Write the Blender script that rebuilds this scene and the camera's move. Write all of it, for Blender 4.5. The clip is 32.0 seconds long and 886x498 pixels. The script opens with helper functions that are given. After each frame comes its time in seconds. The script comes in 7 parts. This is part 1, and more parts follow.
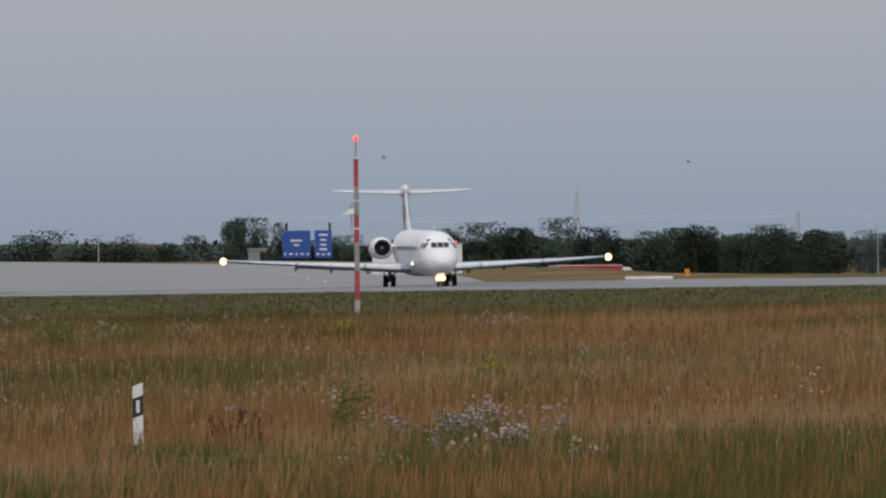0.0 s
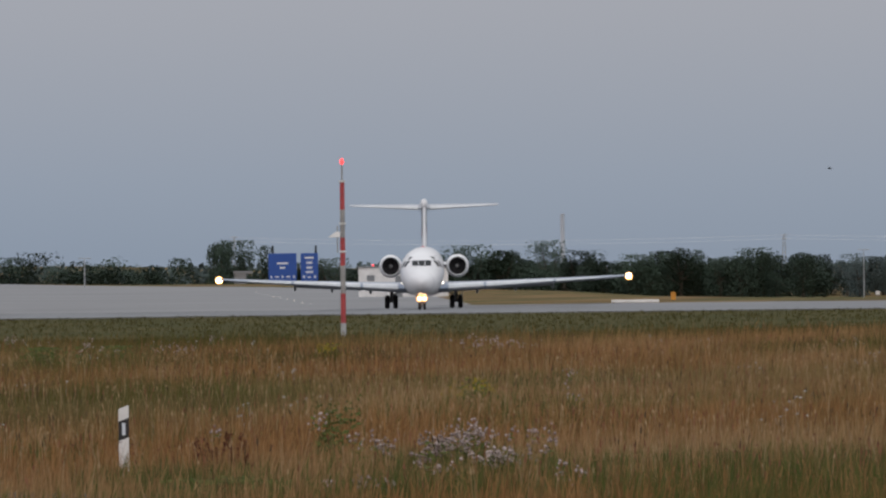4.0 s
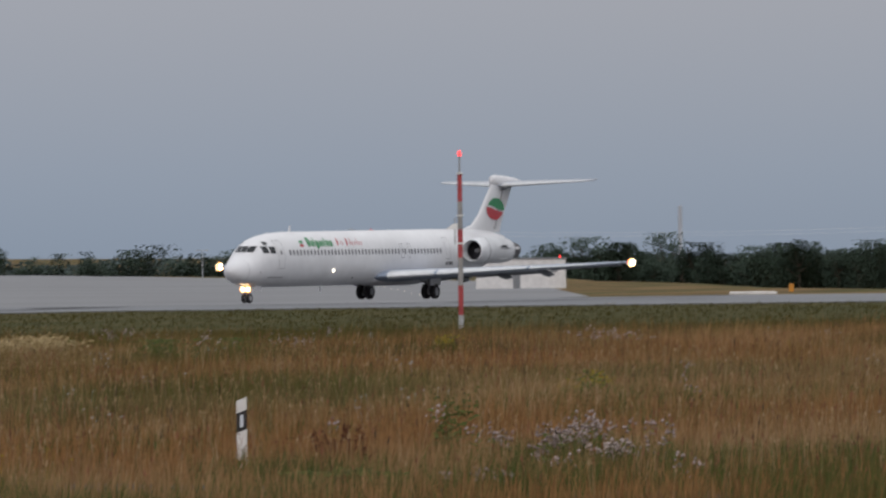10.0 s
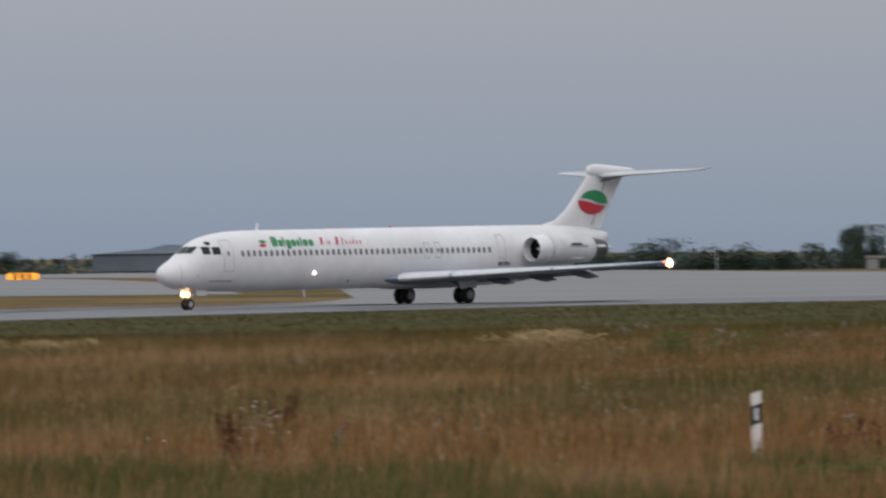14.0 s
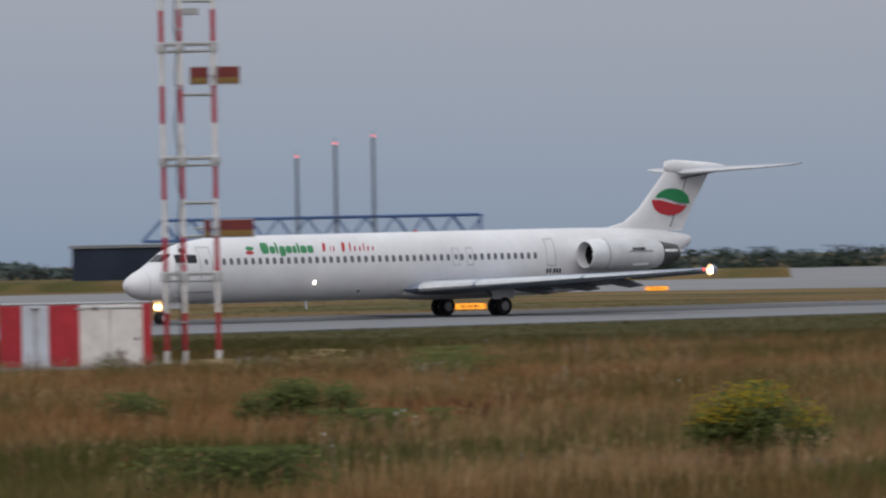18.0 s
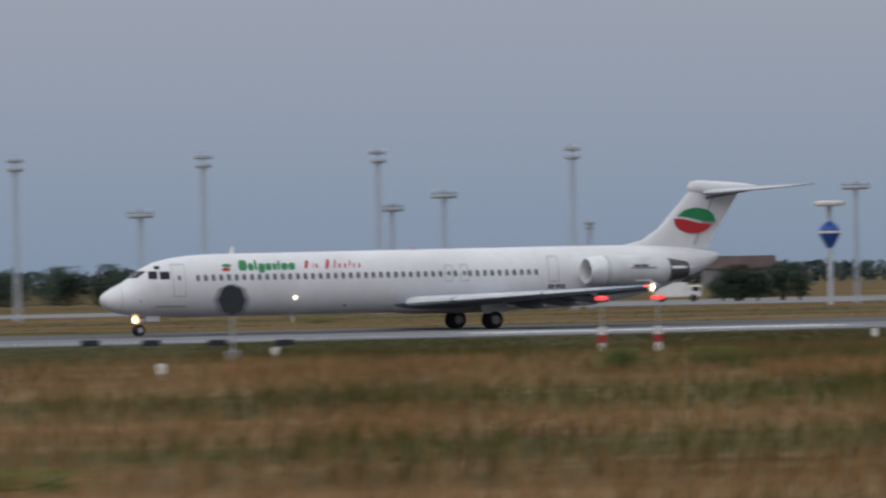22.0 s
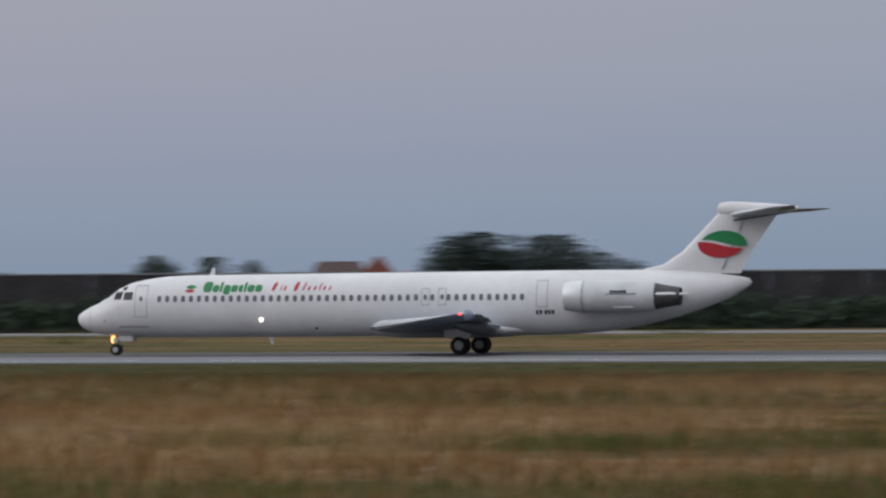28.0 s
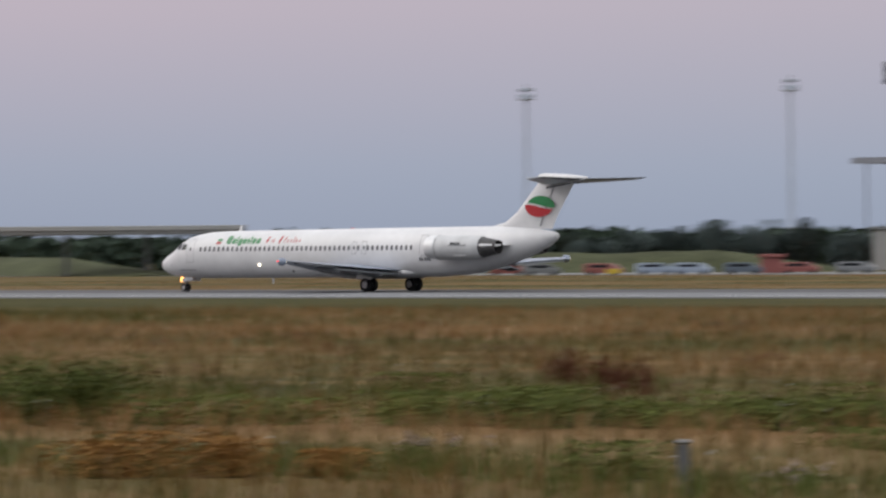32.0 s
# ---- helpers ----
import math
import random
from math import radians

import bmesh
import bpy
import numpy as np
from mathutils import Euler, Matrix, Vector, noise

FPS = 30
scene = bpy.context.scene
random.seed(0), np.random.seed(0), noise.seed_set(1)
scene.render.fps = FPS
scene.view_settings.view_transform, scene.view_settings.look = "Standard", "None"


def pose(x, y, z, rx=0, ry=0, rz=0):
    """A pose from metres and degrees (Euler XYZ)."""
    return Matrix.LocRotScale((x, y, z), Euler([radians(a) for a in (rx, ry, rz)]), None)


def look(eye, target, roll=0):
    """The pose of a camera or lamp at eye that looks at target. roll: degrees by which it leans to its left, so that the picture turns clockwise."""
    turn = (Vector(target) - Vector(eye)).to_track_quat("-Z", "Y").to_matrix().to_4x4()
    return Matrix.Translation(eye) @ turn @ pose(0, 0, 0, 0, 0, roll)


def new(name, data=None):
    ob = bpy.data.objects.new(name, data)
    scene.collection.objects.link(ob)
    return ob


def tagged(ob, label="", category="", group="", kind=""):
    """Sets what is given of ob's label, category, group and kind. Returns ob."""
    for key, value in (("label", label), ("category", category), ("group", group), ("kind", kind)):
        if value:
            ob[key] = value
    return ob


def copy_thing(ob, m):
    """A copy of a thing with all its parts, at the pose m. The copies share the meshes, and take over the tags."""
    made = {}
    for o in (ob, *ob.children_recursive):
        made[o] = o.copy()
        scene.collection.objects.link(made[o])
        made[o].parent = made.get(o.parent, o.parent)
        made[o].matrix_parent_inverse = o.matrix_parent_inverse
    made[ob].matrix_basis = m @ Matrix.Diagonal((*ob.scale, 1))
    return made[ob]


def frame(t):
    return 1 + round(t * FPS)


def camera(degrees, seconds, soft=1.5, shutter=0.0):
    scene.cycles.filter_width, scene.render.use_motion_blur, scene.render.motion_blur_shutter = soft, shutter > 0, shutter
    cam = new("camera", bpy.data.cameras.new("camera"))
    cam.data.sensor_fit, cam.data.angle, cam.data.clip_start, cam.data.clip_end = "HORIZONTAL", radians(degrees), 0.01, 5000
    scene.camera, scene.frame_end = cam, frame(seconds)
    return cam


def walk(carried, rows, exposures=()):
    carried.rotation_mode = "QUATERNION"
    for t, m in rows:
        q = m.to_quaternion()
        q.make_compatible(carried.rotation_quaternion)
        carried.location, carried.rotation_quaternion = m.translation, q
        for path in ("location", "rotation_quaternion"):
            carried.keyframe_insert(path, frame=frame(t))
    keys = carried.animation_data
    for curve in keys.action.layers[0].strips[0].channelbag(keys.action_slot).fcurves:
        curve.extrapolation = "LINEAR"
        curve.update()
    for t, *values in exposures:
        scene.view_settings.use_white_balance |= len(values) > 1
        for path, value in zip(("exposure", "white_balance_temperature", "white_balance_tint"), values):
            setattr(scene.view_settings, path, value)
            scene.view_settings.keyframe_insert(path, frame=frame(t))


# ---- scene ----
cam = camera(9.37, 32.0, soft=2.3, shutter=0.6)
EYE = 3.5  # the eye's height over the runway

def aim(x, y, yaw, pitch, roll):
    """A camera pose: yaw to the left of +Y, pitch up, roll, in degrees."""
    return pose(x, y, EYE, 90 + pitch, 0, yaw) @ pose(0, 0, 0, 0, 0, roll)

walk(cam, [
    (0, aim(58.22, 72.05, -56.885, -0.165, -0.685)),
    (0.5, aim(58.22, 72.05, -56.972, -0.190, -0.581)),
    (1, aim(58.22, 72.05, -57.000, -0.171, -0.643)),
    (1.5, aim(58.22, 72.05, -56.975, -0.141, -0.588)),
    (2, aim(58.22, 72.05, -56.988, -0.049, -0.544)),
    (2.5, aim(58.22, 72.05, -57.043, -0.007, -0.559)),
    (3, aim(58.22, 72.05, -57.093, 0.013, -0.581)),
    (3.5, aim(58.22, 72.05, -57.108, 0.051, -0.642)),
    (4, aim(58.22, 72.05, -57.035, 0.077, -0.618)),
    (4.5, aim(58.22, 72.05, -56.941, 0.138, -0.609)),
    (6.5, aim(58.22, 72.05, -56.813, 0.210, -0.646)),
    (7, aim(58.22, 72.05, -56.744, 0.236, -0.663)),
    (7.5, aim(58.22, 72.05, -56.662, 0.276, -0.723)),
    (8, aim(58.22, 72.05, -56.633, 0.274, -0.656)),
    (8.5, aim(58.22, 72.05, -56.614, 0.294, -0.786)),
    (9, aim(58.22, 72.05, -56.497, 0.293, -0.847)),
    (9.5, aim(58.22, 72.05, -56.182, 0.225, -0.758)),
    (10, aim(58.22, 72.05, -55.788, 0.005, -0.659)),
    (10.5, aim(58.22, 72.05, -55.314, -0.140, -0.774)),
    (11, aim(58.22, 72.05, -54.822, -0.104, -0.832)),
    (11.5, aim(58.22, 72.05, -54.291, -0.037, -0.733)),
    (12, aim(58.22, 72.05, -53.670, -0.049, -0.708)),
    (12.5, aim(58.22, 72.05, -52.782, -0.083, -0.672)),
    (13, aim(58.22, 72.05, -52.347, -0.255, -0.506)),
    (13.5, aim(58.22, 72.05, -51.815, -0.203, -0.789)),
    (14, aim(58.22, 72.05, -50.344, 0.006, -0.889)),
    (14.5, aim(58.22, 72.05, -49.278, 0.117, -0.758)),
    (16.5, aim(58.22, 72.05, -45.643, -0.036, -0.771)),
    (17, aim(58.22, 72.05, -44.115, 0.006, -0.940)),
    (17.5, aim(58.22, 72.05, -42.373, 0.001, -0.747)),
    (18, aim(58.22, 72.05, -40.525, 0.079, -1.136)),
    (18.5, aim(58.22, 72.05, -38.914, 0.119, -0.699)),
    (19, aim(58.22, 72.05, -36.667, 0.208, -0.909)),
    (19.5, aim(58.22, 72.05, -35.303, 0.290, -0.985)),
    (20, aim(52.40, 64.85, -32.632, 0.319, -0.966)),
    (20.5, aim(43.66, 54.04, -30.695, 0.346, -0.792)),
    (21, aim(33.48, 41.43, -29.017, 0.399, -1.020)),
    (21.5, aim(22.41, 27.74, -26.602, 0.370, -1.216)),
    (22, aim(11.64, 14.41, -25.240, 0.252, -1.019)),
    (22.5, aim(3.49, 4.32, -23.536, 0.199, -1.258)),
    (23, aim(0.00, 0.00, -20.506, 0.204, -0.947)),
    (23.5, aim(0.00, 0.00, -17.432, 0.253, -1.071)),
    (24, aim(0.00, 0.00, -14.418, 0.325, -1.159)),
    (24.5, aim(0.00, 0.00, -11.272, 0.338, -1.287)),
    (26.5, aim(0.00, 0.00, 1.083, 0.691, -0.790)),
    (27, aim(0.00, 0.00, 5.832, 0.569, -1.006)),
    (27.5, aim(0.00, 0.00, 10.200, 0.566, -0.756)),
    (28, aim(0.00, 0.00, 13.979, 0.503, -0.345)),
    (28.5, aim(0.00, 0.00, 17.964, 0.403, -0.111)),
    (29, aim(0.00, 0.00, 21.835, 0.568, -0.312)),
    (29.5, aim(0.00, 0.00, 25.478, 0.272, -0.360)),
    (30, aim(0.00, 0.00, 29.177, 0.087, 0.141)),
    (30.5, aim(0.00, 0.00, 32.776, 0.438, 0.304)),
    (31, aim(0.00, 0.00, 35.879, 0.170, 0.026)),
    (31.5, aim(0.00, 0.00, 38.400, 0.129, -0.404)),
    (32, aim(0.00, 0.00, 41.176, -0.026, -0.471)),
], exposures=[(0, 0.10, 6520, 10), (4, 0.0, 6510, 10), (8, -0.04, 6500, 10), (12, -0.02, 6500, 10), (17, 0.0, 6450, 10), (19.5, -0.09, 6320, 10), (21, -0.14, 6310, 10), (24, -0.08, 6310, 10), (28, -0.1, 6350, 10), (29.4, -0.04, 6430, 10), (30, 0.10, 6480, 10), (31, 0.20, 6580, 10), (32, 0.22, 6660, 10)])



# ---- light ----
world = bpy.data.worlds.new("dusk_sky")
scene.world = world
world.use_nodes = True
wn, wl = world.node_tree.nodes, world.node_tree.links
wn.clear()
w_out = wn.new("ShaderNodeOutputWorld")
w_add = wn.new("ShaderNodeAddShader")
w_bg = wn.new("ShaderNodeBackground")
w_bg2 = wn.new("ShaderNodeBackground")
w_sky = wn.new("ShaderNodeTexSky")
w_sky.sky_type = "NISHITA"
w_sky.sun_disc = False
w_sky.sun_elevation, w_sky.sun_rotation = radians(4), radians(240)
w_bg2.inputs["Strength"].default_value = 0.006
w_co = wn.new("ShaderNodeTexCoord")
w_sep = wn.new("ShaderNodeSeparateXYZ")
w_ramp = wn.new("ShaderNodeValToRGB")
wl.new(w_co.outputs["Generated"], w_sep.inputs[0])
wl.new(w_sep.outputs["Z"], w_ramp.inputs[0])
ce = w_ramp.color_ramp.elements
ce[0].position, ce[0].color = 0.0, (0.235, 0.300, 0.400, 1)
ce[1].position, ce[1].color = 1.0, (0.95, 0.98, 1.02, 1)
for at, col in ((0.014, (0.262, 0.325, 0.425, 1)), (0.045, (0.325, 0.362, 0.440, 1)), (0.16, (0.46, 0.47, 0.53, 1)), (0.45, (0.82, 0.85, 0.92, 1))):
    e = ce.new(at)
    e.color = col
# towards the sunset the sky turns pinkish, away from it greyer
w_west = wn.new("ShaderNodeValToRGB")
we = w_west.color_ramp.elements
we[0].position, we[0].color = 0.0, (0.255, 0.300, 0.400, 1)
we[1].position, we[1].color = 1.0, (0.95, 0.98, 1.02, 1)
for at, col in ((0.014, (0.290, 0.330, 0.430, 1)), (0.045, (0.420, 0.375, 0.450, 1)), (0.16, (0.58, 0.50, 0.55, 1)), (0.45, (0.82, 0.84, 0.92, 1))):
    e = we.new(at)
    e.color = col
wl.new(w_sep.outputs["Z"], w_west.inputs[0])
w_side = wn.new("ShaderNodeMapRange")
w_side.inputs["From Min"].default_value, w_side.inputs["From Max"].default_value = -0.08, -0.72
wl.new(w_sep.outputs["X"], w_side.inputs["Value"])
w_mix = wn.new("ShaderNodeMixRGB")
wl.new(w_side.outputs[0], w_mix.inputs[0])
wl.new(w_ramp.outputs[0], w_mix.inputs[1])
wl.new(w_west.outputs[0], w_mix.inputs[2])
w_east = wn.new("ShaderNodeMapRange")
w_east.inputs["From Min"].default_value, w_east.inputs["From Max"].default_value = 0.45, 0.85
wl.new(w_sep.outputs["X"], w_east.inputs["Value"])
w_grey = wn.new("ShaderNodeMixRGB")
w_grey.blend_type = "MULTIPLY"
w_grey.inputs[2].default_value = (1.05, 1.0, 0.95, 1)
wl.new(w_east.outputs[0], w_grey.inputs[0])
wl.new(w_mix.outputs[0], w_grey.inputs[1])
wl.new(w_grey.outputs[0], w_bg.inputs["Color"])
wl.new(w_sky.outputs[0], w_bg2.inputs["Color"])
wl.new(w_bg.outputs[0], w_add.inputs[0])
wl.new(w_bg2.outputs[0], w_add.inputs[1])
wl.new(w_add.outputs[0], w_out.inputs[0])

sun_data = bpy.data.lights.new("sun", "SUN")
sun_data.energy, sun_data.angle, sun_data.color = 0.62, radians(40), (1.0, 0.92, 0.84)
sun = new("sun", sun_data)
sun.matrix_world = look((-70, -45, 58), (0, 0, 0))

# ---- materials ----


def material(name, color, rough=0.6, metal=0.0, grain=0.0, scale=8.0, stain=0.0, stain_scale=0.6, bump=0.0, glow=0.0, spread=0.0, coat=0.0, gloss=0.5):
    """A procedural surface: grain and stains at two scales, fine relief, and a spread of tone from piece to piece."""
    m = bpy.data.materials.new(name)
    m.use_nodes = True
    n, l = m.node_tree.nodes, m.node_tree.links
    b = n["Principled BSDF"]
    b.inputs["Base Color"].default_value = (*color, 1)
    b.inputs["Roughness"].default_value = rough
    b.inputs["Metallic"].default_value = metal
    b.inputs["Coat Weight"].default_value = coat
    b.inputs["Specular IOR Level"].default_value = gloss
    co = n.new("ShaderNodeTexCoord")
    last = None

    def tone(fac, amount, prev):
        mix = n.new("ShaderNodeMixRGB")
        mix.blend_type = "MULTIPLY"
        mix.inputs[0].default_value = 1
        r = n.new("ShaderNodeMapRange")
        r.inputs["From Min"].default_value, r.inputs["From Max"].default_value = 0.3, 0.7
        r.inputs["To Min"].default_value, r.inputs["To Max"].default_value = 1 - amount, 1 + amount * 0.6
        l.new(fac, r.inputs["Value"])
        l.new(r.outputs[0], mix.inputs[2])
        if prev is None:
            mix.inputs[1].default_value = (*color, 1)
        else:
            l.new(prev, mix.inputs[1])
        return mix.outputs[0]

    noise_out = None
    for amount, size in ((grain, scale), (stain, stain_scale)):
        if amount:
            t = n.new("ShaderNodeTexNoise")
            t.inputs["Scale"].default_value = size
            t.inputs["Detail"].default_value = 5
            l.new(co.outputs["Object"], t.inputs["Vector"])
            last = tone(t.outputs["Fac"], amount, last)
            noise_out = noise_out or t.outputs["Fac"]
    if spread:
        oi = n.new("ShaderNodeObjectInfo")
        g = n.new("ShaderNodeNewGeometry")
        add = n.new("ShaderNodeMath")
        add.operation = "ADD"
        l.new(oi.outputs["Random"], add.inputs[0])
        l.new(g.outputs["Random Per Island"], add.inputs[1])
        half = n.new("ShaderNodeMath")
        half.operation = "MULTIPLY"
        half.inputs[1].default_value = 0.5
        l.new(add.outputs[0], half.inputs[0])
        last = tone(half.outputs[0], spread, last)
    if last is not None:
        l.new(last, b.inputs["Base Color"])
    if bump and noise_out is not None:
        bn = n.new("ShaderNodeBump")
        bn.inputs["Strength"].default_value = bump
        bn.inputs["Distance"].default_value = 0.02
        l.new(noise_out, bn.inputs["Height"])
        l.new(bn.outputs[0], b.inputs["Normal"])
    if glow:
        b.inputs["Emission Color"].default_value = (*color, 1)
        b.inputs["Emission Strength"].default_value = glow
    return m


# ---- mesh helpers ----
class Shape:
    """Collects vertices and faces of one mesh."""

    def __init__(self):
        self.v, self.f = [], []

    def add(self, verts, faces):
        k = len(self.v)
        self.v += [tuple(p) for p in verts]
        self.f += [tuple(i + k for i in q) for q in faces]
        return self

    def box(self, x0, y0, z0, x1, y1, z1, bevel=0.0):
        b = min(bevel, (x1 - x0) / 2.1, (y1 - y0) / 2.1, (z1 - z0) / 2.1)
        if b <= 0:
            v = [(x, y, z) for z in (z0, z1) for y in (y0, y1) for x in (x0, x1)]
            return self.add(v, [(0, 2, 3, 1), (4, 5, 7, 6), (0, 1, 5, 4), (2, 6, 7, 3), (0, 4, 6, 2), (1, 3, 7, 5)])
        rings = []
        for inset, z in ((b, z0), (0, z0 + b), (0, z1 - b), (b, z1)):
            xa, ya, xb, yb = x0 + inset, y0 + inset, x1 - inset, y1 - inset
            c = b * (0.6 if inset == 0 else 0.3)
            rings.append([(xa + c, ya, z), (xb - c, ya, z), (xb, ya + c, z), (xb, yb - c, z), (xb - c, yb, z), (xa + c, yb, z), (xa, yb - c, z), (xa, ya + c, z)])
        return self.loft(rings)

    def loft(self, rings, closed=True, cap=True):
        n = len(rings[0])
        verts = [p for r in rings for p in r]
        faces = []
        for i in range(len(rings) - 1):
            for j in range(n if closed else n - 1):
                a, b = i * n + j, i * n + (j + 1) % n
                faces.append((a, b, b + n, a + n))
        if cap and closed:
            faces.append(tuple(range(n))[::-1])
            faces.append(tuple(range((len(rings) - 1) * n, len(rings) * n)))
        return self.add(verts, faces)

    def tube(self, p, q, r0, r1=None, n=10):
        """A tapered rod from p to q."""
        r1 = r0 if r1 is None else r1
        p, q = Vector(p), Vector(q)
        d = (q - p).normalized()
        a = d.orthogonal().normalized()
        b = d.cross(a)
        return self.loft([[c + (a * math.cos(2 * math.pi * k / n) + b * math.sin(2 * math.pi * k / n)) * r for k in range(n)] for c, r in ((p, r0), (q, r1))])

    def lathe(self, profile, origin=(0, 0, 0), axis="z", n=20, cap=True):
        """Turns (r, h) pairs about an axis through origin."""
        rings = []
        for r, h in profile:
            ring = []
            for k in range(n):
                c, s = r * math.cos(2 * math.pi * k / n), r * math.sin(2 * math.pi * k / n)
                p = {"z": (c, s, h), "x": (h, c, s), "y": (s, h, c)}[axis]
                ring.append(tuple(a + o for a, o in zip(p, origin)))
            rings.append(ring)
        return self.loft(rings, cap=cap)

    def mesh(self, name, smooth=False):
        me = bpy.data.meshes.new(name)
        me.from_pydata(self.v, [], self.f)
        if smooth:
            me.shade_smooth()
            me.set_sharp_from_angle(angle=radians(38))
        me.update()
        return me


def part(name, shape, mat, parent, label="", smooth=False):
    """Links a shape as one mesh object under a thing or a part."""
    me = shape if isinstance(shape, bpy.types.Mesh) else shape.mesh(name, smooth)
    if mat is not None and not me.materials:
        me.materials.append(mat)
    ob = new(name, me)
    ob.parent = parent
    if label:
        ob["label"] = label
    return ob


def thing(name, label, category, group="", kind="", m=None):
    ob = new(name)
    ob.empty_display_size = 0.3
    if m is not None:
        ob.matrix_world = m
    return tagged(ob, label, category, group, kind)


def solid(name, shape, mat, label, category, group="", kind="", smooth=False, m=None):
    """A thing or piece of the setting that is one mesh."""
    ob = part(name, shape, mat, None, "", smooth)
    if m is not None:
        ob.matrix_world = m
    return tagged(ob, label, category, group, kind)


def smooth_step(a, b, x):
    t = np.clip((np.asarray(x, float) - a) / (b - a), 0, 1)
    return t * t * (3 - 2 * t)


def ground_z(x, y):
    """The lie of the land: the apron falls away a little, and the motorway lies in a cutting behind it."""
    x, y = np.asarray(x, float), np.asarray(y, float)
    u = (x - 58) * 0.839 + (y - 73) * 0.545
    v = -(x - 58) * 0.545 + (y - 73) * 0.839
    fall = 1.25 * np.clip((u - 345) / 135, 0, 1) * (1 - smooth_step(40, 140, v)) * smooth_step(250, 330, x)
    side = smooth_step(-45, 25, v)
    start = 555 + 455 * side
    width = 300 - 250 * side
    t = np.clip((u - start) / width, 0, 1)
    cut = (7.2 + 0.7 * side - fall) * t * t * (3 - 2 * t) * (1 - smooth_step(200, 360, v)) * smooth_step(-1100, -900, v)
    return -fall - cut

M_WHITE = material("white_paint", (0.74, 0.74, 0.75), 0.34, grain=0.04, scale=1.6, stain=0.09, stain_scale=0.3, coat=0.25)
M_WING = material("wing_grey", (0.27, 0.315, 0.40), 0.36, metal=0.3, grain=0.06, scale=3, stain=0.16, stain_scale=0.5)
# sky light caught on the slats is put into this pale metal
M_SLAT = material("skylit_slat_metal", (0.62, 0.64, 0.66), 0.40, metal=0.2, stain=0.12, stain_scale=1.5)
M_LIP = material("inlet_lip_metal", (0.76, 0.77, 0.78), 0.34, metal=0.25, stain=0.08, stain_scale=1.5)
M_NACELLE = material("nacelle_grey", (0.60, 0.61, 0.62), 0.46, metal=0.0, stain=0.14, stain_scale=0.8)
M_DARK = material("dark_cavity", (0.012, 0.012, 0.014), 0.5)
M_FAN = material("fan_metal", (0.06, 0.06, 0.07), 0.4, metal=0.7)
M_GLASS = material("dark_window_glass", (0.012, 0.014, 0.018), 0.10, gloss=0.3)
M_FREIGHT = material("dark_blue_cladding", (0.032, 0.042, 0.064), 0.8, gloss=0.05, grain=0.06, scale=1, stain=0.2, stain_scale=0.2)
M_TURF = material("dark_turf", (0.058, 0.060, 0.034), 0.95, gloss=0.05, grain=0.25, scale=1.5, stain=0.3, stain_scale=0.2)
# distance haze is mixed into the cladding colours of far buildings
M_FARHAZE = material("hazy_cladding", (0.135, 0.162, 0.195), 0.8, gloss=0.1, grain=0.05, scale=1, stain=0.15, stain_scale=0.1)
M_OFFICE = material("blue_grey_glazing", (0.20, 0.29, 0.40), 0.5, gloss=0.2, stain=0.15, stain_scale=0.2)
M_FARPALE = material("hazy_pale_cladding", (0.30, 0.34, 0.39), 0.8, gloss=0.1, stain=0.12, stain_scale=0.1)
M_PATH = material("worn_path", (0.085, 0.080, 0.072), 0.9, gloss=0.1, grain=0.2, scale=2, stain=0.2, stain_scale=0.2)
M_FARGLASS = material("dull_window_glass", (0.02, 0.023, 0.028), 0.35, gloss=0.15, stain=0.2)
M_CABIN = material("cabin_window", (0.135, 0.14, 0.15), 0.30)
M_SEAM = material("panel_seam", (0.30, 0.30, 0.31), 0.6)
M_GREEN = material("green_livery", (0.010, 0.22, 0.065), 0.35, stain=0.05, coat=0.3)
M_RED = material("red_livery", (0.45, 0.012, 0.02), 0.35, stain=0.05, coat=0.3)
M_TYRE = material("tyre_rubber", (0.018, 0.018, 0.019), 0.85, grain=0.2, scale=15)
M_HUB = material("wheel_hub", (0.46, 0.46, 0.47), 0.5, metal=0.3)
M_STRUT = material("gear_strut", (0.30, 0.31, 0.32), 0.45, metal=0.4, stain=0.2, stain_scale=3)
M_SOOT = material("sooty_steel", (0.085, 0.083, 0.085), 0.5, metal=0.4, stain=0.3, stain_scale=2)
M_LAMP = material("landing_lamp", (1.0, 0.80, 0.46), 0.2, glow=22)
M_TAXI = material("taxi_lamp", (1.0, 0.78, 0.46), 0.2, glow=5)
# emission for rings that imitate the orange halo around lamps
M_LAMPHALO = material("lamp_halo", (1.0, 0.46, 0.13), 0.3, glow=2.6)
M_LAMPW = material("white_lamp", (1.0, 0.88, 0.72), 0.2, glow=3.0)
M_REDLAMP = material("red_lamp", (1.0, 0.05, 0.05), 0.3, glow=2.2)
M_AMBER = material("amber_lamp", (1.0, 0.38, 0.03), 0.3, glow=1.0)
M_ASPHALT = material("runway_asphalt", (0.155, 0.160, 0.170), 0.75, grain=0.10, scale=2.5, stain=0.16, stain_scale=0.035, bump=0.2)
M_CONCRETE = material("apron_concrete", (0.19, 0.19, 0.195), 0.8, grain=0.08, scale=1.5, stain=0.14, stain_scale=0.03)
M_MARK = material("runway_paint", (0.62, 0.62, 0.6), 0.7, grain=0.2, scale=1.5)
M_RUBBER = material("rubber_deposit", (0.055, 0.056, 0.058), 0.8, stain=0.3, stain_scale=0.1)
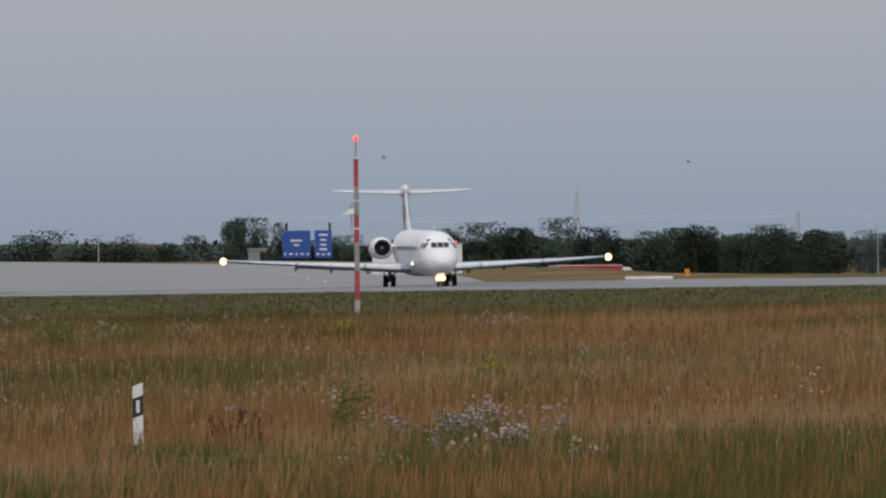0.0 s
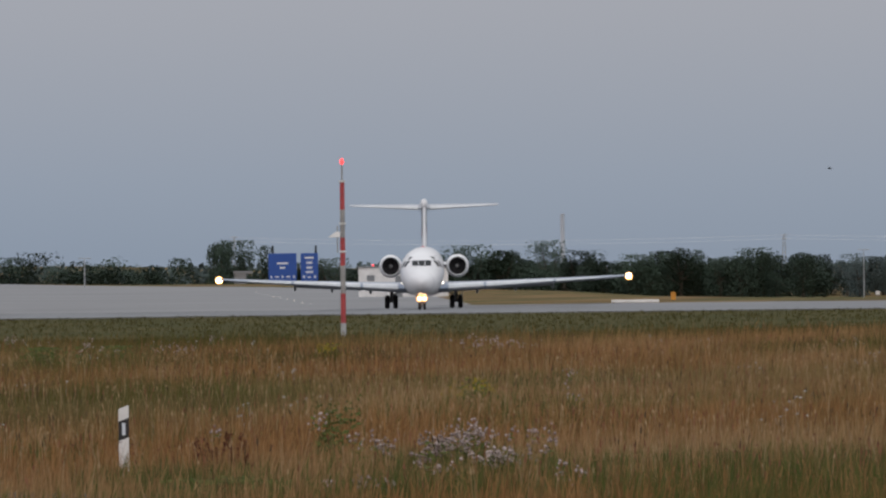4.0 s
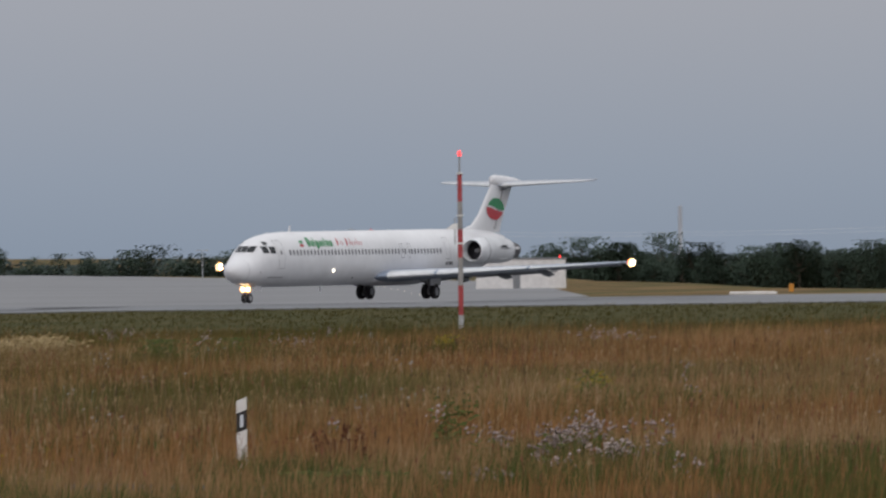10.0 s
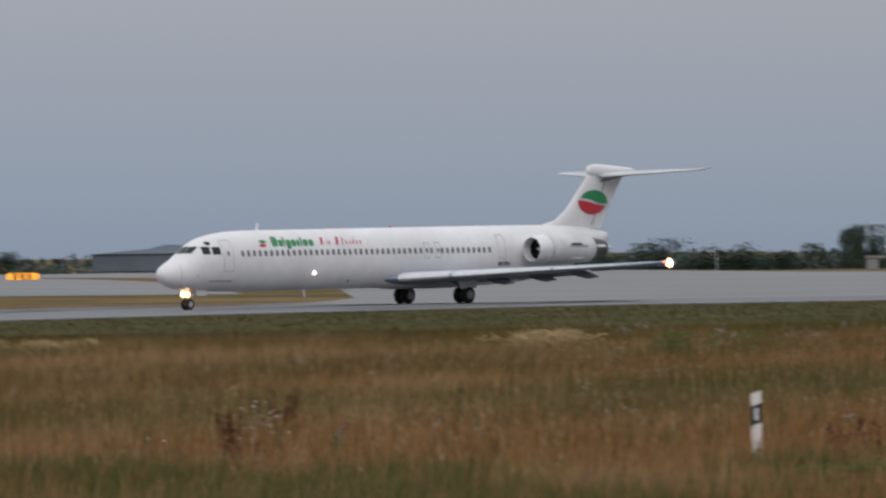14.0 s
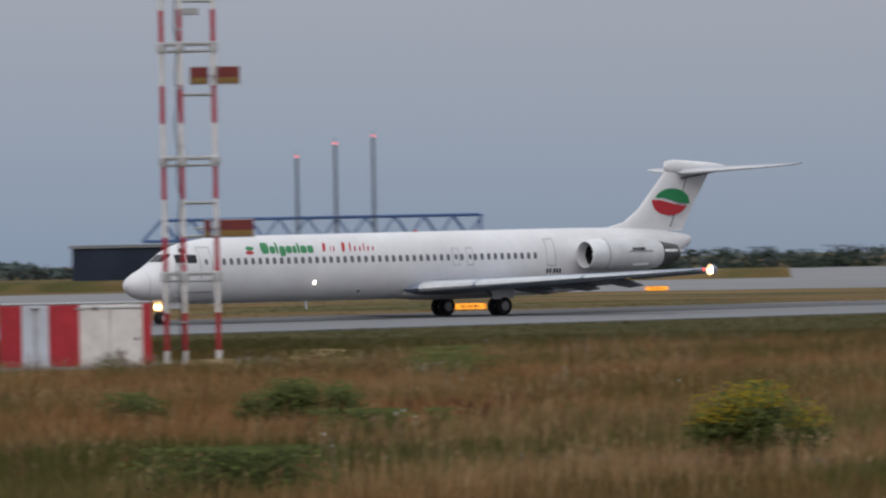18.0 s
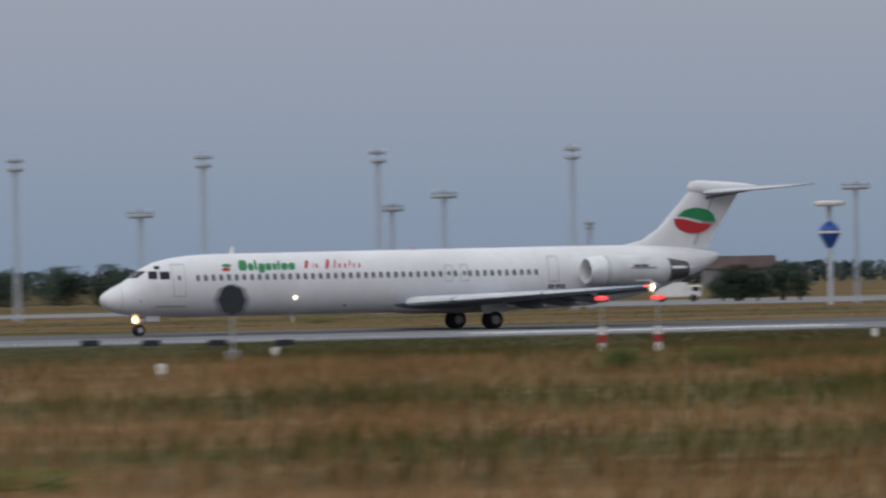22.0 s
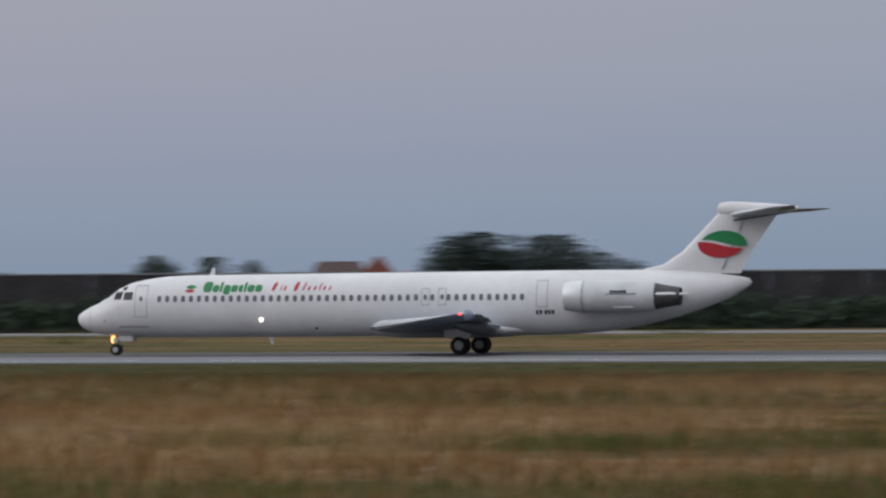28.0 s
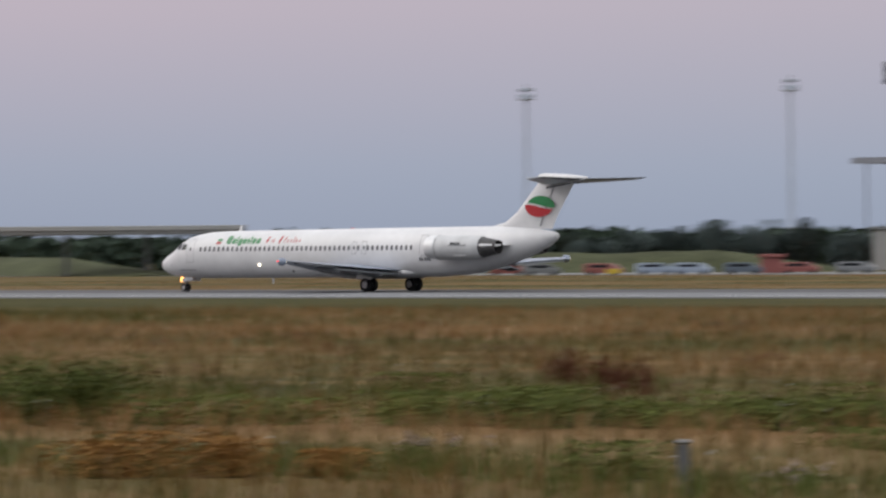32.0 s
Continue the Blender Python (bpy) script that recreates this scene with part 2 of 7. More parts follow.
M_WORN = material("worn_runway_asphalt", (0.072, 0.073, 0.078), 0.8, grain=0.12, scale=2.5, stain=0.2, stain_scale=0.05, bump=0.2)
M_FADED = material("faded_red_paint", (0.43, 0.062, 0.066), 0.6, grain=0.12, scale=5, stain=0.25, stain_scale=1.5)
M_MASTGREY = material("greyed_mast_paint", (0.33, 0.32, 0.31), 0.65, grain=0.1, scale=5, stain=0.25, stain_scale=1.5)
M_RW_RED = material("red_marker_paint", (0.42, 0.018, 0.032), 0.55, grain=0.1, scale=4, stain=0.22, stain_scale=1.2)
M_RW_WHITE = material("white_marker_paint", (0.72, 0.71, 0.69), 0.55, grain=0.06, scale=4, stain=0.12, stain_scale=1.5)
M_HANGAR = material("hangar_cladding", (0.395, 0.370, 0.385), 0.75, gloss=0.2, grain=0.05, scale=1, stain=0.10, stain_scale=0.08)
M_HALLTOP = material("pale_blue_cladding", (0.27, 0.31, 0.37), 0.8, gloss=0.1, grain=0.05, scale=1, stain=0.15, stain_scale=0.1)
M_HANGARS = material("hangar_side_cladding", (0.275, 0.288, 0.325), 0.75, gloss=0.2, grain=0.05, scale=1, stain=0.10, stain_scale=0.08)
M_GARAGE = material("weathered_concrete", (0.150, 0.152, 0.158), 0.85, gloss=0.1, grain=0.1, scale=2, stain=0.2, stain_scale=0.15)
M_TOWERGREY = material("greyed_white_paint", (0.46, 0.47, 0.48), 0.6, grain=0.08, scale=5, stain=0.2, stain_scale=2)
M_AERIAL = material("dull_red_panel", (0.16, 0.022, 0.02), 0.6, grain=0.1, scale=6, stain=0.2, stain_scale=2)
M_OCHRE = material("dull_ochre_panel", (0.22, 0.13, 0.03), 0.6, grain=0.1, scale=6, stain=0.2, stain_scale=2)
M_PALEBLUE = material("pale_bluish_paint", (0.55, 0.60, 0.68), 0.5, grain=0.05, scale=4, stain=0.12, stain_scale=1)
M_POLE = material("dark_pole_paint", (0.08, 0.09, 0.11), 0.6, gloss=0.2, stain=0.1)
M_TEAL = material("teal_tower_glass", (0.035, 0.085, 0.115), 0.12, gloss=0.6)
M_OLDROOF = material("faded_roof", (0.10, 0.072, 0.070), 0.85, gloss=0.1, grain=0.15, scale=2, stain=0.2, stain_scale=0.3)
M_TAILP = material("tailplane_grey", (0.40, 0.42, 0.46), 0.4, metal=0.1, stain=0.12, stain_scale=0.6)
# shade of wing and tail undersides is put into this dark colour
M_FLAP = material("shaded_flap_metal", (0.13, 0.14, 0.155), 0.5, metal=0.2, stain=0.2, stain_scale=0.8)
M_BARRIER = material("weathered_barrier", (0.052, 0.050, 0.052), 0.8, gloss=0.1, grain=0.2, scale=1.5, stain=0.35, stain_scale=0.25)
M_PATCH = material("dark_asphalt_patch", (0.105, 0.108, 0.115), 0.8, grain=0.12, scale=2, stain=0.2, stain_scale=0.1)
M_APRONLAMP = material("dim_apron_lamp", (1.0, 0.80, 0.55), 0.3, glow=1.0)
M_ANNEX = material("dull_red_cladding", (0.20, 0.022, 0.045), 0.7, stain=0.15, stain_scale=0.2)
# pale blue of hazy air is mixed into the mast steel
M_HAZY = material("hazed_mast_steel", (0.45, 0.49, 0.55), 0.6, metal=0.1, stain=0.1)
M_GALV = material("galvanised_steel", (0.42, 0.44, 0.45), 0.45, metal=0.6, stain=0.15, stain_scale=2)
M_BLACK = material("black_band", (0.015, 0.015, 0.016), 0.6)
M_BLUE = material("blue_sign_face", (0.015, 0.075, 0.33), 0.45, stain=0.05)
M_TEXT = material("white_sign_text", (0.62, 0.66, 0.72), 0.5)
M_BLUESTEEL = material("blue_steel", (0.06, 0.12, 0.27), 0.5, stain=0.12, stain_scale=0.4)
M_BUILD = material("pale_cladding", (0.36, 0.36, 0.355), 0.7, grain=0.05, scale=1, stain=0.10, stain_scale=0.08)
M_BUILDG = material("grey_cladding", (0.20, 0.21, 0.22), 0.65, grain=0.05, scale=1, stain=0.10, stain_scale=0.08)
M_DARKB = material("dark_facade", (0.032, 0.038, 0.048), 0.6, gloss=0.2, stain=0.2, stain_scale=0.2)
M_CONC = material("fair_concrete", (0.25, 0.25, 0.25), 0.85, grain=0.08, scale=2, stain=0.15, stain_scale=0.15)
M_ORANGE = material("orange_fascia", (0.60, 0.26, 0.03), 0.55, stain=0.1)
M_ROOFRED = material("red_roof", (0.22, 0.07, 0.05), 0.8, grain=0.15, scale=2, spread=0.1)
M_BARK = material("bark", (0.07, 0.055, 0.04), 0.9, grain=0.2, scale=6)
M_TRUCKRED = material("red_curtain", (0.36, 0.02, 0.03), 0.6, stain=0.12, stain_scale=0.5)


def foliage(name, dark, light, rough=0.7):
    m = material(name, dark, rough, gloss=0.08)
    n, l = m.node_tree.nodes, m.node_tree.links
    b = n["Principled BSDF"]
    g, oi, mix = n.new("ShaderNodeNewGeometry"), n.new("ShaderNodeObjectInfo"), n.new("ShaderNodeMixRGB")
    mix.inputs[1].default_value, mix.inputs[2].default_value = (*dark, 1), (*light, 1)
    avg = n.new("ShaderNodeMath")
    avg.operation = "MULTIPLY_ADD"
    avg.inputs[1].default_value = 0.65
    l.new(g.outputs["Random Per Island"], avg.inputs[0])
    sc = n.new("ShaderNodeMath")
    sc.operation = "MULTIPLY"
    sc.inputs[1].default_value = 0.35
    l.new(oi.outputs["Random"], sc.inputs[0])
    l.new(sc.outputs[0], avg.inputs[2])
    l.new(avg.outputs[0], mix.inputs[0])
    l.new(mix.outputs[0], b.inputs["Base Color"])
    b.inputs["Subsurface Weight"].default_value = 0.0
    return m


M_LEAF = foliage("tree_leaves", (0.034, 0.050, 0.039), (0.050, 0.074, 0.050))
# blue-grey air haze put into the leaf colour of distant trees
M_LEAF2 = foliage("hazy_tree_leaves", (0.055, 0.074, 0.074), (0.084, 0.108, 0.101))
M_WEED = foliage("green_weed", (0.040, 0.054, 0.014), (0.125, 0.145, 0.040))
M_MEADOWGREEN = foliage("meadow_green_weed", (0.062, 0.078, 0.020), (0.155, 0.170, 0.046))
M_LUSH = foliage("lush_green_bush", (0.020, 0.042, 0.008), (0.062, 0.112, 0.020))
M_DOCK = foliage("dry_dock", (0.050, 0.016, 0.010), (0.13, 0.044, 0.026))
M_SEED = foliage("thistle_heads", (0.13, 0.095, 0.085), (0.43, 0.36, 0.34))
M_RUST = foliage("rusty_weed", (0.16, 0.078, 0.024), (0.33, 0.175, 0.054))
M_YFLOWER = foliage("yellow_flowers", (0.16, 0.115, 0.01), (0.34, 0.25, 0.02))
M_DEADSTEM = foliage("dark_dead_stems", (0.030, 0.022, 0.015), (0.09, 0.065, 0.04))
M_STRAW = foliage("straw", (0.22, 0.16, 0.075), (0.42, 0.33, 0.18))


def meadow(name, tall):
    """Meadow colour: brown, straw and green in broad drifts, greener on the mown strip beside the runway."""
    m = bpy.data.materials.new(name)
    m.use_nodes = True
    n, l = m.node_tree.nodes, m.node_tree.links
    b = n["Principled BSDF"]
    b.inputs["Roughness"].default_value = 0.9
    b.inputs["Specular IOR Level"].default_value = 0.05
    g = n.new("ShaderNodeNewGeometry")
    sep = n.new("ShaderNodeSeparateXYZ")
    l.new(g.outputs["Position"], sep.inputs[0])

    def drift(scale, lo, hi, seed, along=1.0):
        mp = n.new("ShaderNodeMapping")
        mp.inputs["Location"].default_value = (seed, seed * 0.7, 0)
        mp.inputs["Scale"].default_value = (along, 1, 0)
        l.new(g.outputs["Position"], mp.inputs["Vector"])
        t = n.new("ShaderNodeTexNoise")
        t.inputs["Scale"].default_value = scale
        t.inputs["Detail"].default_value = 4
        l.new(mp.outputs[0], t.inputs["Vector"])
        r = n.new("ShaderNodeMapRange")
        r.inputs["From Min"].default_value, r.inputs["From Max"].default_value = lo, hi
        l.new(t.outputs["Fac"], r.inputs["Value"])
        return r.outputs[0]

    def mix(fac, a, c):
        x = n.new("ShaderNodeMixRGB")
        if isinstance(fac, float):
            x.inputs[0].default_value = fac
        else:
            l.new(fac, x.inputs[0])
        for k, s in ((1, a), (2, c)):
            if isinstance(s, tuple):
                x.inputs[k].default_value = (*s, 1)
            else:
                l.new(s, x.inputs[k])
        return x.outputs[0]

    rnd = g.outputs["Random Per Island"]
    brown = mix(rnd, (0.130, 0.070, 0.029), (0.345, 0.190, 0.080))
    straw = mix(rnd, (0.19, 0.125, 0.060), (0.385, 0.265, 0.145))
    green = mix(rnd, (0.050, 0.056, 0.014), (0.115, 0.112, 0.034))
    if not tall:
        brown, straw, green = (0.160, 0.094, 0.041), (0.225, 0.148, 0.072), (0.078, 0.075, 0.026)
    body = mix(drift(0.05, 0.46, 0.62, 11.0, 0.4), brown, straw)
    body = mix(drift(0.042, 0.47, 0.57, 53.0, 0.4), body, green)
    pale = mix(rnd, (0.21, 0.132, 0.063), (0.38, 0.26, 0.135)) if tall else (0.225, 0.142, 0.067)
    lush = mix(rnd, (0.028, 0.034, 0.009), (0.070, 0.078, 0.021)) if tall else (0.052, 0.052, 0.018)
    body = mix(drift(0.14, 0.51, 0.70, 91.0, 0.6), body, pale)
    body = mix(drift(0.10, 0.54, 0.72, 37.0, 0.55), body, lush)
    strip = n.new("ShaderNodeMapRange")
    strip.inputs["From Min"].default_value, strip.inputs["From Max"].default_value = 205, 236
    ex = n.new("ShaderNodeMath")
    ex.operation = "SUBTRACT"
    ex.inputs[1].default_value = 180
    l.new(sep.outputs["X"], ex.inputs[0])
    mx = n.new("ShaderNodeMath")
    mx.operation = "MAXIMUM"
    mx.inputs[1].default_value = 0
    l.new(ex.outputs[0], mx.inputs[0])
    sm = n.new("ShaderNodeMath")
    sm.operation = "MULTIPLY_ADD"
    sm.inputs[1].default_value = 0.5
    l.new(mx.outputs[0], sm.inputs[0])
    l.new(sep.outputs["Y"], sm.inputs[2])
    l.new(sm.outputs[0], strip.inputs["Value"])
    far = n.new("ShaderNodeMapRange")
    far.inputs["From Min"].default_value, far.inputs["From Max"].default_value = 300, 330
    far.inputs["To Min"].default_value, far.inputs["To Max"].default_value = 1, 0.25
    l.new(sep.outputs["Y"], far.inputs["Value"])
    mul = n.new("ShaderNodeMath")
    mul.operation = "MULTIPLY"
    l.new(strip.outputs[0], mul.inputs[0])
    l.new(far.outputs[0], mul.inputs[1])
    mown = mix(drift(0.12, 0.4, 0.7, 7.0), (0.050, 0.050, 0.016), (0.080, 0.068, 0.024)) if not tall else mix(rnd, (0.038, 0.038, 0.011), (0.088, 0.074, 0.025))
    l.new(mix(mul.outputs[0], body, mown), b.inputs["Base Color"])
    return m


M_GROUND = meadow("meadow_ground", False)
M_GRASS = meadow("meadow_blades", True)

# ---- ground and pavements ----
def terrain():
    """One sheet of land to the horizon, finer where the camera looks."""
    xs = np.concatenate([np.arange(-4800, -700, 400), np.arange(-700, 1500, 20), np.arange(1500, 4900, 400)])
    ys = np.concatenate([np.arange(-3000, 0, 300), np.arange(0, 1300, 20), np.arange(1300, 4900, 400)])
    X, Y = np.meshgrid(xs, ys)
    Z = ground_z(X, Y)
    verts = np.stack([X, Y, Z], -1).reshape(-1, 3)
    nx = len(xs)
    i = np.arange(nx - 1)[None, :] + nx * np.arange(len(ys) - 1)[:, None]
    faces = np.stack([i, i + 1, i + nx + 1, i + nx], -1).reshape(-1, 4)
    me = bpy.data.meshes.new("ground")
    me.from_pydata(verts.tolist(), [], faces.tolist())
    me.shade_smooth()
    return me


solid("ground", terrain(), M_GROUND, "dry brown and green meadow around the runway", "ground", kind="structure")


def paving(name, near, far, mat, label, lift=0.05, n=8, category="pavement"):
    """A pavement between two edges with as many corners, draped on the land, with a thin kerb face."""
    rows = []
    for (a0, a1), (b0, b1) in zip(zip(near, near[1:]), zip(far, far[1:])):
        m = max(n, int(math.dist(a0, a1) / 25))
        for i in range(m + 1):
            k = i / m
            a = (a0[0] + (a1[0] - a0[0]) * k, a0[1] + (a1[1] - a0[1]) * k)
            b = (b0[0] + (b1[0] - b0[0]) * k, b0[1] + (b1[1] - b0[1]) * k)
            row = []
            for j in range(17):
                q = j / 16
                x, y = a[0] + (b[0] - a[0]) * q, a[1] + (b[1] - a[1]) * q
                row.append((x, y, float(ground_z(x, y)) + lift))
            rows.append([(*row[0][:2], row[0][2] - lift - 0.05)] + row + [(*row[-1][:2], row[-1][2] - lift - 0.05)])
    return solid(name, Shape().loft(rows, closed=False, cap=False), mat, label, category, kind="structure")


RUN_N, RUN_F, RUN_C = 275.0, 326.0, 313.0
paving("runway", [(-1500, RUN_N), (-900, RUN_N), (-300, RUN_N), (230, 276), (285, 275.5), (313, 271), (332, 251), (350, 229), (430, 135)], [(-1500, RUN_F), (-900, RUN_F), (-300, RUN_F), (260, RUN_F), (350, RUN_F), (420, 335), (485, 353), (505, 342), (570, 200)], M_ASPHALT, "grey asphalt runway with a pale shoulder", 0.06, 8, category="runway")
paving("taxiway", [(-900, 520), (-300, 486), (150, 474.6), (330, 470)], [(-1000, 556), (-300, 515), (150, 506), (400, 575)], M_CONCRETE, "pale concrete taxiway beyond the grass", 0.04, 2)
paving("apron", [(350, 325), (372, 352), (449, 407), (520, 470), (590, 545)], [(420, 334), (501, 356), (600, 425), (708, 503), (794, 589)], M_CONCRETE, "wide concrete apron joining the runway", 0.045, 4)
paving("apron_link", [(330, 470), (405, 440), (470, 440), (560, 530), (690, 690)], [(400, 575), (430, 560), (470, 540), (600, 700), (840, 900)], M_CONCRETE, "concrete link between taxiway and apron", 0.035, 4)
paving("apron_end", [(590, 545), (640, 610), (690, 690), (760, 800)], [(794, 589), (820, 630), (850, 680), (950, 765)], M_CONCRETE, "far end of the concrete apron", 0.04, 3)
paving("access_path", [(57.0, 262), (51.5, 206)], [(61.0, 262), (54.0, 206)], M_PATH, "narrow asphalt path from the runway into the meadow", 0.03, 4)
worn = Shape()
for k in range(60):
    a, b = -1500 + 30 * k, -1470 + 30 * k
    worn.add([(a, 302.5, 0.066), (b, 302.5, 0.066), (b, RUN_F - 0.5, 0.066), (a, RUN_F - 0.5, 0.066)], [(0, 1, 2, 3)])
solid("runway_body", worn, M_WORN, "darker worn asphalt along the middle of the runway", "runway", kind="structure")
paving("field_road", [(124.0, 80), (120.0, 124), (113.9, 192)], [(126.4, 80), (122.4, 124), (116.3, 192)], M_PATH, "narrow grey field road half hidden in the grass", 0.03, 6)
dark = Shape()
for y in (307.5, 318.0):
    dark.add([(-1500, y - 1.6, 0.072), (330, y - 1.6, 0.072), (330, y + 1.6, 0.072), (-1500, y + 1.6, 0.072)], [(0, 1, 2, 3)])
solid("rubber_streaks", dark, M_RUBBER, "dark rubber streaks along the runway", "runway marking", kind="structure")
patches = Shape()
for x0, x1, y, w in ((326, 372, 284, 2.5), (335, 410, 291, 3.0), (360, 440, 299, 3.5), (350, 396, 306, 2.5), (392, 470, 316, 4.0), (380, 430, 326, 3.0), (430, 500, 334, 4.0), (300, 330, 279, 2.0)):
    for k in range(8):
        a, b = x0 + (x1 - x0) * k / 8, x0 + (x1 - x0) * (k + 1) / 8
        patches.add([(x, v, float(ground_z(x, v)) + 0.085) for x, v in ((a, y + 0.06 * (a - x0)), (b, y + 0.06 * (b - x0)), (b, y + w + 0.06 * (b - x0)), (a, y + w + 0.06 * (a - x0)))], [(0, 1, 2, 3)])
solid("asphalt_patches", patches, M_PATCH, "dark repair strips in the pavement", "runway marking", kind="structure")
edge = Shape()
for y in (283.5,):
    for k in range(58):
        x = -1400 + k * 28
        edge.add([(x, y, 0.07), (x + 24, y, 0.07), (x + 24, y + 0.9, 0.07), (x, y + 0.9, 0.07)], [(0, 1, 2, 3)])
for x0, x1 in ((16, 74.5), (143, 167)):
    edge.add([(x0, 286.5, 0.072), (x1, 286.5, 0.072), (x1, 292.5, 0.072), (x0, 292.5, 0.072)], [(0, 1, 2, 3)])
solid("runway_edge_line", edge, M_MARK, "white painted edge line of the runway", "runway marking", kind="structure")

# ---- trees ----
def tree_kind(name, seed, h, w, leaves, mat, label, bare=0.0):
    """A tree: tapered trunk and limbs, and a crown of many small leaf clumps with gaps."""
    rng = np.random.default_rng(seed)
    t = thing(name, label, "tree")
    tr = Shape().tube((0, 0, -0.3), (0.1, 0, h * 0.55), 0.05 * w, 0.03 * w, 7)
    lobes = []
    for k in range(9):
        a, r = rng.uniform(0, 6.28), rng.uniform(0.1, 0.36) * w
        z = h * rng.uniform(0.32, 0.86)
        p = (r * math.cos(a), r * math.sin(a), z)
        tr.tube((0, 0, h * rng.uniform(0.2, 0.5)), p, 0.02 * w, 0.008 * w, 5)
        lobes.append((*p, rng.uniform(0.16, 0.27) * w))
    lobes.append((0, 0, h * 0.86, 0.2 * w))
    part("trunk", tr, M_BARK, t)
    sh = Shape()
    for k in range(leaves):
        x, y, z, r = lobes[rng.integers(len(lobes))]
        d = rng.normal(size=3)
        d /= np.linalg.norm(d)
        q = r * rng.uniform(0.55, 1.12)
        c = Vector((x + d[0] * q, y + d[1] * q, max(0.2, (z + d[2] * q * 0.9 * h / w) if k % 3 else rng.uniform(0.1, 0.5) * h)))
        if c.z > h:
            c.z = h - rng.uniform(0, 0.1) * h
        s = rng.uniform(0.12, 0.30) * (0.5 + 0.045 * w)
        u = Vector(rng.normal(size=3)).normalized()
        v = u.orthogonal().normalized()
        sh.add([c - u * s, c + v * s * 0.6, c + u * s * 1.1, c - v * s * 0.7], [(0, 1, 2, 3)])
    part("crown", sh, mat, t)
    return t


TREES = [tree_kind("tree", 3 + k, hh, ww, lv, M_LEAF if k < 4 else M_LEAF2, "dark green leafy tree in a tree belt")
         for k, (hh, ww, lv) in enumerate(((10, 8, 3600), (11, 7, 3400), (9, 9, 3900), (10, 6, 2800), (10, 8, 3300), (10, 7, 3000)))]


def plant(x, y, h, rng, far=False, wide=1.0):
    """Sets one tree of height h on the land."""
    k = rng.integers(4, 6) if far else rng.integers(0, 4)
    src = TREES[k]
    s = h / 10.0
    m = Matrix.Translation((x, y, float(ground_z(x, y)))) @ Matrix.Rotation(rng.uniform(0, 6.28), 4, "Z") @ Matrix.Diagonal((s * wide * rng.uniform(0.85, 1.2), s * wide * rng.uniform(0.85, 1.2), s, 1))
    copy_thing(src, m)


def tree_row(a, b, n, top, seed, spread=4.0, vary=0.25, far=False, wide=1.0):
    """A belt of trees from a to b whose tops reach about the height top."""
    rng = np.random.default_rng(seed)
    for k in range(n):
        u = (k + rng.uniform(0.1, 0.9)) / n
        x = a[0] + (b[0] - a[0]) * u + rng.normal() * spread * 0.3
        y = a[1] + (b[1] - a[1]) * u + abs(rng.normal()) * spread
        h = (top - float(ground_z(x, y))) * (1 - vary * rng.uniform(0, 1))
        plant(x, y, max(1.2, h), rng, far, wide)


def tree_belt(name, rows, label):
    """Rows of trees too close-set to tell apart, as one mesh: (a, b, number, top, seed, spread, vary, wide)."""
    pts, faces, count = [], [], 0
    for a, b, n, top, seed, spread, vary, wide in rows:
        rng = np.random.default_rng(seed)
        for k in range(n):
            crown = [c for c in TREES[int(rng.integers(0, 4))].children if c.name.startswith("crown")][0].data
            co = np.empty(len(crown.vertices) * 3)
            crown.vertices.foreach_get("co", co)
            co = co.reshape(-1, 3)[: 4 * 1700]
            u = (k + rng.uniform(0.1, 0.9)) / n
            x = a[0] + (b[0] - a[0]) * u + rng.normal() * spread * 0.3
            y = a[1] + (b[1] - a[1]) * u + abs(rng.normal()) * spread
            g = float(ground_z(x, y))
            s = max(1.2, (top - g) * (1 - vary * rng.uniform(0, 1))) / 10
            w, t = s * wide * rng.uniform(0.85, 1.2), rng.uniform(0, 6.28)
            c, d = math.cos(t) * w, math.sin(t) * w
            pts.append(np.stack([co[:, 0] * c - co[:, 1] * d + x, co[:, 0] * d + co[:, 1] * c + y, co[:, 2] * s + g], 1))
            faces.append(np.arange(len(co)).reshape(-1, 4) + count)
            count += len(co)
    me = bpy.data.meshes.new(name)
    me.from_pydata(np.concatenate(pts).tolist(), [], np.concatenate(faces).tolist())
    solid(name, me, M_LEAF, label, "trees", kind="stuff")


# behind the apron and the motorway
tree_row((1064, 690), (1092, 644), 20, 6.0, 21, 6, 0.42, wide=1.1)
tree_row((1072, 696), (1104, 644), 14, 3.6, 22, 6, 0.2, wide=1.5)
tree_row((1030, 707), (1040, 690), 8, 5.0, 23, 6, 0.2, wide=1.25)
tree_row((1040, 690), (1066, 690), 12, 3.2, 24, 6, 0.25, wide=1.3)
tree_row((1210, 712), (1240, 660), 12, 4.2, 26, 10, far=True, wide=1.3)
tree_row((1040, 765), (1045, 758), 6, 6.6, 27, 5, 0.25, wide=0.9)
tree_row((1048, 752), (1034, 708), 16, 2.6, 28, 6, 0.3, wide=1.4)
tree_belt("tree_belt", [((1005, 812), (1036, 770), 24, 4.4, 29, 6, 0.25, 1.4), ((930, 882), (1004, 814), 40, 3.9, 30, 8, 0.3, 1.4), ((850, 975), (930, 884), 32, 3.8, 31, 8, 0.3, 1.4)], "dark continuous tree belt behind the motorway")
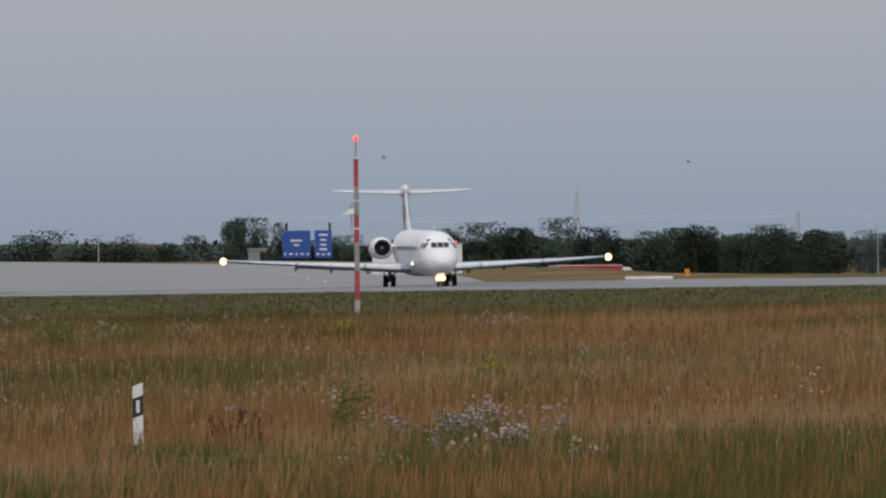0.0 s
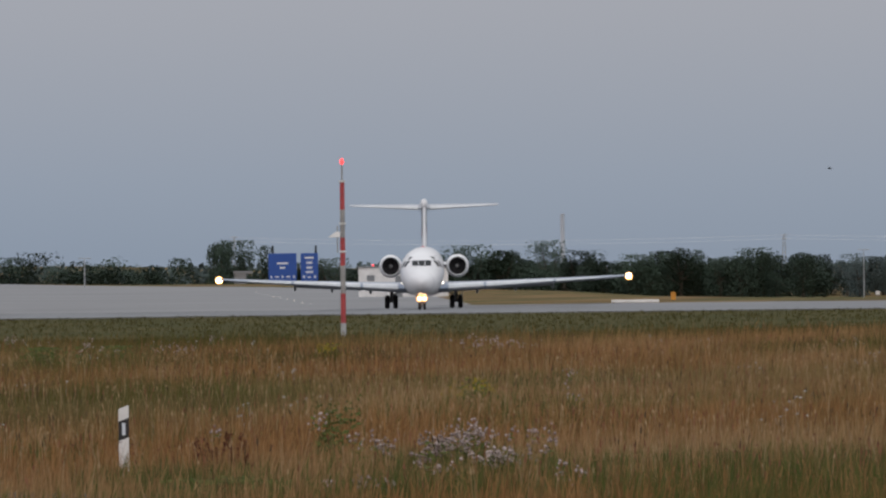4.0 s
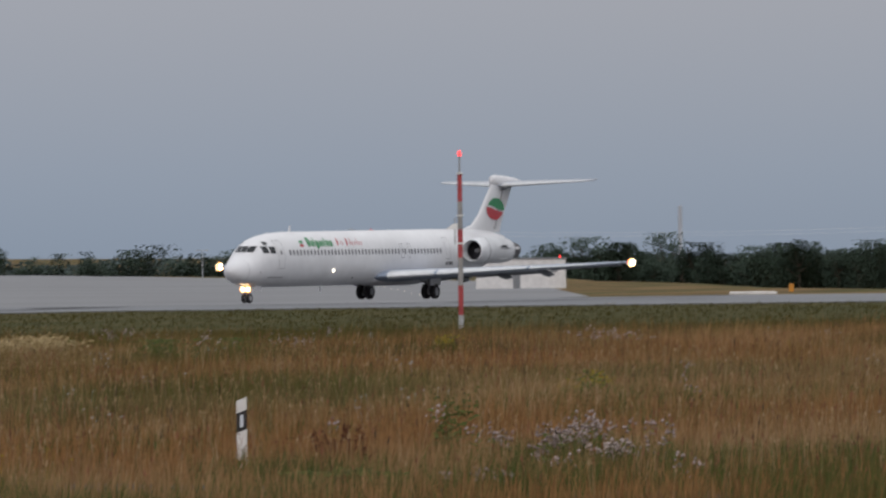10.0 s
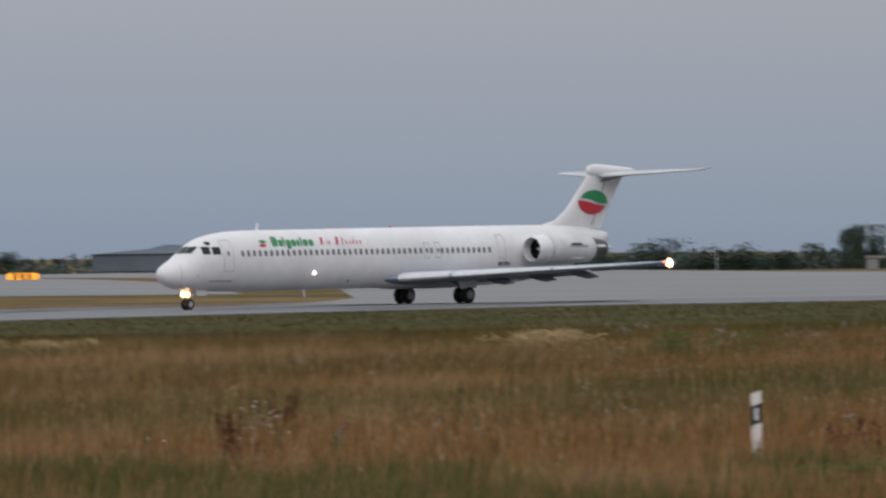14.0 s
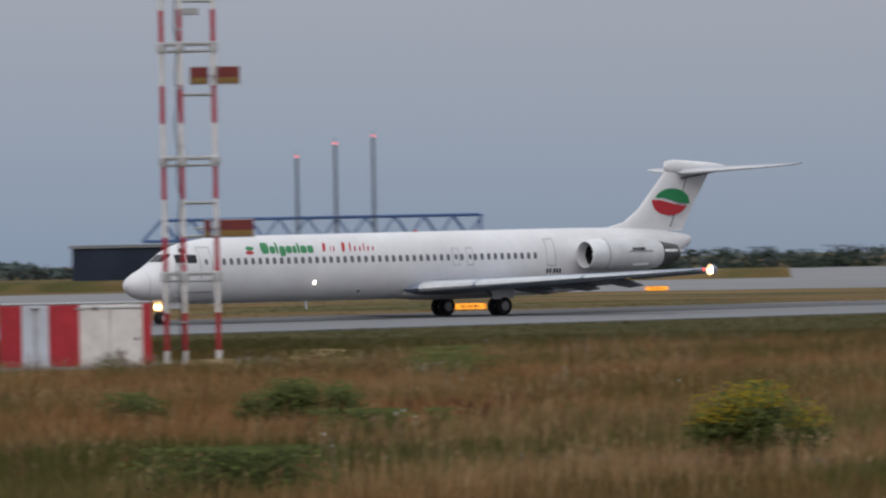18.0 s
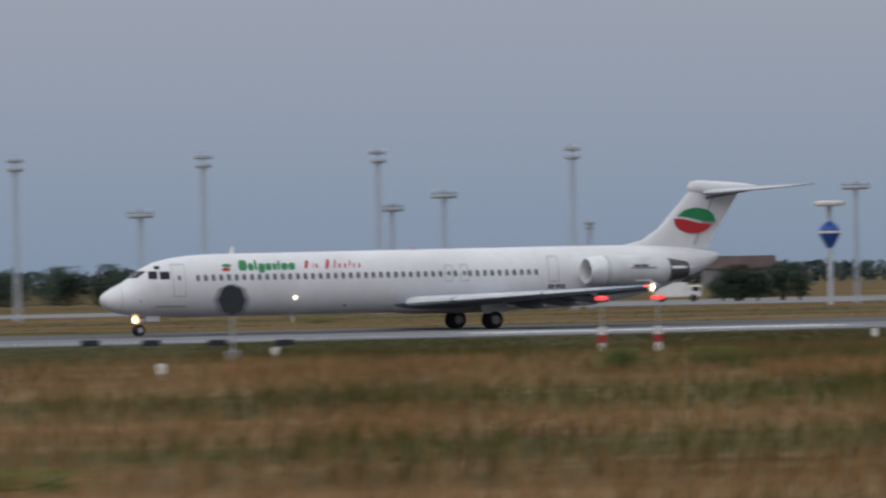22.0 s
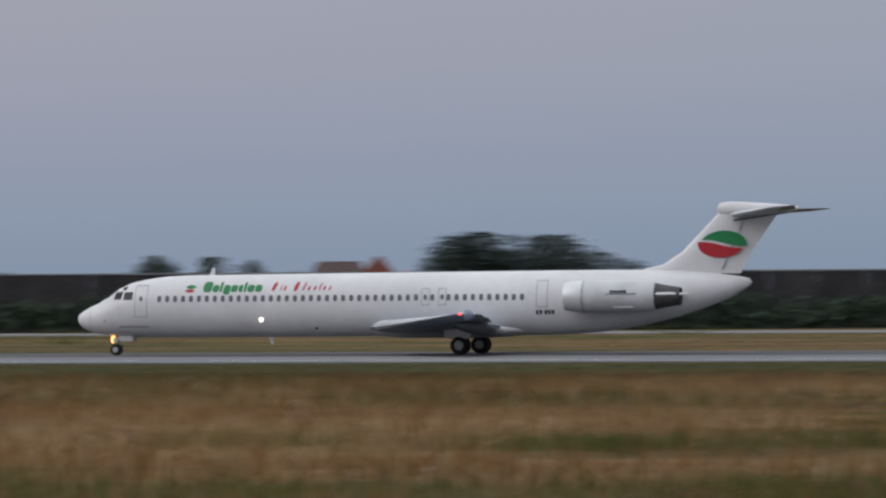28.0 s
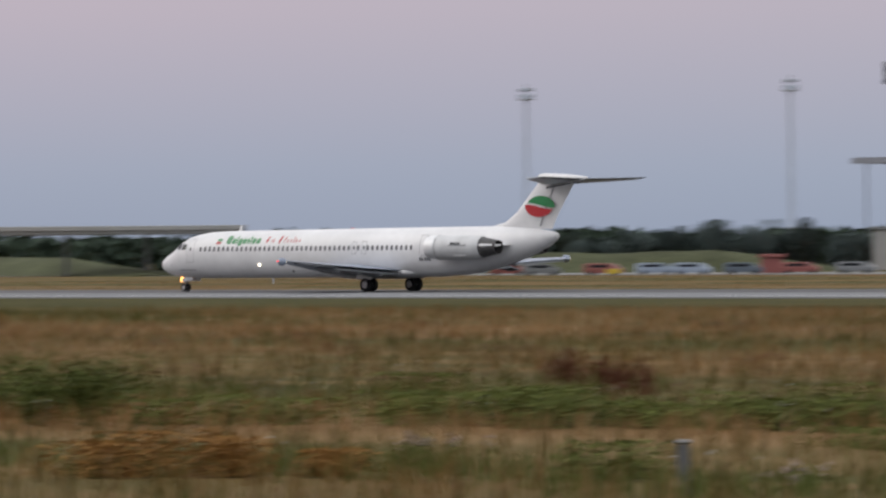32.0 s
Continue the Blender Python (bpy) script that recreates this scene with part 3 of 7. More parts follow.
# beyond the taxiway
tree_belt("tree_belt", [((90, 592), (180, 614), 54, 5.9, 32, 8, 0.25, 1.5), ((176, 576), (260, 600), 50, 5.2, 33, 8, 0.3, 1.5), ((255, 600), (350, 680), 52, 5.2, 34, 8, 0.35, 1.5)], "dark hedge-like tree belt beyond the taxiway")
tree_row((-145.5, 587), (-134.5, 590), 13, 11.2, 35, 8, 0.25, wide=1.25, far=True)
tree_row((-281, 586.7), (-273, 589.7), 6, 12.4, 36, 3, 0.2, wide=0.85, far=True)
tree_row((-288, 574), (-278, 576), 4, 8.0, 56, 3, 0.2, far=True)
tree_row((-299, 577), (-297, 578), 1, 10.0, 57, 1, 0.1, wide=0.8, far=True)
tree_row((-356, 611), (-348, 607), 4, 9.0, 58, 2, 0.2, wide=0.9, far=True)
tree_row((-281, 631), (-275, 633), 3, 10.4, 37, 3, 0.15, wide=0.9, far=True)
tree_row((-270, 635), (-215, 650), 20, 8.4, 38, 6, 0.3, wide=1.2, far=True)
tree_row((-238, 766), (-190, 780), 14, 9.2, 39, 8, 0.3, far=True)
tree_row((-412, 690), (-396, 700), 8, 9.8, 40, 6, 0.3)
tree_row((-530, 604), (-486, 640), 26, 6.4, 41, 8, 0.4, wide=1.4, far=True)
tree_row((-474, 517), (-452, 536), 16, 7.0, 42, 6, 0.4, wide=1.2, far=True)
tree_row((-452, 538), (-410, 570), 34, 5.6, 43, 6, 0.3, wide=1.4, far=True)
tree_row((-440, 548), (-427, 558), 6, 7.4, 44, 4, 0.2, far=True)
tree_row((-62, 556), (-48, 560), 8, 2.0, 46, 3, 0.3, wide=1.8)
tree_row((274, 507), (284, 503), 6, 4.4, 48, 3, 0.3, wide=1.5)
tree_row((-185.5, 600), (-181.5, 600), 3, 8.6, 47, 1, 0.15, wide=0.9, far=True)
tree_row((-177.8, 600), (-176.4, 600), 2, 8.8, 49, 1, 0.1, wide=0.7, far=True)
tree_row((-173.4, 600), (-172.2, 600), 2, 8.2, 50, 1, 0.1, wide=0.7, far=True)
tree_row((-150, 596), (-128, 598), 9, 8.6, 51, 2, 0.3, wide=1.2, far=True)


def far_woods(name, a, b, top, n, seed, mat, bumps=3.0, label="distant belt of dark woods on the horizon", category="woods", leaf=1.0, deep=6.0):
    """A distant belt of woods from a to b: leaf clumps heaped to an uneven crest."""
    rng = np.random.default_rng(seed)
    u = rng.random(n)
    x = a[0] + (b[0] - a[0]) * u + rng.normal(size=n) * 3
    y = a[1] + (b[1] - a[1]) * u + rng.normal(size=n) * deep
    g = ground_z(x, y)
    d = u * math.dist(a, b)
    crest = top - bumps * (0.5 + 0.25 * np.sin(d / 7.0 + seed) + 0.25 * np.sin(d / 2.9 + 2 * seed) * np.sin(d / 13.0))
    z = g + (crest - g) * rng.random(n) ** 0.7
    s = rng.uniform(0.5, 1.3, n)[:, None] * leaf
    p = np.stack([x, y, z], 1)
    k1, k2 = rng.normal(size=(n, 3)), rng.normal(size=(n, 3))
    k1 /= np.linalg.norm(k1, axis=1)[:, None]
    k2 /= np.linalg.norm(k2, axis=1)[:, None]
    v = np.stack([p - k1 * s, p + k2 * s * 0.7, p + k1 * s, p - k2 * s * 0.7], 1).reshape(-1, 3)
    me = bpy.data.meshes.new(name)
    me.from_pydata(v.tolist(), [], (np.arange(n)[:, None] * 4 + np.arange(4)).tolist())
    solid(name, me, mat, label, category, kind="stuff")


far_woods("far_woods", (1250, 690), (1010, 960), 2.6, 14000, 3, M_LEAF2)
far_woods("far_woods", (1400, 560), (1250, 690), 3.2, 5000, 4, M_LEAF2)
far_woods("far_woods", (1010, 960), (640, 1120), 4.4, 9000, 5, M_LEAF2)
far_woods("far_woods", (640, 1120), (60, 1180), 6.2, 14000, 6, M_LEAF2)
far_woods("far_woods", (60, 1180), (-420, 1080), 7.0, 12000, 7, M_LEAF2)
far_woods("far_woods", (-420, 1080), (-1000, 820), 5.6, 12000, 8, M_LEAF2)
far_woods("far_woods", (-600, 560), (-430, 690), 6.0, 9000, 9, M_LEAF, 1.6)
HEDGE = "dark overgrown hedge on the far side of the airfield"
far_woods("hedge", (92, 693), (152, 684), 5.0, 5000, 64, M_LEAF, 1.6, HEDGE, "hedge", 0.45, 1.5)
far_woods("hedge", (-62, 640), (2, 640), 3.7, 6000, 61, M_LEAF, 1.3, HEDGE, "hedge", 0.45, 1.5)
far_woods("hedge", (-196, 518), (-82, 547), 4.6, 9000, 62, M_LEAF, 2.6, HEDGE, "hedge", 0.45, 1.5)
far_woods("hedge", (22, 517), (46, 516), 4.0, 3000, 63, M_LEAF, 0.6, HEDGE, "hedge", 0.4, 1.2)
for t in TREES:
    t.matrix_world = pose(1110 + 7 * TREES.index(t), 700 - 10 * TREES.index(t), -7.9)

# ---- the airliner ----
# Stations run aft from the nose; local x is forward, y to its left, z up from the ground.
FUS = [  # station, half width, top, bottom
    (0.0, 0.03, 2.20, 2.14), (0.10, 0.32, 2.46, 1.90), (0.35, 0.58, 2.66, 1.66), (0.8, 0.86, 2.90, 1.44), (1.4, 1.10, 3.17, 1.28),
    (2.0, 1.29, 3.53, 1.19), (2.7, 1.44, 4.02, 1.13), (3.5, 1.55, 4.38, 1.10), (4.4, 1.63, 4.58, 1.08), (5.6, 1.67, 4.74, 1.06),
    (7.2, 1.67, 4.81, 1.06), (29.5, 1.67, 4.95, 1.10), (32.5, 1.66, 4.96, 1.28), (35.0, 1.57, 4.95, 1.67), (37.2, 1.36, 4.89, 2.20),
    (39.0, 1.03, 4.76, 2.80), (40.3, 0.70, 4.60, 3.32), (41.1, 0.40, 4.48, 3.78), (41.4, 0.16, 4.40, 3.98)]
FS = np.array(FUS)


def fus(s):
    return [float(np.interp(s, FS[:, 0], FS[:, k])) for k in (1, 2, 3)]


def hull(s, z, off=0.0, side=1):
    """The point of the hull at station s and height z, off metres proud."""
    hw, zt, zb = fus(s)
    zc, hh = (zt + zb) / 2, (zt - zb) / 2
    k = min(abs((z - zc) / hh), 0.999)
    y = hw * (1 - k ** 2.15) ** (1 / 2.15)
    ny, nz = y / hw ** 2, (z - zc) / hh ** 2
    n = math.hypot(ny, nz)
    return (-s, side * (y + off * ny / n), z + off * nz / n)


def decal(s0, s1, z0, z1, off, side=1, lean=0.0, round_=0.0):
    """A thin plate that follows the hull between two stations and two heights."""
    sh = Shape()
    nz = max(2, int((z1 - z0) / 0.12) + 1)
    rows = []
    for i in range(nz + 1):
        z = z0 + (z1 - z0) * i / nz
        e = abs(2 * i / nz - 1)
        cut = round_ * (s1 - s0) / 2 * max(0.0, e - 0.5) * 2
        q = lean * (z - z0)
        rows.append([hull(s0 + cut + q, z, off, side), hull((s0 + s1) / 2 + q, z, off, side), hull(s1 - cut + q, z, off, side)])
    return sh.loft(rows, closed=False, cap=False)


airliner = thing("airliner", "white twin-engined T-tail airliner with green and red tail emblem", "airplane")
body = Shape()
rings = []
for s in sorted(set(list(FS[:, 0]) + [0.04, 0.2, 0.55, 1.1, 1.7, 2.35, 3.1, 3.9, 5.0, 6.3, 10, 15, 20, 25, 31, 33.8, 36, 38.2, 39.7, 40.7])):
    hw, zt, zb = fus(s)
    zc, hh = (zt + zb) / 2, (zt - zb) / 2
    ring = []
    for k in range(40):
        a = 2 * math.pi * k / 40
        c, d = math.cos(a), math.sin(a)
        ring.append((-s, hw * math.copysign(abs(c) ** (2 / 2.15), c), zc + hh * math.copysign(abs(d) ** (2 / 2.15), d)))
    rings.append(ring)
body.loft(rings)
fuselage = part("fuselage", body, M_WHITE, airliner, "white painted fuselage", smooth=True)

# radome seam, belly fairing, cockpit windows
for s in (1.05,):
    ring0 = [hull(s, z, 0.004, sd) for sd in (1,) for z in np.linspace(fus(s)[2] + 0.02, fus(s)[1] - 0.02, 14)]
    ring1 = [hull(s + 0.022, z, 0.004, sd) for sd in (1,) for z in np.linspace(fus(s)[2] + 0.02, fus(s)[1] - 0.02, 14)]
    part("panel_seam", Shape().loft([ring0, ring1], closed=False, cap=False), M_SEAM, fuselage)
fair = Shape()
fair.loft([[(-s, 1.36 * w * math.cos(a), 1.50 + 0.50 * w * math.sin(a)) for a in np.linspace(0, 2 * math.pi, 24, endpoint=False)] for s, w in ((17.6, 0.3), (18.8, 0.8), (20.4, 1.05), (25.5, 1.08), (27.5, 0.85), (29.6, 0.3))])
part("belly_fairing", fair, M_WHITE, airliner, smooth=True)


def screen(rows, name, parent):
    """A pane of dark glass laid over the hull, in its slim grey frame."""
    return part(name, Shape().loft(rows, closed=False, cap=False), M_GLASS, parent)


def pane(s0, s1, z0, z1, skew, side):
    return [[hull(s0 + (s1 - s0) * i / 5 + skew * k / 4, z0 + (z1 - z0) * k / 4, 0.014, side) for i in range(6)] for k in range(5)]


def front(y0, y1, zl, zh):
    """A windscreen pane across the brow: stations found where the hull's top reaches each height."""
    out = []
    for k in range(25):
        y, z = y0 + (y1 - y0) * (k % 5) / 4, zl + (zh - zl) * (k // 5) / 4
        lo, hi = 1.2, 5.0
        for _ in range(30):
            mid = (lo + hi) / 2
            hw, zt, zb = fus(mid)
            zc, hh = (zt + zb) / 2, (zt - zb) / 2
            top = zc + hh * (1 - min(0.999, abs(y) / hw) ** 2.15) ** (1 / 2.15)
            lo, hi = (mid, hi) if top < z else (lo, mid)
        out.append((-mid + 0.015, y, z + 0.015))
    return [out[5 * k:5 * k + 5] for k in range(5)]


for y0, y1 in ((-0.22, 0.22), (0.27, 0.72), (-0.72, -0.27)):
    screen(front(y0, y1, 3.44, 3.84), "windscreen", airliner)
for sd in (1, -1):
    screen(pane(2.62, 3.12, 3.36, 3.82, 0.10, sd), "side_window", airliner)
    screen(pane(3.28, 3.86, 3.34, 3.80, 0.05, sd), "side_window", airliner)
    screen(pane(3.10, 3.38, 3.92, 4.13, 0.08, sd), "eyebrow_window", airliner)

# cabin windows, doors, titles on both sides
for sd in (1, -1):
    for k in range(46):
        s = 5.50 + 0.4975 * k
        if 21.75 < s < 22.2 or 22.8 < s < 23.3:
            continue
        w = decal(s, s + 0.25, 3.20, 3.57, 0.010, sd, round_=0.35)
        part("cabin_window", w, M_CABIN, fuselage)
    for s0, s1, z0, z1 in ((4.05, 4.85, 2.30, 4.22), (28.87, 29.55, 2.78, 4.35), (21.86, 22.36, 2.92, 3.92), (22.90, 23.40, 2.92, 3.92)):
        rim = Shape()
        for a, b, c, d in ((s0, s0 + 0.032, z0, z1), (s1 - 0.032, s1, z0, z1)):
            q = decal(a, b, c, d, 0.012, sd)
            rim.add(q.v, q.f)
        for c, d in ((z0, z0 + 0.035), (z1 - 0.035, z1)):
            q = decal(s0, s1, c, d, 0.012, sd)
            rim.add(q.v, q.f)
        door = part("cabin_door", rim, M_SEAM, fuselage, "closed cabin door with a grey outline")
        if s1 - s0 < 0.6 or s0 < 5:
            part("door_window", decal((s0 + s1) / 2 - 0.11, (s0 + s1) / 2 + 0.11, 3.25, 3.55, 0.016, sd, round_=0.5), M_CABIN, door)
    # the airline's name: plain letter-sized blocks in its colours, none of them a letter
    green_blocks = ((7.70, 0.50, 0, 0.62), (8.24, 0.34, 0, 0.42), (8.62, 0.15, 0, 0.62), (8.82, 0.38, -0.15, 0.42), (9.24, 0.38, 0, 0.42), (9.66, 0.24, 0, 0.42), (9.95, 0.15, 0, 0.58), (10.15, 0.38, 0, 0.42), (10.58, 0.38, 0, 0.42))
    for s, w, a, b in green_blocks:
        if sd == 1:
            s = 8.30 + (s - 7.70) * 1.13
            part("green_title_block", decal(s, s + w * 1.13, 3.78 + a, 3.78 + b, 0.012, sd, lean=0.12, round_=0.35), M_GREEN, fuselage)
    red_blocks = ((11.55, 0.40, 0, 0.50), (12.02, 0.10, 0, 0.34), (12.20, 0.20, 0, 0.30), (12.72, 0.42, -0.03, 0.52), (13.20, 0.20, 0, 0.5), (13.48, 0.24, 0, 0.28), (13.80, 0.20, 0, 0.28), (14.06, 0.16, 0, 0.46), (14.30, 0.22, 0, 0.28), (14.60, 0.20, 0, 0.28))
    for s, w, a, b in red_blocks:
        if sd == 1:
            s = 12.58 + (s - 11.55) * 1.16
            part("red_title_block", decal(s, s + w * 0.55, 3.84 + a, 3.84 + b, 0.012, sd, lean=0.35, round_=0.4), M_RED, fuselage)
    part("emblem_green", decal(7.24, 7.92, 3.98, 4.20, 0.012, sd, round_=0.6), M_GREEN, fuselage)
    part("emblem_red", decal(7.16, 7.84, 3.76, 3.955, 0.012, sd, round_=0.6), M_RED, fuselage)
    for k in range(5):
        s = 28.85 + 0.22 * k + (0.08 if k > 1 else 0)
        part("registration_bar", decal(s, s + 0.15, 2.36, 2.62, 0.012, sd), M_DARKB, fuselage, "dark registration bar")
    part("outflow_port", decal(15.2, 15.42, 1.52, 1.66, 0.012, sd, round_=0.6), M_DARK, fuselage)
    part("static_port", decal(2.0, 2.14, 2.02, 2.14, 0.012, sd, round_=0.6), M_SEAM, fuselage)
    part("nose_strake", decal(3.0, 4.9, 1.70, 1.77, 0.02, sd), M_SEAM, fuselage)
    part("strake_lamp", Shape().lathe([(0.03, -0.14), (0.09, -0.11), (0.125, -0.02), (0.125, 0.02), (0.09, 0.11), (0.03, 0.14)], (-11.96, sd * (abs(hull(11.96, 2.12)[1]) - 0.02), 2.12), "y", 16), M_LAMPW, airliner, "lit white side lamp", smooth=True)

blade = lambda s, z, h, c, y=0.0: Shape().loft([[(-s, y - 0.02, z), (-s - c, y - 0.02, z), (-s - c, y + 0.02, z), (-s, y + 0.02, z)], [(-s - c * 0.55, y - 0.01, z + h), (-s - c * 1.05, y - 0.01, z + h), (-s - c * 1.05, y + 0.01, z + h), (-s - c * 0.55, y + 0.01, z + h)]])
part("blade_antenna", blade(8.3, 4.78, 0.46, 0.34), M_WHITE, airliner)
part("belly_antenna", blade(12.1, 1.10, -0.46, 0.26, 0.3), M_WHITE, airliner)
part("beacon", Shape().lathe([(0.14, 0), (0.13, 0.1), (0.02, 0.2)], (-20.5, 0, 4.80), "z", 12), M_RW_RED, airliner, "red beacon lens", smooth=True)

# wings
AIR = [(0.0, 0.0), (0.02, 0.030), (0.08, 0.055), (0.22, 0.078), (0.42, 0.080), (0.65, 0.058), (0.85, 0.026), (1.0, 0.003)]


def foil(le, te, y, z, thick, camber=0.0, vertical=False):
    """A section from leading to trailing edge."""
    c = te - le
    up = [(le + c * u, thick * w / 0.16) for u, w in AIR]
    dn = [(le + c * u, -thick * w / 0.16 * 0.75) for u, w in AIR[1:-1]][::-1]
    ring = up + dn
    if vertical:
        return [(-s, y + w, z) for s, w in ring]
    return [(-s, y, z + w) for s, w in ring]


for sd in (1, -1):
    sec = [(1.2, 18.6, 26.6, 1.62, 1.00), (4.9, 20.75, 26.75, 1.80, 0.74), (10.5, 24.0, 27.95, 2.10, 0.44), (16.2, 27.35, 29.05, 2.42, 0.20), (16.45, 27.75, 29.0, 2.44, 0.08)]
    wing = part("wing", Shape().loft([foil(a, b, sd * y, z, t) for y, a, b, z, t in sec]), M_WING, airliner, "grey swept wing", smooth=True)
    # slats along the leading edge, flaps and aileron behind
    for i in range(3):
        (y0, a0, b0, z0, t0), (y1, a1, b1, z1, t1) = sec[i], sec[i + 1]
        y0 = max(y0, 1.9)
        lip = Shape()
        r = []
        for y, a, z, t in ((y0 + 0.1, np.interp(y0 + 0.1, [sec[i][0], y1], [a0, a1]), np.interp(y0, [sec[i][0], y1], [z0, z1]), np.interp(y0, [sec[i][0], y1], [t0, t1])), (y1 - 0.1, a1, z1, t1)):
            r.append([(-(a - 0.07), sd * y, z - 0.02), (-(a + 0.02), sd * y, z + t * 0.22), (-(a + 0.45), sd * y, z + t * 0.40), (-(a + 0.45), sd * y, z + t * 0.33), (-(a + 0.1), sd * y, z - t * 0.18)])
        part("slat", lip.loft(r), M_SLAT, wing, "dull metal leading-edge slat", smooth=True)
    for y0, y1 in ((1.9, 4.7), (5.0, 10.3), (10.6, 15.4)):
        b0, b1 = np.interp([y0, y1], [q[0] for q in sec], [q[2] for q in sec])
        z0, z1 = np.interp([y0, y1], [q[0] for q in sec], [q[3] for q in sec])
        k = 0.9 if y1 < 11 else 0.4
        drop = 0.20 if y1 < 11 else 0.02
        fl = Shape().loft([[(-(b - k), sd * y, z - 0.02), (-(b - k), sd * y, z - 0.16), (-(b + 0.35), sd * y, z - 0.16 - drop), (-(b + 0.35), sd * y, z - 0.12 - drop)] for y, b, z in ((y0, b0, z0), (y1, b1, z1))])
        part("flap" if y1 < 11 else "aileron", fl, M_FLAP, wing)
    for y in (4.3, 7.4, 10.4):
        b = float(np.interp(y, [q[0] for q in sec], [q[2] for q in sec]))
        z = float(np.interp(y, [q[0] for q in sec], [q[3] for q in sec]))
        pod = Shape().loft([[(-(b + ds), sd * y + w * math.cos(a), z - 0.32 + dz + 0.24 * w / 0.12 * math.sin(a)) for a in np.linspace(0, 2 * math.pi, 8, endpoint=False)] for ds, w, dz in ((-2.0, 0.02, 0.1), (-1.3, 0.1, 0.02), (-0.3, 0.12, -0.08), (0.7, 0.02, -0.18))])
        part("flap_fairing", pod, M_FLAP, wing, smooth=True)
    # lens drawn oversized and ringed in emission to imitate the lamp's glare
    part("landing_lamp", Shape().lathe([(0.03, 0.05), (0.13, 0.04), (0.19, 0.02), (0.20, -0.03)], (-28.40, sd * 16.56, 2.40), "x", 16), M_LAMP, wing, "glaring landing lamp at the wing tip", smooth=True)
    part("lamp_reflector", Shape().lathe([(0.19, 0.0), (0.30, 0.06), (0.305, 0.05), (0.27, -0.04)], (-28.40, sd * 16.56, 2.40), "x", 16, cap=False), M_LAMPHALO, wing, "warm glowing ring standing in for the lamp's halo", smooth=True)
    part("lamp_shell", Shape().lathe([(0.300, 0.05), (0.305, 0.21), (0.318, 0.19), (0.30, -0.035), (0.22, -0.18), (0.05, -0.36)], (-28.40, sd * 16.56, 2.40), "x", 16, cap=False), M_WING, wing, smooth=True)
    part("navigation_lamp", Shape().lathe([(0.02, -0.12), (0.065, -0.05), (0.065, 0.05), (0.02, 0.09)], (-27.85, sd * 16.5, 2.44), "x", 10), M_REDLAMP if sd == 1 else M_GREEN, wing, "navigation lamp", smooth=True)

    # engine
    cy, cz = sd * 2.72, 3.38
    nac = Shape().lathe([(0.70, -31.05), (0.80, -30.95), (0.86, -31.3), (0.93, -32.2), (0.95, -33.6), (0.93, -35.2), (0.86, -36.2), (0.80, -36.32), (0.70, -36.2)], (0, cy, cz), "x", 28, cap=False)
    engine = part("engine", nac, M_NACELLE, airliner, "grey tail-mounted jet engine", smooth=True)
    part("inlet_lip", Shape().lathe([(0.69, -31.5), (0.70, -31.0), (0.745, -30.86), (0.80, -30.88), (0.868, -31.15), (0.915, -31.6), (0.942, -32.0), (0.930, -32.02)], (0, cy, cz), "x", 28, cap=False), M_LIP, engine, "pale dull metal inlet lip", smooth=True)
    part("inlet_duct", Shape().lathe([(0.70, -31.2), (0.68, -31.9), (0.001, -31.92)], (0, cy, cz), "x", 28, cap=False), M_DARK, engine, "dark inlet duct", smooth=True)
    part("spinner", Shape().lathe([(0.01, -31.35), (0.1, -31.5), (0.17, -31.9)], (0, cy, cz), "x", 14), M_HUB, engine, smooth=True)
    for k in range(18):
        a = 2 * math.pi * k / 18
        c, d = math.cos(a), math.sin(a)
        part("fan_blade", Shape().add([(-31.80, cy + 0.16 * c, cz + 0.16 * d), (-31.88, cy + 0.16 * c - 0.05 * d, cz + 0.16 * d + 0.05 * c), (-31.88, cy + 0.67 * c - 0.12 * d, cz + 0.67 * d + 0.12 * c), (-31.80, cy + 0.67 * c, cz + 0.67 * d)], [(0, 1, 2, 3)]), M_FAN, engine)
    part("exhaust_nozzle", Shape().lathe([(0.80, -36.25), (0.68, -36.8), (0.52, -37.8), (0.48, -37.8), (0.52, -36.9), (0.001, -36.8)], (0, cy, cz), "x", 24, cap=False), M_SOOT, engine, "sooty exhaust nozzle", smooth=True)
    part("reverser_fairing", Shape().loft([[(-s, cy + sd * (0.62 - 0.16 * (s - 36)) + w * 0.22 * math.cos(a), cz + 0.12 + 0.17 * w * math.sin(a)) for a in np.linspace(0, 2 * math.pi, 10, endpoint=False)] for s, w in ((36.0, 0.5), (36.5, 1.0), (37.5, 0.9), (38.35, 0.1))]), M_WHITE, engine, smooth=True)
    for k in range(5):
        part("cowl_letter_bar", Shape().box(-33.9 - 0.2 * k, cy + sd * 0.948 - 0.008, cz + 0.22, -33.75 - 0.2 * k, cy + sd * 0.948 + 0.008, cz + 0.36), M_DARKB, engine)
    part("cowl_stripe", Shape().box(-35.3, cy + sd * 0.945 - 0.008, cz + 0.13, -33.5, cy + sd * 0.945 + 0.008, cz + 0.17), M_DARKB, engine)
    part("cowl_latch_strip", Shape().box(-35.1, cy + sd * 0.72 - 0.02, cz - 0.66, -33.9, cy + sd * 0.72 + 0.02, cz - 0.58, 0.01), M_WHITE, engine)
    part("nose_cowl", Shape().lathe([(0.944, -32.02), (0.955, -32.03), (0.955, -32.06), (0.946, -32.07)], (0, cy, cz), "x", 28, cap=False), M_SEAM, engine)
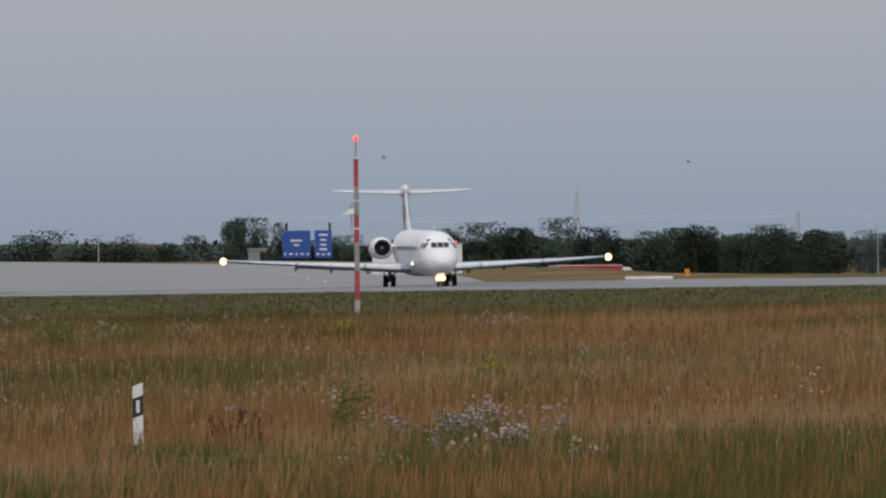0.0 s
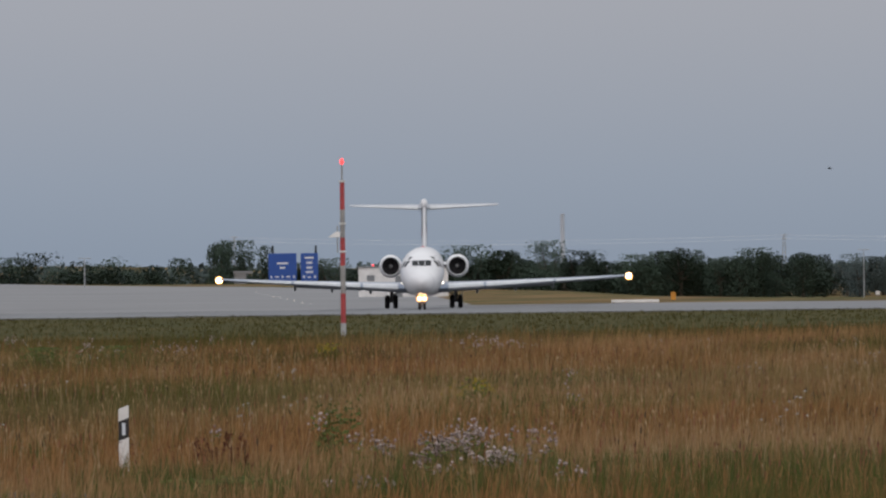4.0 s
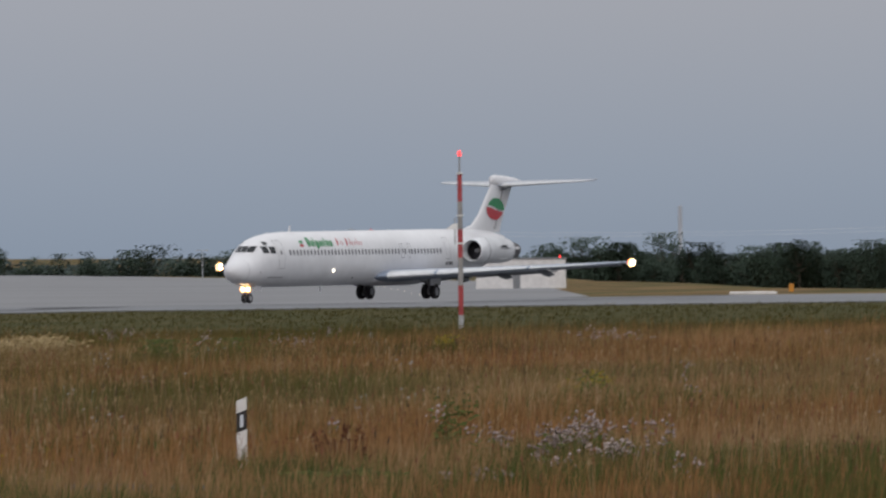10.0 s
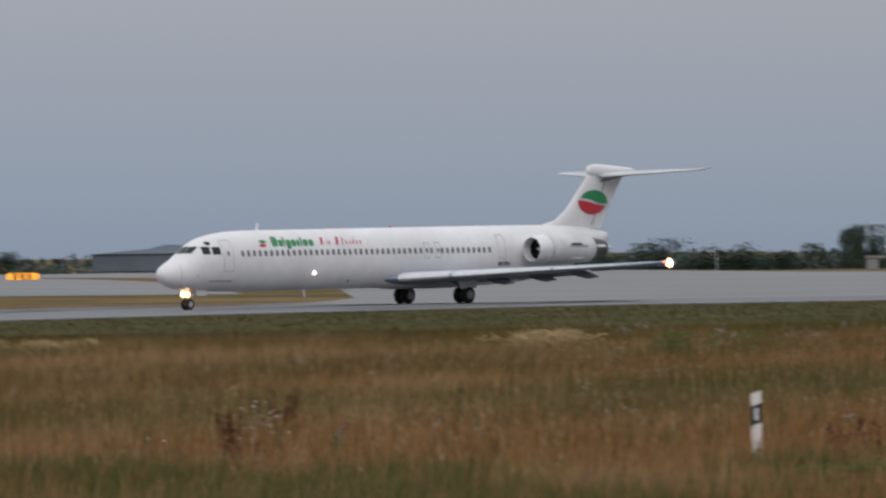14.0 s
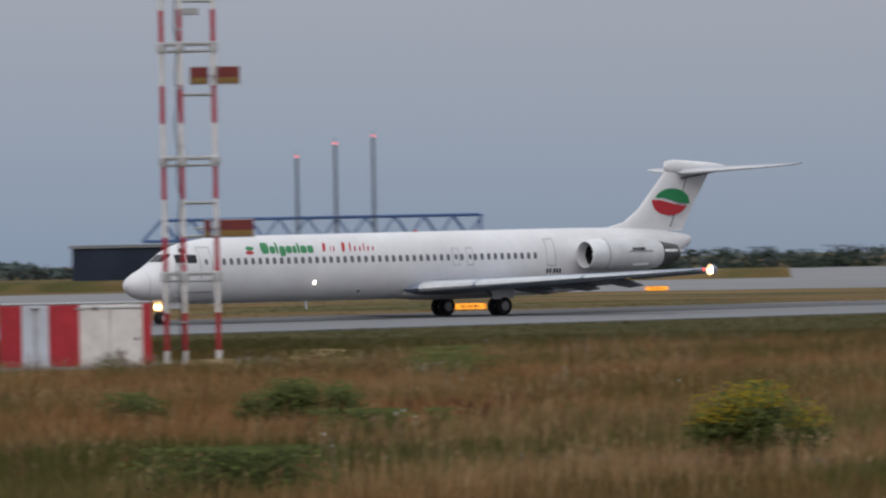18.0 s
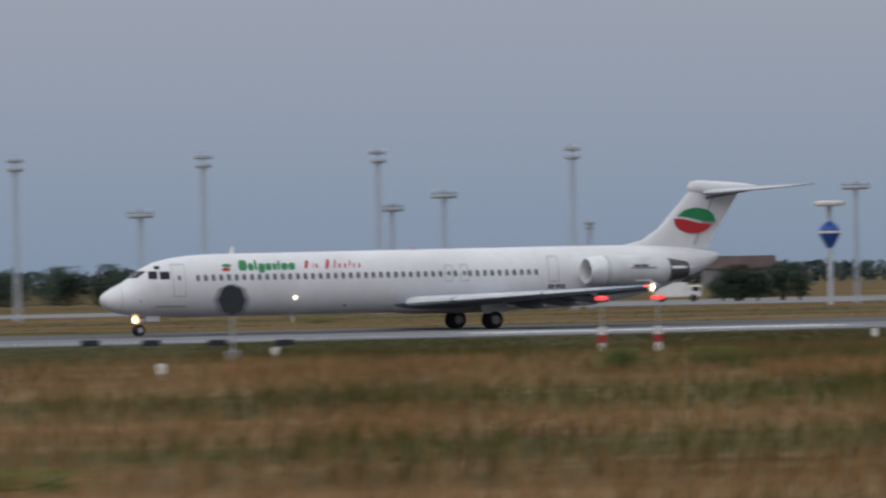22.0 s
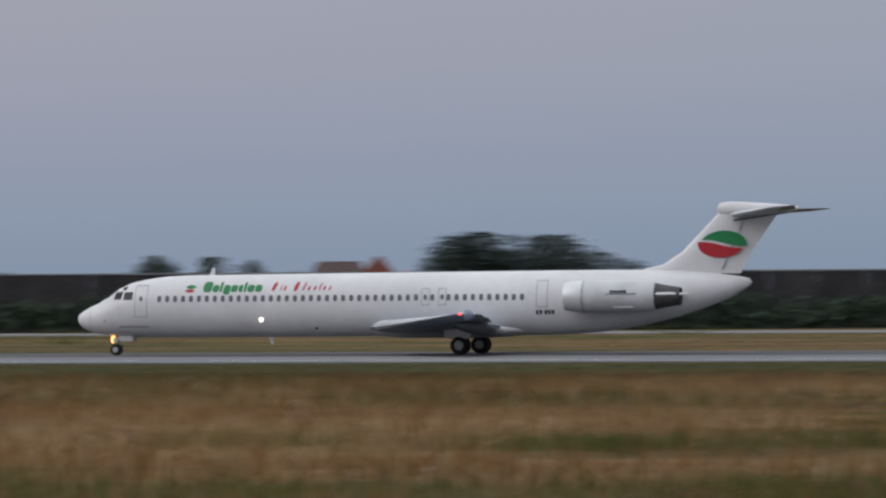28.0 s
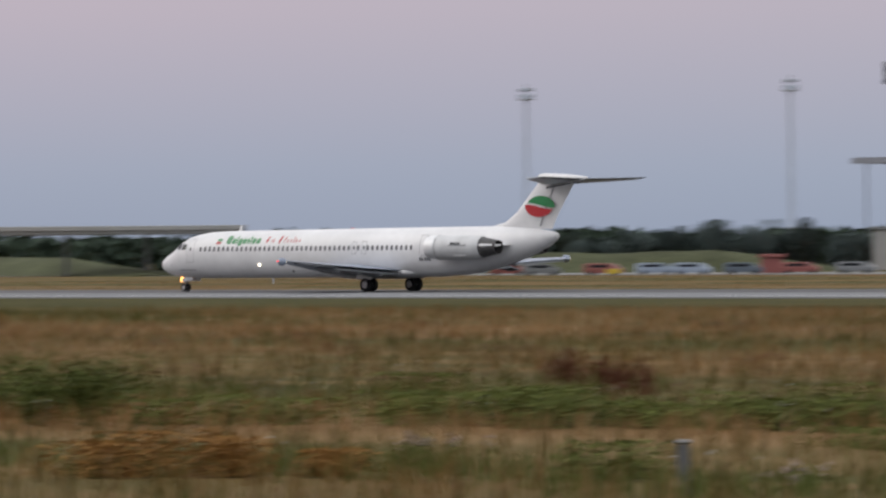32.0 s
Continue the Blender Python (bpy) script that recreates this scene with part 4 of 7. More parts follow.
    part("engine_pylon", Shape().loft([foil(31.6, 37.8, sd * 1.2, 3.52, 0.42), foil(31.9, 37.6, sd * 2.1, 3.50, 0.36)]), M_WHITE, airliner, smooth=True)
    # tailplane
    dip = lambda ring: [(x, y, z + (-x - 44.4) * 0.095) for x, y, z in ring]
    stab = part("tailplane", Shape().loft([dip(foil(40.3, 43.9, sd * 0.15, 8.52, 0.42)), dip(foil(43.5, 44.95, sd * 6.15, 8.50, 0.14)), dip(foil(43.9, 44.9, sd * 6.25, 8.50, 0.05))]), M_TAILP, airliner, "pale grey tailplane", smooth=True)
    part("leading_edge", Shape().loft([dip([(-40.26, sd * 0.5, 8.50), (-40.35, sd * 0.5, 8.60), (-40.75, sd * 0.5, 8.68), (-40.75, sd * 0.5, 8.36), (-40.35, sd * 0.5, 8.44)]), dip([(-43.46, sd * 6.1, 8.50), (-43.5, sd * 6.1, 8.53), (-43.66, sd * 6.1, 8.555), (-43.66, sd * 6.1, 8.45), (-43.5, sd * 6.1, 8.475)])]), M_NACELLE, stab, "grey metal leading edge")
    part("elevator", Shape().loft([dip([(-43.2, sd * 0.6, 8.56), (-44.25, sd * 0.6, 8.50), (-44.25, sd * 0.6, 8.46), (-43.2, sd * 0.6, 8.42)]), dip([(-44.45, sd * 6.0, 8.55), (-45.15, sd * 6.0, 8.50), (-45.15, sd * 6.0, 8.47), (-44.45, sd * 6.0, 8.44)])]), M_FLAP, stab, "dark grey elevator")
    # dark plate added in place of the shade below the tailplane root
    part("hinge_gap", Shape().loft([dip([(-40.5, sd * 0.33, 8.24), (-43.6, sd * 0.30, 8.34), (-43.6, sd * 0.30, 8.28), (-40.5, sd * 0.33, 8.12)]), dip([(-40.7, sd * 0.36, 8.24), (-43.4, sd * 0.33, 8.34), (-43.4, sd * 0.33, 8.28), (-40.7, sd * 0.36, 8.12)])]), M_FLAP, stab, "dark plate standing for shade under the tailplane root")

# fin with rudder, bullet fairing and emblem
fin = part("fin", Shape().loft([foil(33.8, 40.85, 0, 4.70, 0.30, vertical=True), foil(36.2, 41.1, 0, 5.25, 0.40, vertical=True), foil(37.35, 41.55, 0, 6.0, 0.40, vertical=True), foil(39.82, 43.3, 0, 8.55, 0.34, vertical=True)]), M_WHITE, airliner, "white fin with a green and red leaf emblem", smooth=True)
part("bullet_fairing", Shape().loft([[(-s, w * math.cos(a), 8.52 + dz + hgt * math.sin(a)) for a in np.linspace(0, 2 * math.pi, 18, endpoint=False)] for s, w, hgt, dz in ((39.45, 0.05, 0.10, -0.05), (39.62, 0.22, 0.34, -0.02), (40.2, 0.30, 0.44, -0.02), (41.4, 0.31, 0.42, -0.06), (42.6, 0.27, 0.34, -0.06), (43.5, 0.18, 0.24, -0.04), (44.3, 0.05, 0.08, 0.0))]), M_WHITE, fin, smooth=True)
part("rudder_seam", Shape().box(-0.02, -0.215, 0, 0.02, 0.215, 3.9), M_SEAM, fin).matrix_local = pose(-39.75, 0, 4.95, 0, -25, 0)


def lens(upper, y):
    """Half of the leaf emblem; the two halves meet in a wavy white gap."""
    n, out, sh = 22, [], Shape()
    for k in range(n + 1):
        u = k / n
        s = 38.42 + 2.75 * u + (0.10 if upper else -0.10)
        wave = -0.20 * math.sin((u - 0.5) * math.pi * 1.15) + 0.02
        z_mid = 6.42 + wave * (0.9 if upper else 0.9) + (0.06 if upper else -0.06)
        edge = 0.80 * math.sqrt(max(0.0, 1 - (2 * u - 1) ** 2))
        z_out = 6.42 + edge if upper else 6.42 - edge
        if (upper and z_out < z_mid) or (not upper and z_out > z_mid):
            z_out = z_mid
        out.append([(-s, y, z_mid), (-s, y, z_out)])
    return sh.loft(out, closed=False, cap=False)


for sd in (1, -1):
    part("emblem_leaf_green", lens(True, sd * 0.222), M_GREEN, fin, "green upper leaf of the emblem")
    part("emblem_leaf_red", lens(False, sd * 0.222), M_RED, fin, "red lower leaf of the emblem")
part("tail_lamp", Shape().lathe([(0.02, -0.08), (0.08, 0), (0.02, 0.08)], (-41.45, 0, 4.2), "x", 10), M_RW_WHITE, airliner, smooth=True)


WHEELS = []


def wheel(parent, s, y, r, w):
    """A tyre with its hub, turning about its own axle."""
    tyre = part("wheel", Shape().lathe([(r * 0.52, -w / 2), (r * 0.86, -w / 2), (r * 0.97, -w * 0.36), (r, -w * 0.12), (r, w * 0.12), (r * 0.97, w * 0.36), (r * 0.86, w / 2), (r * 0.52, w / 2)], (0, 0, 0), "y", 24), M_TYRE, parent, "black tyre", smooth=True)
    hub = Shape().lathe([(0.03, -w * 0.56), (r * 0.22, -w * 0.55), (r * 0.28, -w * 0.52), (r * 0.52, -w * 0.515), (r * 0.52, w * 0.515), (r * 0.28, w * 0.52), (r * 0.22, w * 0.55), (0.03, w * 0.56)], (0, 0, 0), "y", 16)
    part("hub", hub, M_HUB, tyre, "grey wheel hub", smooth=True)
    slots = Shape()
    for k in range(6):
        a = 2 * math.pi * k / 6
        c, d = r * 0.40 * math.cos(a), r * 0.40 * math.sin(a)
        slots.tube((c, -w * 0.53, d), (c, w * 0.53, d), r * 0.07, r * 0.07, 6)
    part("hub_slots", slots, M_DARK, tyre, "dark round openings in the hub")
    tyre.matrix_local = pose(-s, y, r)
    WHEELS.append((tyre, s, y, r))

for sd in (1, -1):
    gear = part("main_gear", Shape().tube((-24.5, sd * 2.60, 0.55), (-24.35, sd * 2.55, 1.75), 0.13, 0.16, 12), M_STRUT, airliner, "main landing gear", smooth=True)
    wheel(gear, 24.5, sd * 2.60 + 0.33, 0.54, 0.38)
    wheel(gear, 24.5, sd * 2.60 - 0.33, 0.54, 0.38)
    part("axle", Shape().tube((-24.5, sd * 2.60 - 0.33, 0.54), (-24.5, sd * 2.60 + 0.33, 0.54), 0.07), M_STRUT, gear)
    part("side_brace", Shape().tube((-24.4, sd * 2.55, 1.0), (-24.1, sd * 1.5, 1.6), 0.06), M_STRUT, gear)
    part("drag_link", Shape().tube((-24.45, sd * 2.58, 0.95), (-23.4, sd * 2.5, 1.6), 0.05), M_STRUT, gear)
    part("gear_door", Shape().box(-25.2, sd * 3.05 - 0.02, 0.95, -23.6, sd * 3.05 + 0.02, 1.75, 0.02), M_WHITE, gear)
gear = part("nose_gear", Shape().tube((-2.42, 0, 0.33), (-2.6, 0, 1.35), 0.09, 0.11, 12), M_STRUT, airliner, "nose landing gear", smooth=True)
wheel(gear, 2.42, 0.19, 0.335, 0.20)
wheel(gear, 2.42, -0.19, 0.335, 0.20)
part("axle", Shape().tube((-2.42, -0.19, 0.335), (-2.42, 0.19, 0.335), 0.05), M_STRUT, gear)
part("lamp_housing", Shape().box(-2.62, -0.40, 0.76, -2.30, 0.34, 1.08, 0.05), M_WHITE, gear)
for y in (-0.19, 0.19):
    # rings of emission imitate the warm halo of the taxi lamps
    part("lamp_reflector", Shape().lathe([(0.15, 0.0), (0.21, 0.03), (0.20, -0.03), (0.1, -0.1)], (-2.22, y, 0.95), "x", 14, cap=False), M_LAMPHALO, gear, "warm glowing ring standing in for the lamp's halo", smooth=True)
    part("taxi_lamp", Shape().lathe([(0.03, 0.06), (0.11, 0.05), (0.15, 0.02), (0.15, -0.02)], (-2.20, y, 0.95), "x", 14), M_TAXI, gear, "glaring taxi lamp", smooth=True)
part("gear_door", Shape().box(-3.6, -0.48, 0.85, -2.7, -0.44, 1.25, 0.015), M_WHITE, gear)
part("gear_door", Shape().box(-3.6, 0.44, 0.85, -2.7, 0.48, 1.25, 0.015), M_WHITE, gear)

# ---- markers and equipment in the meadow ----
def banded_pole(parent, x, y, z0, z1, r, bands, first=0, name="band"):
    """Red and white bands up a round pole, each a piece of its own."""
    step = (z1 - z0) / bands
    for k in range(bands):
        part(name, Shape().tube((x, y, z0 + step * k), (x, y, z0 + step * (k + 1)), r, r, 12), (M_RW_RED, M_RW_WHITE)[(k + first) % 2], parent, smooth=True)


mast = thing("obstruction_mast", "slim red and white banded mast with a red lamp", "mast")
zs = (0, 0.68, 1.95, 3.15, 4.35, 5.55, 6.78, 7.5)
for k in range(7):
    r = (0.115, 0.115, 0.112, 0.112, 0.108, 0.105, 0.04)[k]
    part("band", Shape().tube((0, 0, zs[k]), (0, 0, zs[k + 1]), r, r, 12), (M_TOWERGREY, M_FADED, M_MASTGREY, M_FADED, M_MASTGREY, M_FADED, M_GALV)[k], mast, smooth=True)
for z in (3.75, 4.95, 6.76):
    part("clamp", Shape().lathe([(0.14, z - 0.04), (0.14, z + 0.04)], n=12), M_RW_WHITE, mast)
part("lamp", Shape().lathe([(0.07, 7.5), (0.085, 7.55), (0.08, 7.68), (0.03, 7.74)], n=12), M_REDLAMP, mast, "lit red obstruction lamp", smooth=True)
part("sensor_arm", Shape().box(-0.55, -0.03, 4.38, 0.0, 0.03, 4.44, 0.01), M_GALV, mast)
part("sensor_hood", Shape().loft([[(-0.62, -0.12, 4.36), (-0.1, -0.12, 4.36), (-0.1, 0.12, 4.36), (-0.62, 0.12, 4.36)], [(-0.3, -0.06, 4.60), (-0.12, -0.06, 4.60), (-0.12, 0.06, 4.60), (-0.3, 0.06, 4.60)]]), M_RW_WHITE, mast, "white sensor hood")
part("sensor_rod", Shape().tube((-0.22, 0, 3.7), (-0.22, 0, 4.85), 0.03), M_GALV, mast)
mast.matrix_world = pose(250.5, 201.88, 0, 0, 0, -56)


def guide_post(x, y, turn, h):
    """A roadside guide post: white plastic with a slanted black band and a white reflector."""
    t = thing("guide_post", "white plastic roadside guide post with black band and reflector", "guide post", "guide posts", m=pose(x, y, 0, 0, 0, turn))
    shape = lambda a, b, s0=0.0, s1=0.0, k=1.0: Shape().loft([[(-0.078 * k, -0.05 * k, a), (0.078 * k, -0.05 * k, a + s0), (0.078 * k, 0.03 * k, a + s0), (0.0, 0.06 * k, a + s0 / 2), (-0.078 * k, 0.03 * k, a)], [(-0.078 * k, -0.05 * k, b), (0.078 * k, -0.05 * k, b + s1), (0.078 * k, 0.03 * k, b + s1), (0.0, 0.06 * k, b + s1 / 2), (-0.078 * k, 0.03 * k, b)]])
    part("post", shape(0, h - 0.52, 0, 0.06), M_RW_WHITE, t)
    band = part("band", shape(h - 0.52, h - 0.22, 0.06, 0.06, 1.01), M_BLACK, t, "black band")
    part("reflector", Shape().box(-0.026, -0.078, h - 0.43, 0.026, -0.048, h - 0.24, 0.005), M_TEXT, band, "white reflector")
    part("cap", shape(h - 0.22, h - 0.03, 0.06, 0.06), M_RW_WHITE, t)
    return t


guide_post(125.05, 121.26, -53, 1.24)
guide_post(117.66, 156.8, -35, 1.03)

stake = thing("concrete_stake", "short grey concrete stake with a pale cap in the grass", "marker post", m=pose(-47.11, 58.91, 0, 0, 0, 40))
part("shaft", Shape().box(-0.085, -0.085, -0.1, 0.085, 0.085, 0.72, 0.02), M_GARAGE, stake)
part("cap", Shape().box(-0.11, -0.11, 0.72, 0.11, 0.11, 0.78, 0.02), M_CONC, stake)

# antenna tower of three banded tubes, with its equipment hut
tower = thing("antenna_tower", "three-legged red and white banded antenna tower with panel aerials", "tower", m=pose(171.7, 218.2, 0, 0, 0, -38))
LEGS = ((-0.79, 0.35), (-0.16, -0.35), (0.98, 0.05))
for k, (x, y) in enumerate(LEGS):
    leg = part("leg", Shape().tube((x, y, 0), (x, y, 0.45), 0.10, 0.10, 12), M_RW_WHITE, tower)
    for i in range(14):
        z0 = 0.45 + i * 1.295
        part("band", Shape().tube((x, y, z0), (x, y, z0 + 1.295), 0.085, 0.085, 12), (M_RW_RED, M_RW_WHITE)[i % 2], leg, smooth=True)
for z in (3.0, 6.95, 10.85, 14.75, 18.5):
    a, b, c = (Vector((x, y, z)) for x, y in LEGS)
    for p, q in ((a, b), (b, c), (c, a)):
        part("ring_beam", Shape().tube(p + Vector((0, 0, 0.09)), q + Vector((0, 0, 0.09)), 0.07, 0.07, 8), M_TOWERGREY, tower, "grey welded ring beam")
        part("ring_rail", Shape().tube(p - Vector((0, 0, 0.16)), q - Vector((0, 0, 0.16)), 0.045, 0.045, 8), M_GALV, tower)
    for x, y in LEGS:
        part("flange", Shape().lathe([(0.15, z - 0.2), (0.17, z - 0.05), (0.17, z + 0.12), (0.13, z + 0.16)], (x, y, 0), n=12), M_TOWERGREY, tower)
for z in (4.35, 5.5, 9.2, 12.4, 13.6, 17.0):
    part("rung", Shape().tube((LEGS[1][0], LEGS[1][1], z), (LEGS[2][0], LEGS[2][1], z), 0.06, 0.06, 8), M_GALV, tower)
run = Shape()
for k in range(36):
    f = lambda q: (-0.30 + 0.05 * math.sin(q * 1.9) + 0.03 * math.sin(q * 0.7), -0.42 + 0.03 * math.cos(q * 1.3), 0.52 * q)
    run.tube(f(k), f(k + 1), 0.028, 0.028, 6)
part("cable", run, M_BLACK, tower, "black cable run strapped along one leg")
for k in range(9):
    part("cable_clip", Shape().box(-0.36, -0.45, 1.4 + 2 * k, -0.1, -0.36, 1.46 + 2 * k), M_GALV, tower)
part("junction_box", Shape().box(-0.12, -0.6, 11.9, 0.5, -0.42, 12.15, 0.02), M_GALV, tower)
for z in (4.32, 9.55):
    for x0, x1 in ((0.17 if z > 5 else 0.56, 0.80), (1.08, 1.87 if z > 5 else 2.25)):
        pan = part("aerial_panel", Shape().box(x0, -0.30, z, x1, -0.18, z + 0.58, 0.02), M_AERIAL, tower, "dull red and ochre aerial panel")
        part("aerial_stripe", Shape().box(x0 + 0.02, -0.312, z + 0.03, x1 - 0.02, -0.30, z + 0.22), M_OCHRE, pan)
        part("aerial_frame", Shape().box(x0 - 0.03, -0.29, z - 0.03, x1 + 0.03, -0.19, z + 0.01).box(x0 - 0.03, -0.29, z + 0.57, x1 + 0.03, -0.19, z + 0.61), M_GALV, pan)
    part("aerial_bracket", Shape().tube((0.2, -0.2, z + 0.3), (1.5, -0.2, z + 0.3), 0.04), M_GALV, tower)

hut = thing("equipment_hut", "white equipment hut with broad red stripes beside the antenna tower", "hut", m=pose(165.66, 216.6, 0, 0, 0, -37.1))
part("body", Shape().box(-2.48, -1.1, 0.1, 2.48, 1.1, 2.16, 0.04), M_RW_WHITE, hut)
for x0, x1 in ((-2.50, -1.77), (-0.88, 0.13), (2.22, 2.50)):
    part("red_stripe", Shape().box(x0, -1.125, 0.1, x1, -1.0, 2.14, 0.01), M_RW_RED, hut, "red painted stripe")
part("side_stripe", Shape().box(2.42, -1.12, 0.1, 2.505, 1.1, 2.14, 0.01), M_RW_RED, hut)
part("roof", Shape().box(-2.50, -1.12, 2.16, 2.50, 1.12, 2.21, 0.02), M_GALV, hut)
part("rain_rail", Shape().box(-0.0, -1.16, 1.99, 2.2, -1.10, 2.04, 0.01), M_GALV, hut)
part("blue_panel", Shape().box(-1.77, -1.122, 0.12, -0.88, -1.09, 2.14, 0.01), M_PALEBLUE, hut, "pale bluish-white wall panel")
part("door_gap", Shape().box(1.125, -1.138, 0.2, 1.137, -1.09, 1.95), M_BLACK, hut)
part("door", Shape().box(1.145, -1.135, 0.2, 2.10, -1.09, 1.98, 0.015), M_RW_WHITE, hut)
part("door", Shape().box(0.20, -1.135, 0.2, 1.12, -1.09, 1.98, 0.015), M_RW_WHITE, hut)
part("door_handle", Shape().box(1.95, -1.16, 0.95, 2.07, -1.135, 1.02), M_BLACK, hut)
for x in (-1.33, 0.66):
    part("wall_lamp", Shape().lathe([(0.08, 0), (0.12, 0.05), (0.08, 0.10)], (x, -1.2, 2.0), n=12), M_GALV, hut)
part("cable_duct", Shape().box(-1.36, -1.16, 0.1, -1.29, -1.10, 2.0, 0.01), M_GALV, hut)
part("plinth", Shape().box(-2.55, -1.2, -0.1, 2.55, 1.2, 0.1, 0.02), M_CONC, hut)


def lit_marker(x, y):
    """A low banded post that carries a red lamp on a thin rod."""
    t = thing("lit_marker", "short red and white post with a lit red lamp", "marker post", "lit marker posts", m=pose(x, y, 0))
    banded_pole(t, 0, 0, 0, 1.05, 0.17, 3, 1)
    part("rod", Shape().tube((0, 0, 1.05), (0, 0, 2.2), 0.035), M_GALV, t)
    part("lamp", Shape().box(-0.24, -0.08, 2.2, 0.24, 0.08, 2.36, 0.05), M_REDLAMP, t, "lit red lamp")
    return t


lit_marker(117.2, 222.4)
lit_marker(119.2, 221.0)

board = thing("octagonal_sign", "dark octagonal sign board on a grey post", "sign", m=pose(97.4, 216.5, 0, 0, 0, -24))
part("board", Shape().lathe([(0.64, -0.02), (0.66, 0.0), (0.64, 0.02)], (0, 0, 2.55), "y", 8), M_DARKB, board, "dark octagonal board")
part("post", Shape().tube((0, 0.05, 0), (0, 0.05, 2.6), 0.05), M_GALV, board)
part("footing", Shape().box(-0.3, -0.3, 0, 0.3, 0.3, 0.5, 0.04), M_CONC, board)


def small_marker(x, y, s=0.28, h=0.58):
    t = thing("field_marker", "small white plate marker on a short stake", "marker", "field markers", m=pose(x, y, 0, 0, 0, -28))
    part("plate", Shape().box(-s / 2, -0.03, h - 0.36, s / 2, 0.03, h, 0.02), M_RW_WHITE, t)
    part("stake", Shape().tube((0, 0, 0), (0, 0, h - 0.34), 0.03), M_GALV, t)


for x, y in ((81.3, 184.8), (121.6, 185), (99.4, 216.8), (136.2, 232), (59.6, 236), (80.5, 219.5)):
    small_marker(x, y)
for x, y in ((113.6, 273.4), (115.0, 268.5), (116.5, 263.5), (118, 258.5)):
    t = thing("edge_light_box", "low dark box beside the runway", "runway light", "runway edge boxes", m=pose(x, y, 0))
    part("box", Shape().box(-0.45, -0.2, 0.06, 0.45, 0.2, 0.36, 0.04), M_DARKB, t)
    part("foot", Shape().box(-0.3, -0.15, 0, 0.3, 0.15, 0.07), M_CONC, t)


def guidance_sign(x, y, w, turn, z=0.12, h=0.36):
    """A lit yellow taxiway guidance sign on two feet."""
    t = thing("guidance_sign", "lit yellow taxiway guidance sign on short legs", "airport sign", "guidance signs", m=pose(x, y, float(ground_z(x, y)), 0, 0, turn))
    part("case", Shape().box(-w / 2 - 0.04, -0.08, z - 0.04, w / 2 + 0.04, 0.12, z + h + 0.04, 0.02), M_BLACK, t)
    part("face", Shape().box(-w / 2, -0.10, z, w / 2, -0.08, z + h, 0.005), M_AMBER, t, "lit amber face")
    for k in range(3):
        part("text_bar", Shape().box(-w * 0.3 + k * w * 0.22, -0.108, z + 0.08, -w * 0.3 + k * w * 0.22 + w * 0.13, -0.10, z + h - 0.08), M_BLACK, t)
    for s in (-1, 1):
        part("leg", Shape().box(s * w * 0.35 - 0.04, -0.02, 0, s * w * 0.35 + 0.04, 0.06, z), M_GALV, t)


guidance_sign(280, 329, 1.9, -40, 0.16)
guidance_sign(395, 436, 2.0, -44)
guidance_sign(615, 543, 1.8, -44, 0.1, 0.6)
guidance_sign(622, 537, 1.8, -44, 0.1, 0.6)
guidance_sign(606, 603, 4.4, -41, 0.2, 0.9)
barrier = thing("concrete_barrier", "low pale concrete edge wall beyond the runway", "barrier", m=pose(507, 341, -1.2, 0, 0, -59))
part("wall", Shape().box(-2.3, -0.3, 0, 2.3, 0.3, 0.30, 0.05), M_RW_WHITE, barrier)
box = thing("junction_box", "small orange junction box in the grass", "box", m=pose(538, 355, -1.25, 0, 0, -60))
part("case", Shape().box(-0.25, -0.2, 0, 0.25, 0.2, 0.75, 0.04), M_ORANGE, box)
part("lid", Shape().box(-0.28, -0.23, 0.75, 0.28, 0.23, 0.82, 0.02), M_ORANGE, box)

plate = thing("verge_plate", "small white plate on a thin post beyond the runway", "sign", m=pose(621, 376, float(ground_z(621, 376)), 0, 0, -61))
part("plate", Shape().box(-0.24, -0.02, 0.75, 0.24, 0.02, 1.2, 0.01), M_RW_WHITE, plate)
part("post", Shape().tube((0, 0.04, 0), (0, 0.04, 1.1), 0.03), M_GALV, plate)

# apron centre-line lights
for k in range(9):
    u = k / 8
    x, y = 507 + 148 * u, 379 + 110 * u
    t = thing("taxiway_light", "small glowing light set in the apron", "runway light", "apron lights", m=pose(x, y, float(ground_z(x, y)) + 0.05))
    part("lens", Shape().lathe([(0.06, 0), (0.055, 0.04), (0.02, 0.06)], n=8), M_APRONLAMP, t)
    part("rim", Shape().lathe([(0.16, 0), (0.13, 0.025)], n=8), M_GALV, t)

# ---- motorway in the cutting ----
def gantry_sign(x, y, w, z0, z1, words, turn, post_at):
    base = float(ground_z(x, y))
    t = thing("motorway_sign", "large blue motorway direction sign on steel posts", "road sign", "motorway signs", m=pose(x, y, base, 0, 0, turn))
    z0, z1 = z0 - base, z1 - base
    part("panel", Shape().box(-w / 2, -0.1, z0, w / 2, 0.05, z1, 0.03), M_BLUE, t, "blue sign panel")
    part("post", Shape().box(post_at - 0.22, 0.06, 0, post_at + 0.22, 0.5, z1 + 1.5, 0.03), M_DARKB, t)
    part("crossbeam", Shape().box(-w / 2, 0.06, z1 - 0.5, w / 2, 0.2, z1 - 0.2), M_GALV, t)
    for u, v, ww, hh in words:
        part("text_bar", Shape().box(u * w - ww * w / 2, -0.112, z0 + (z1 - z0) * v, u * w + ww * w / 2, -0.10, z0 + (z1 - z0) * (v + hh)), M_TEXT, t)


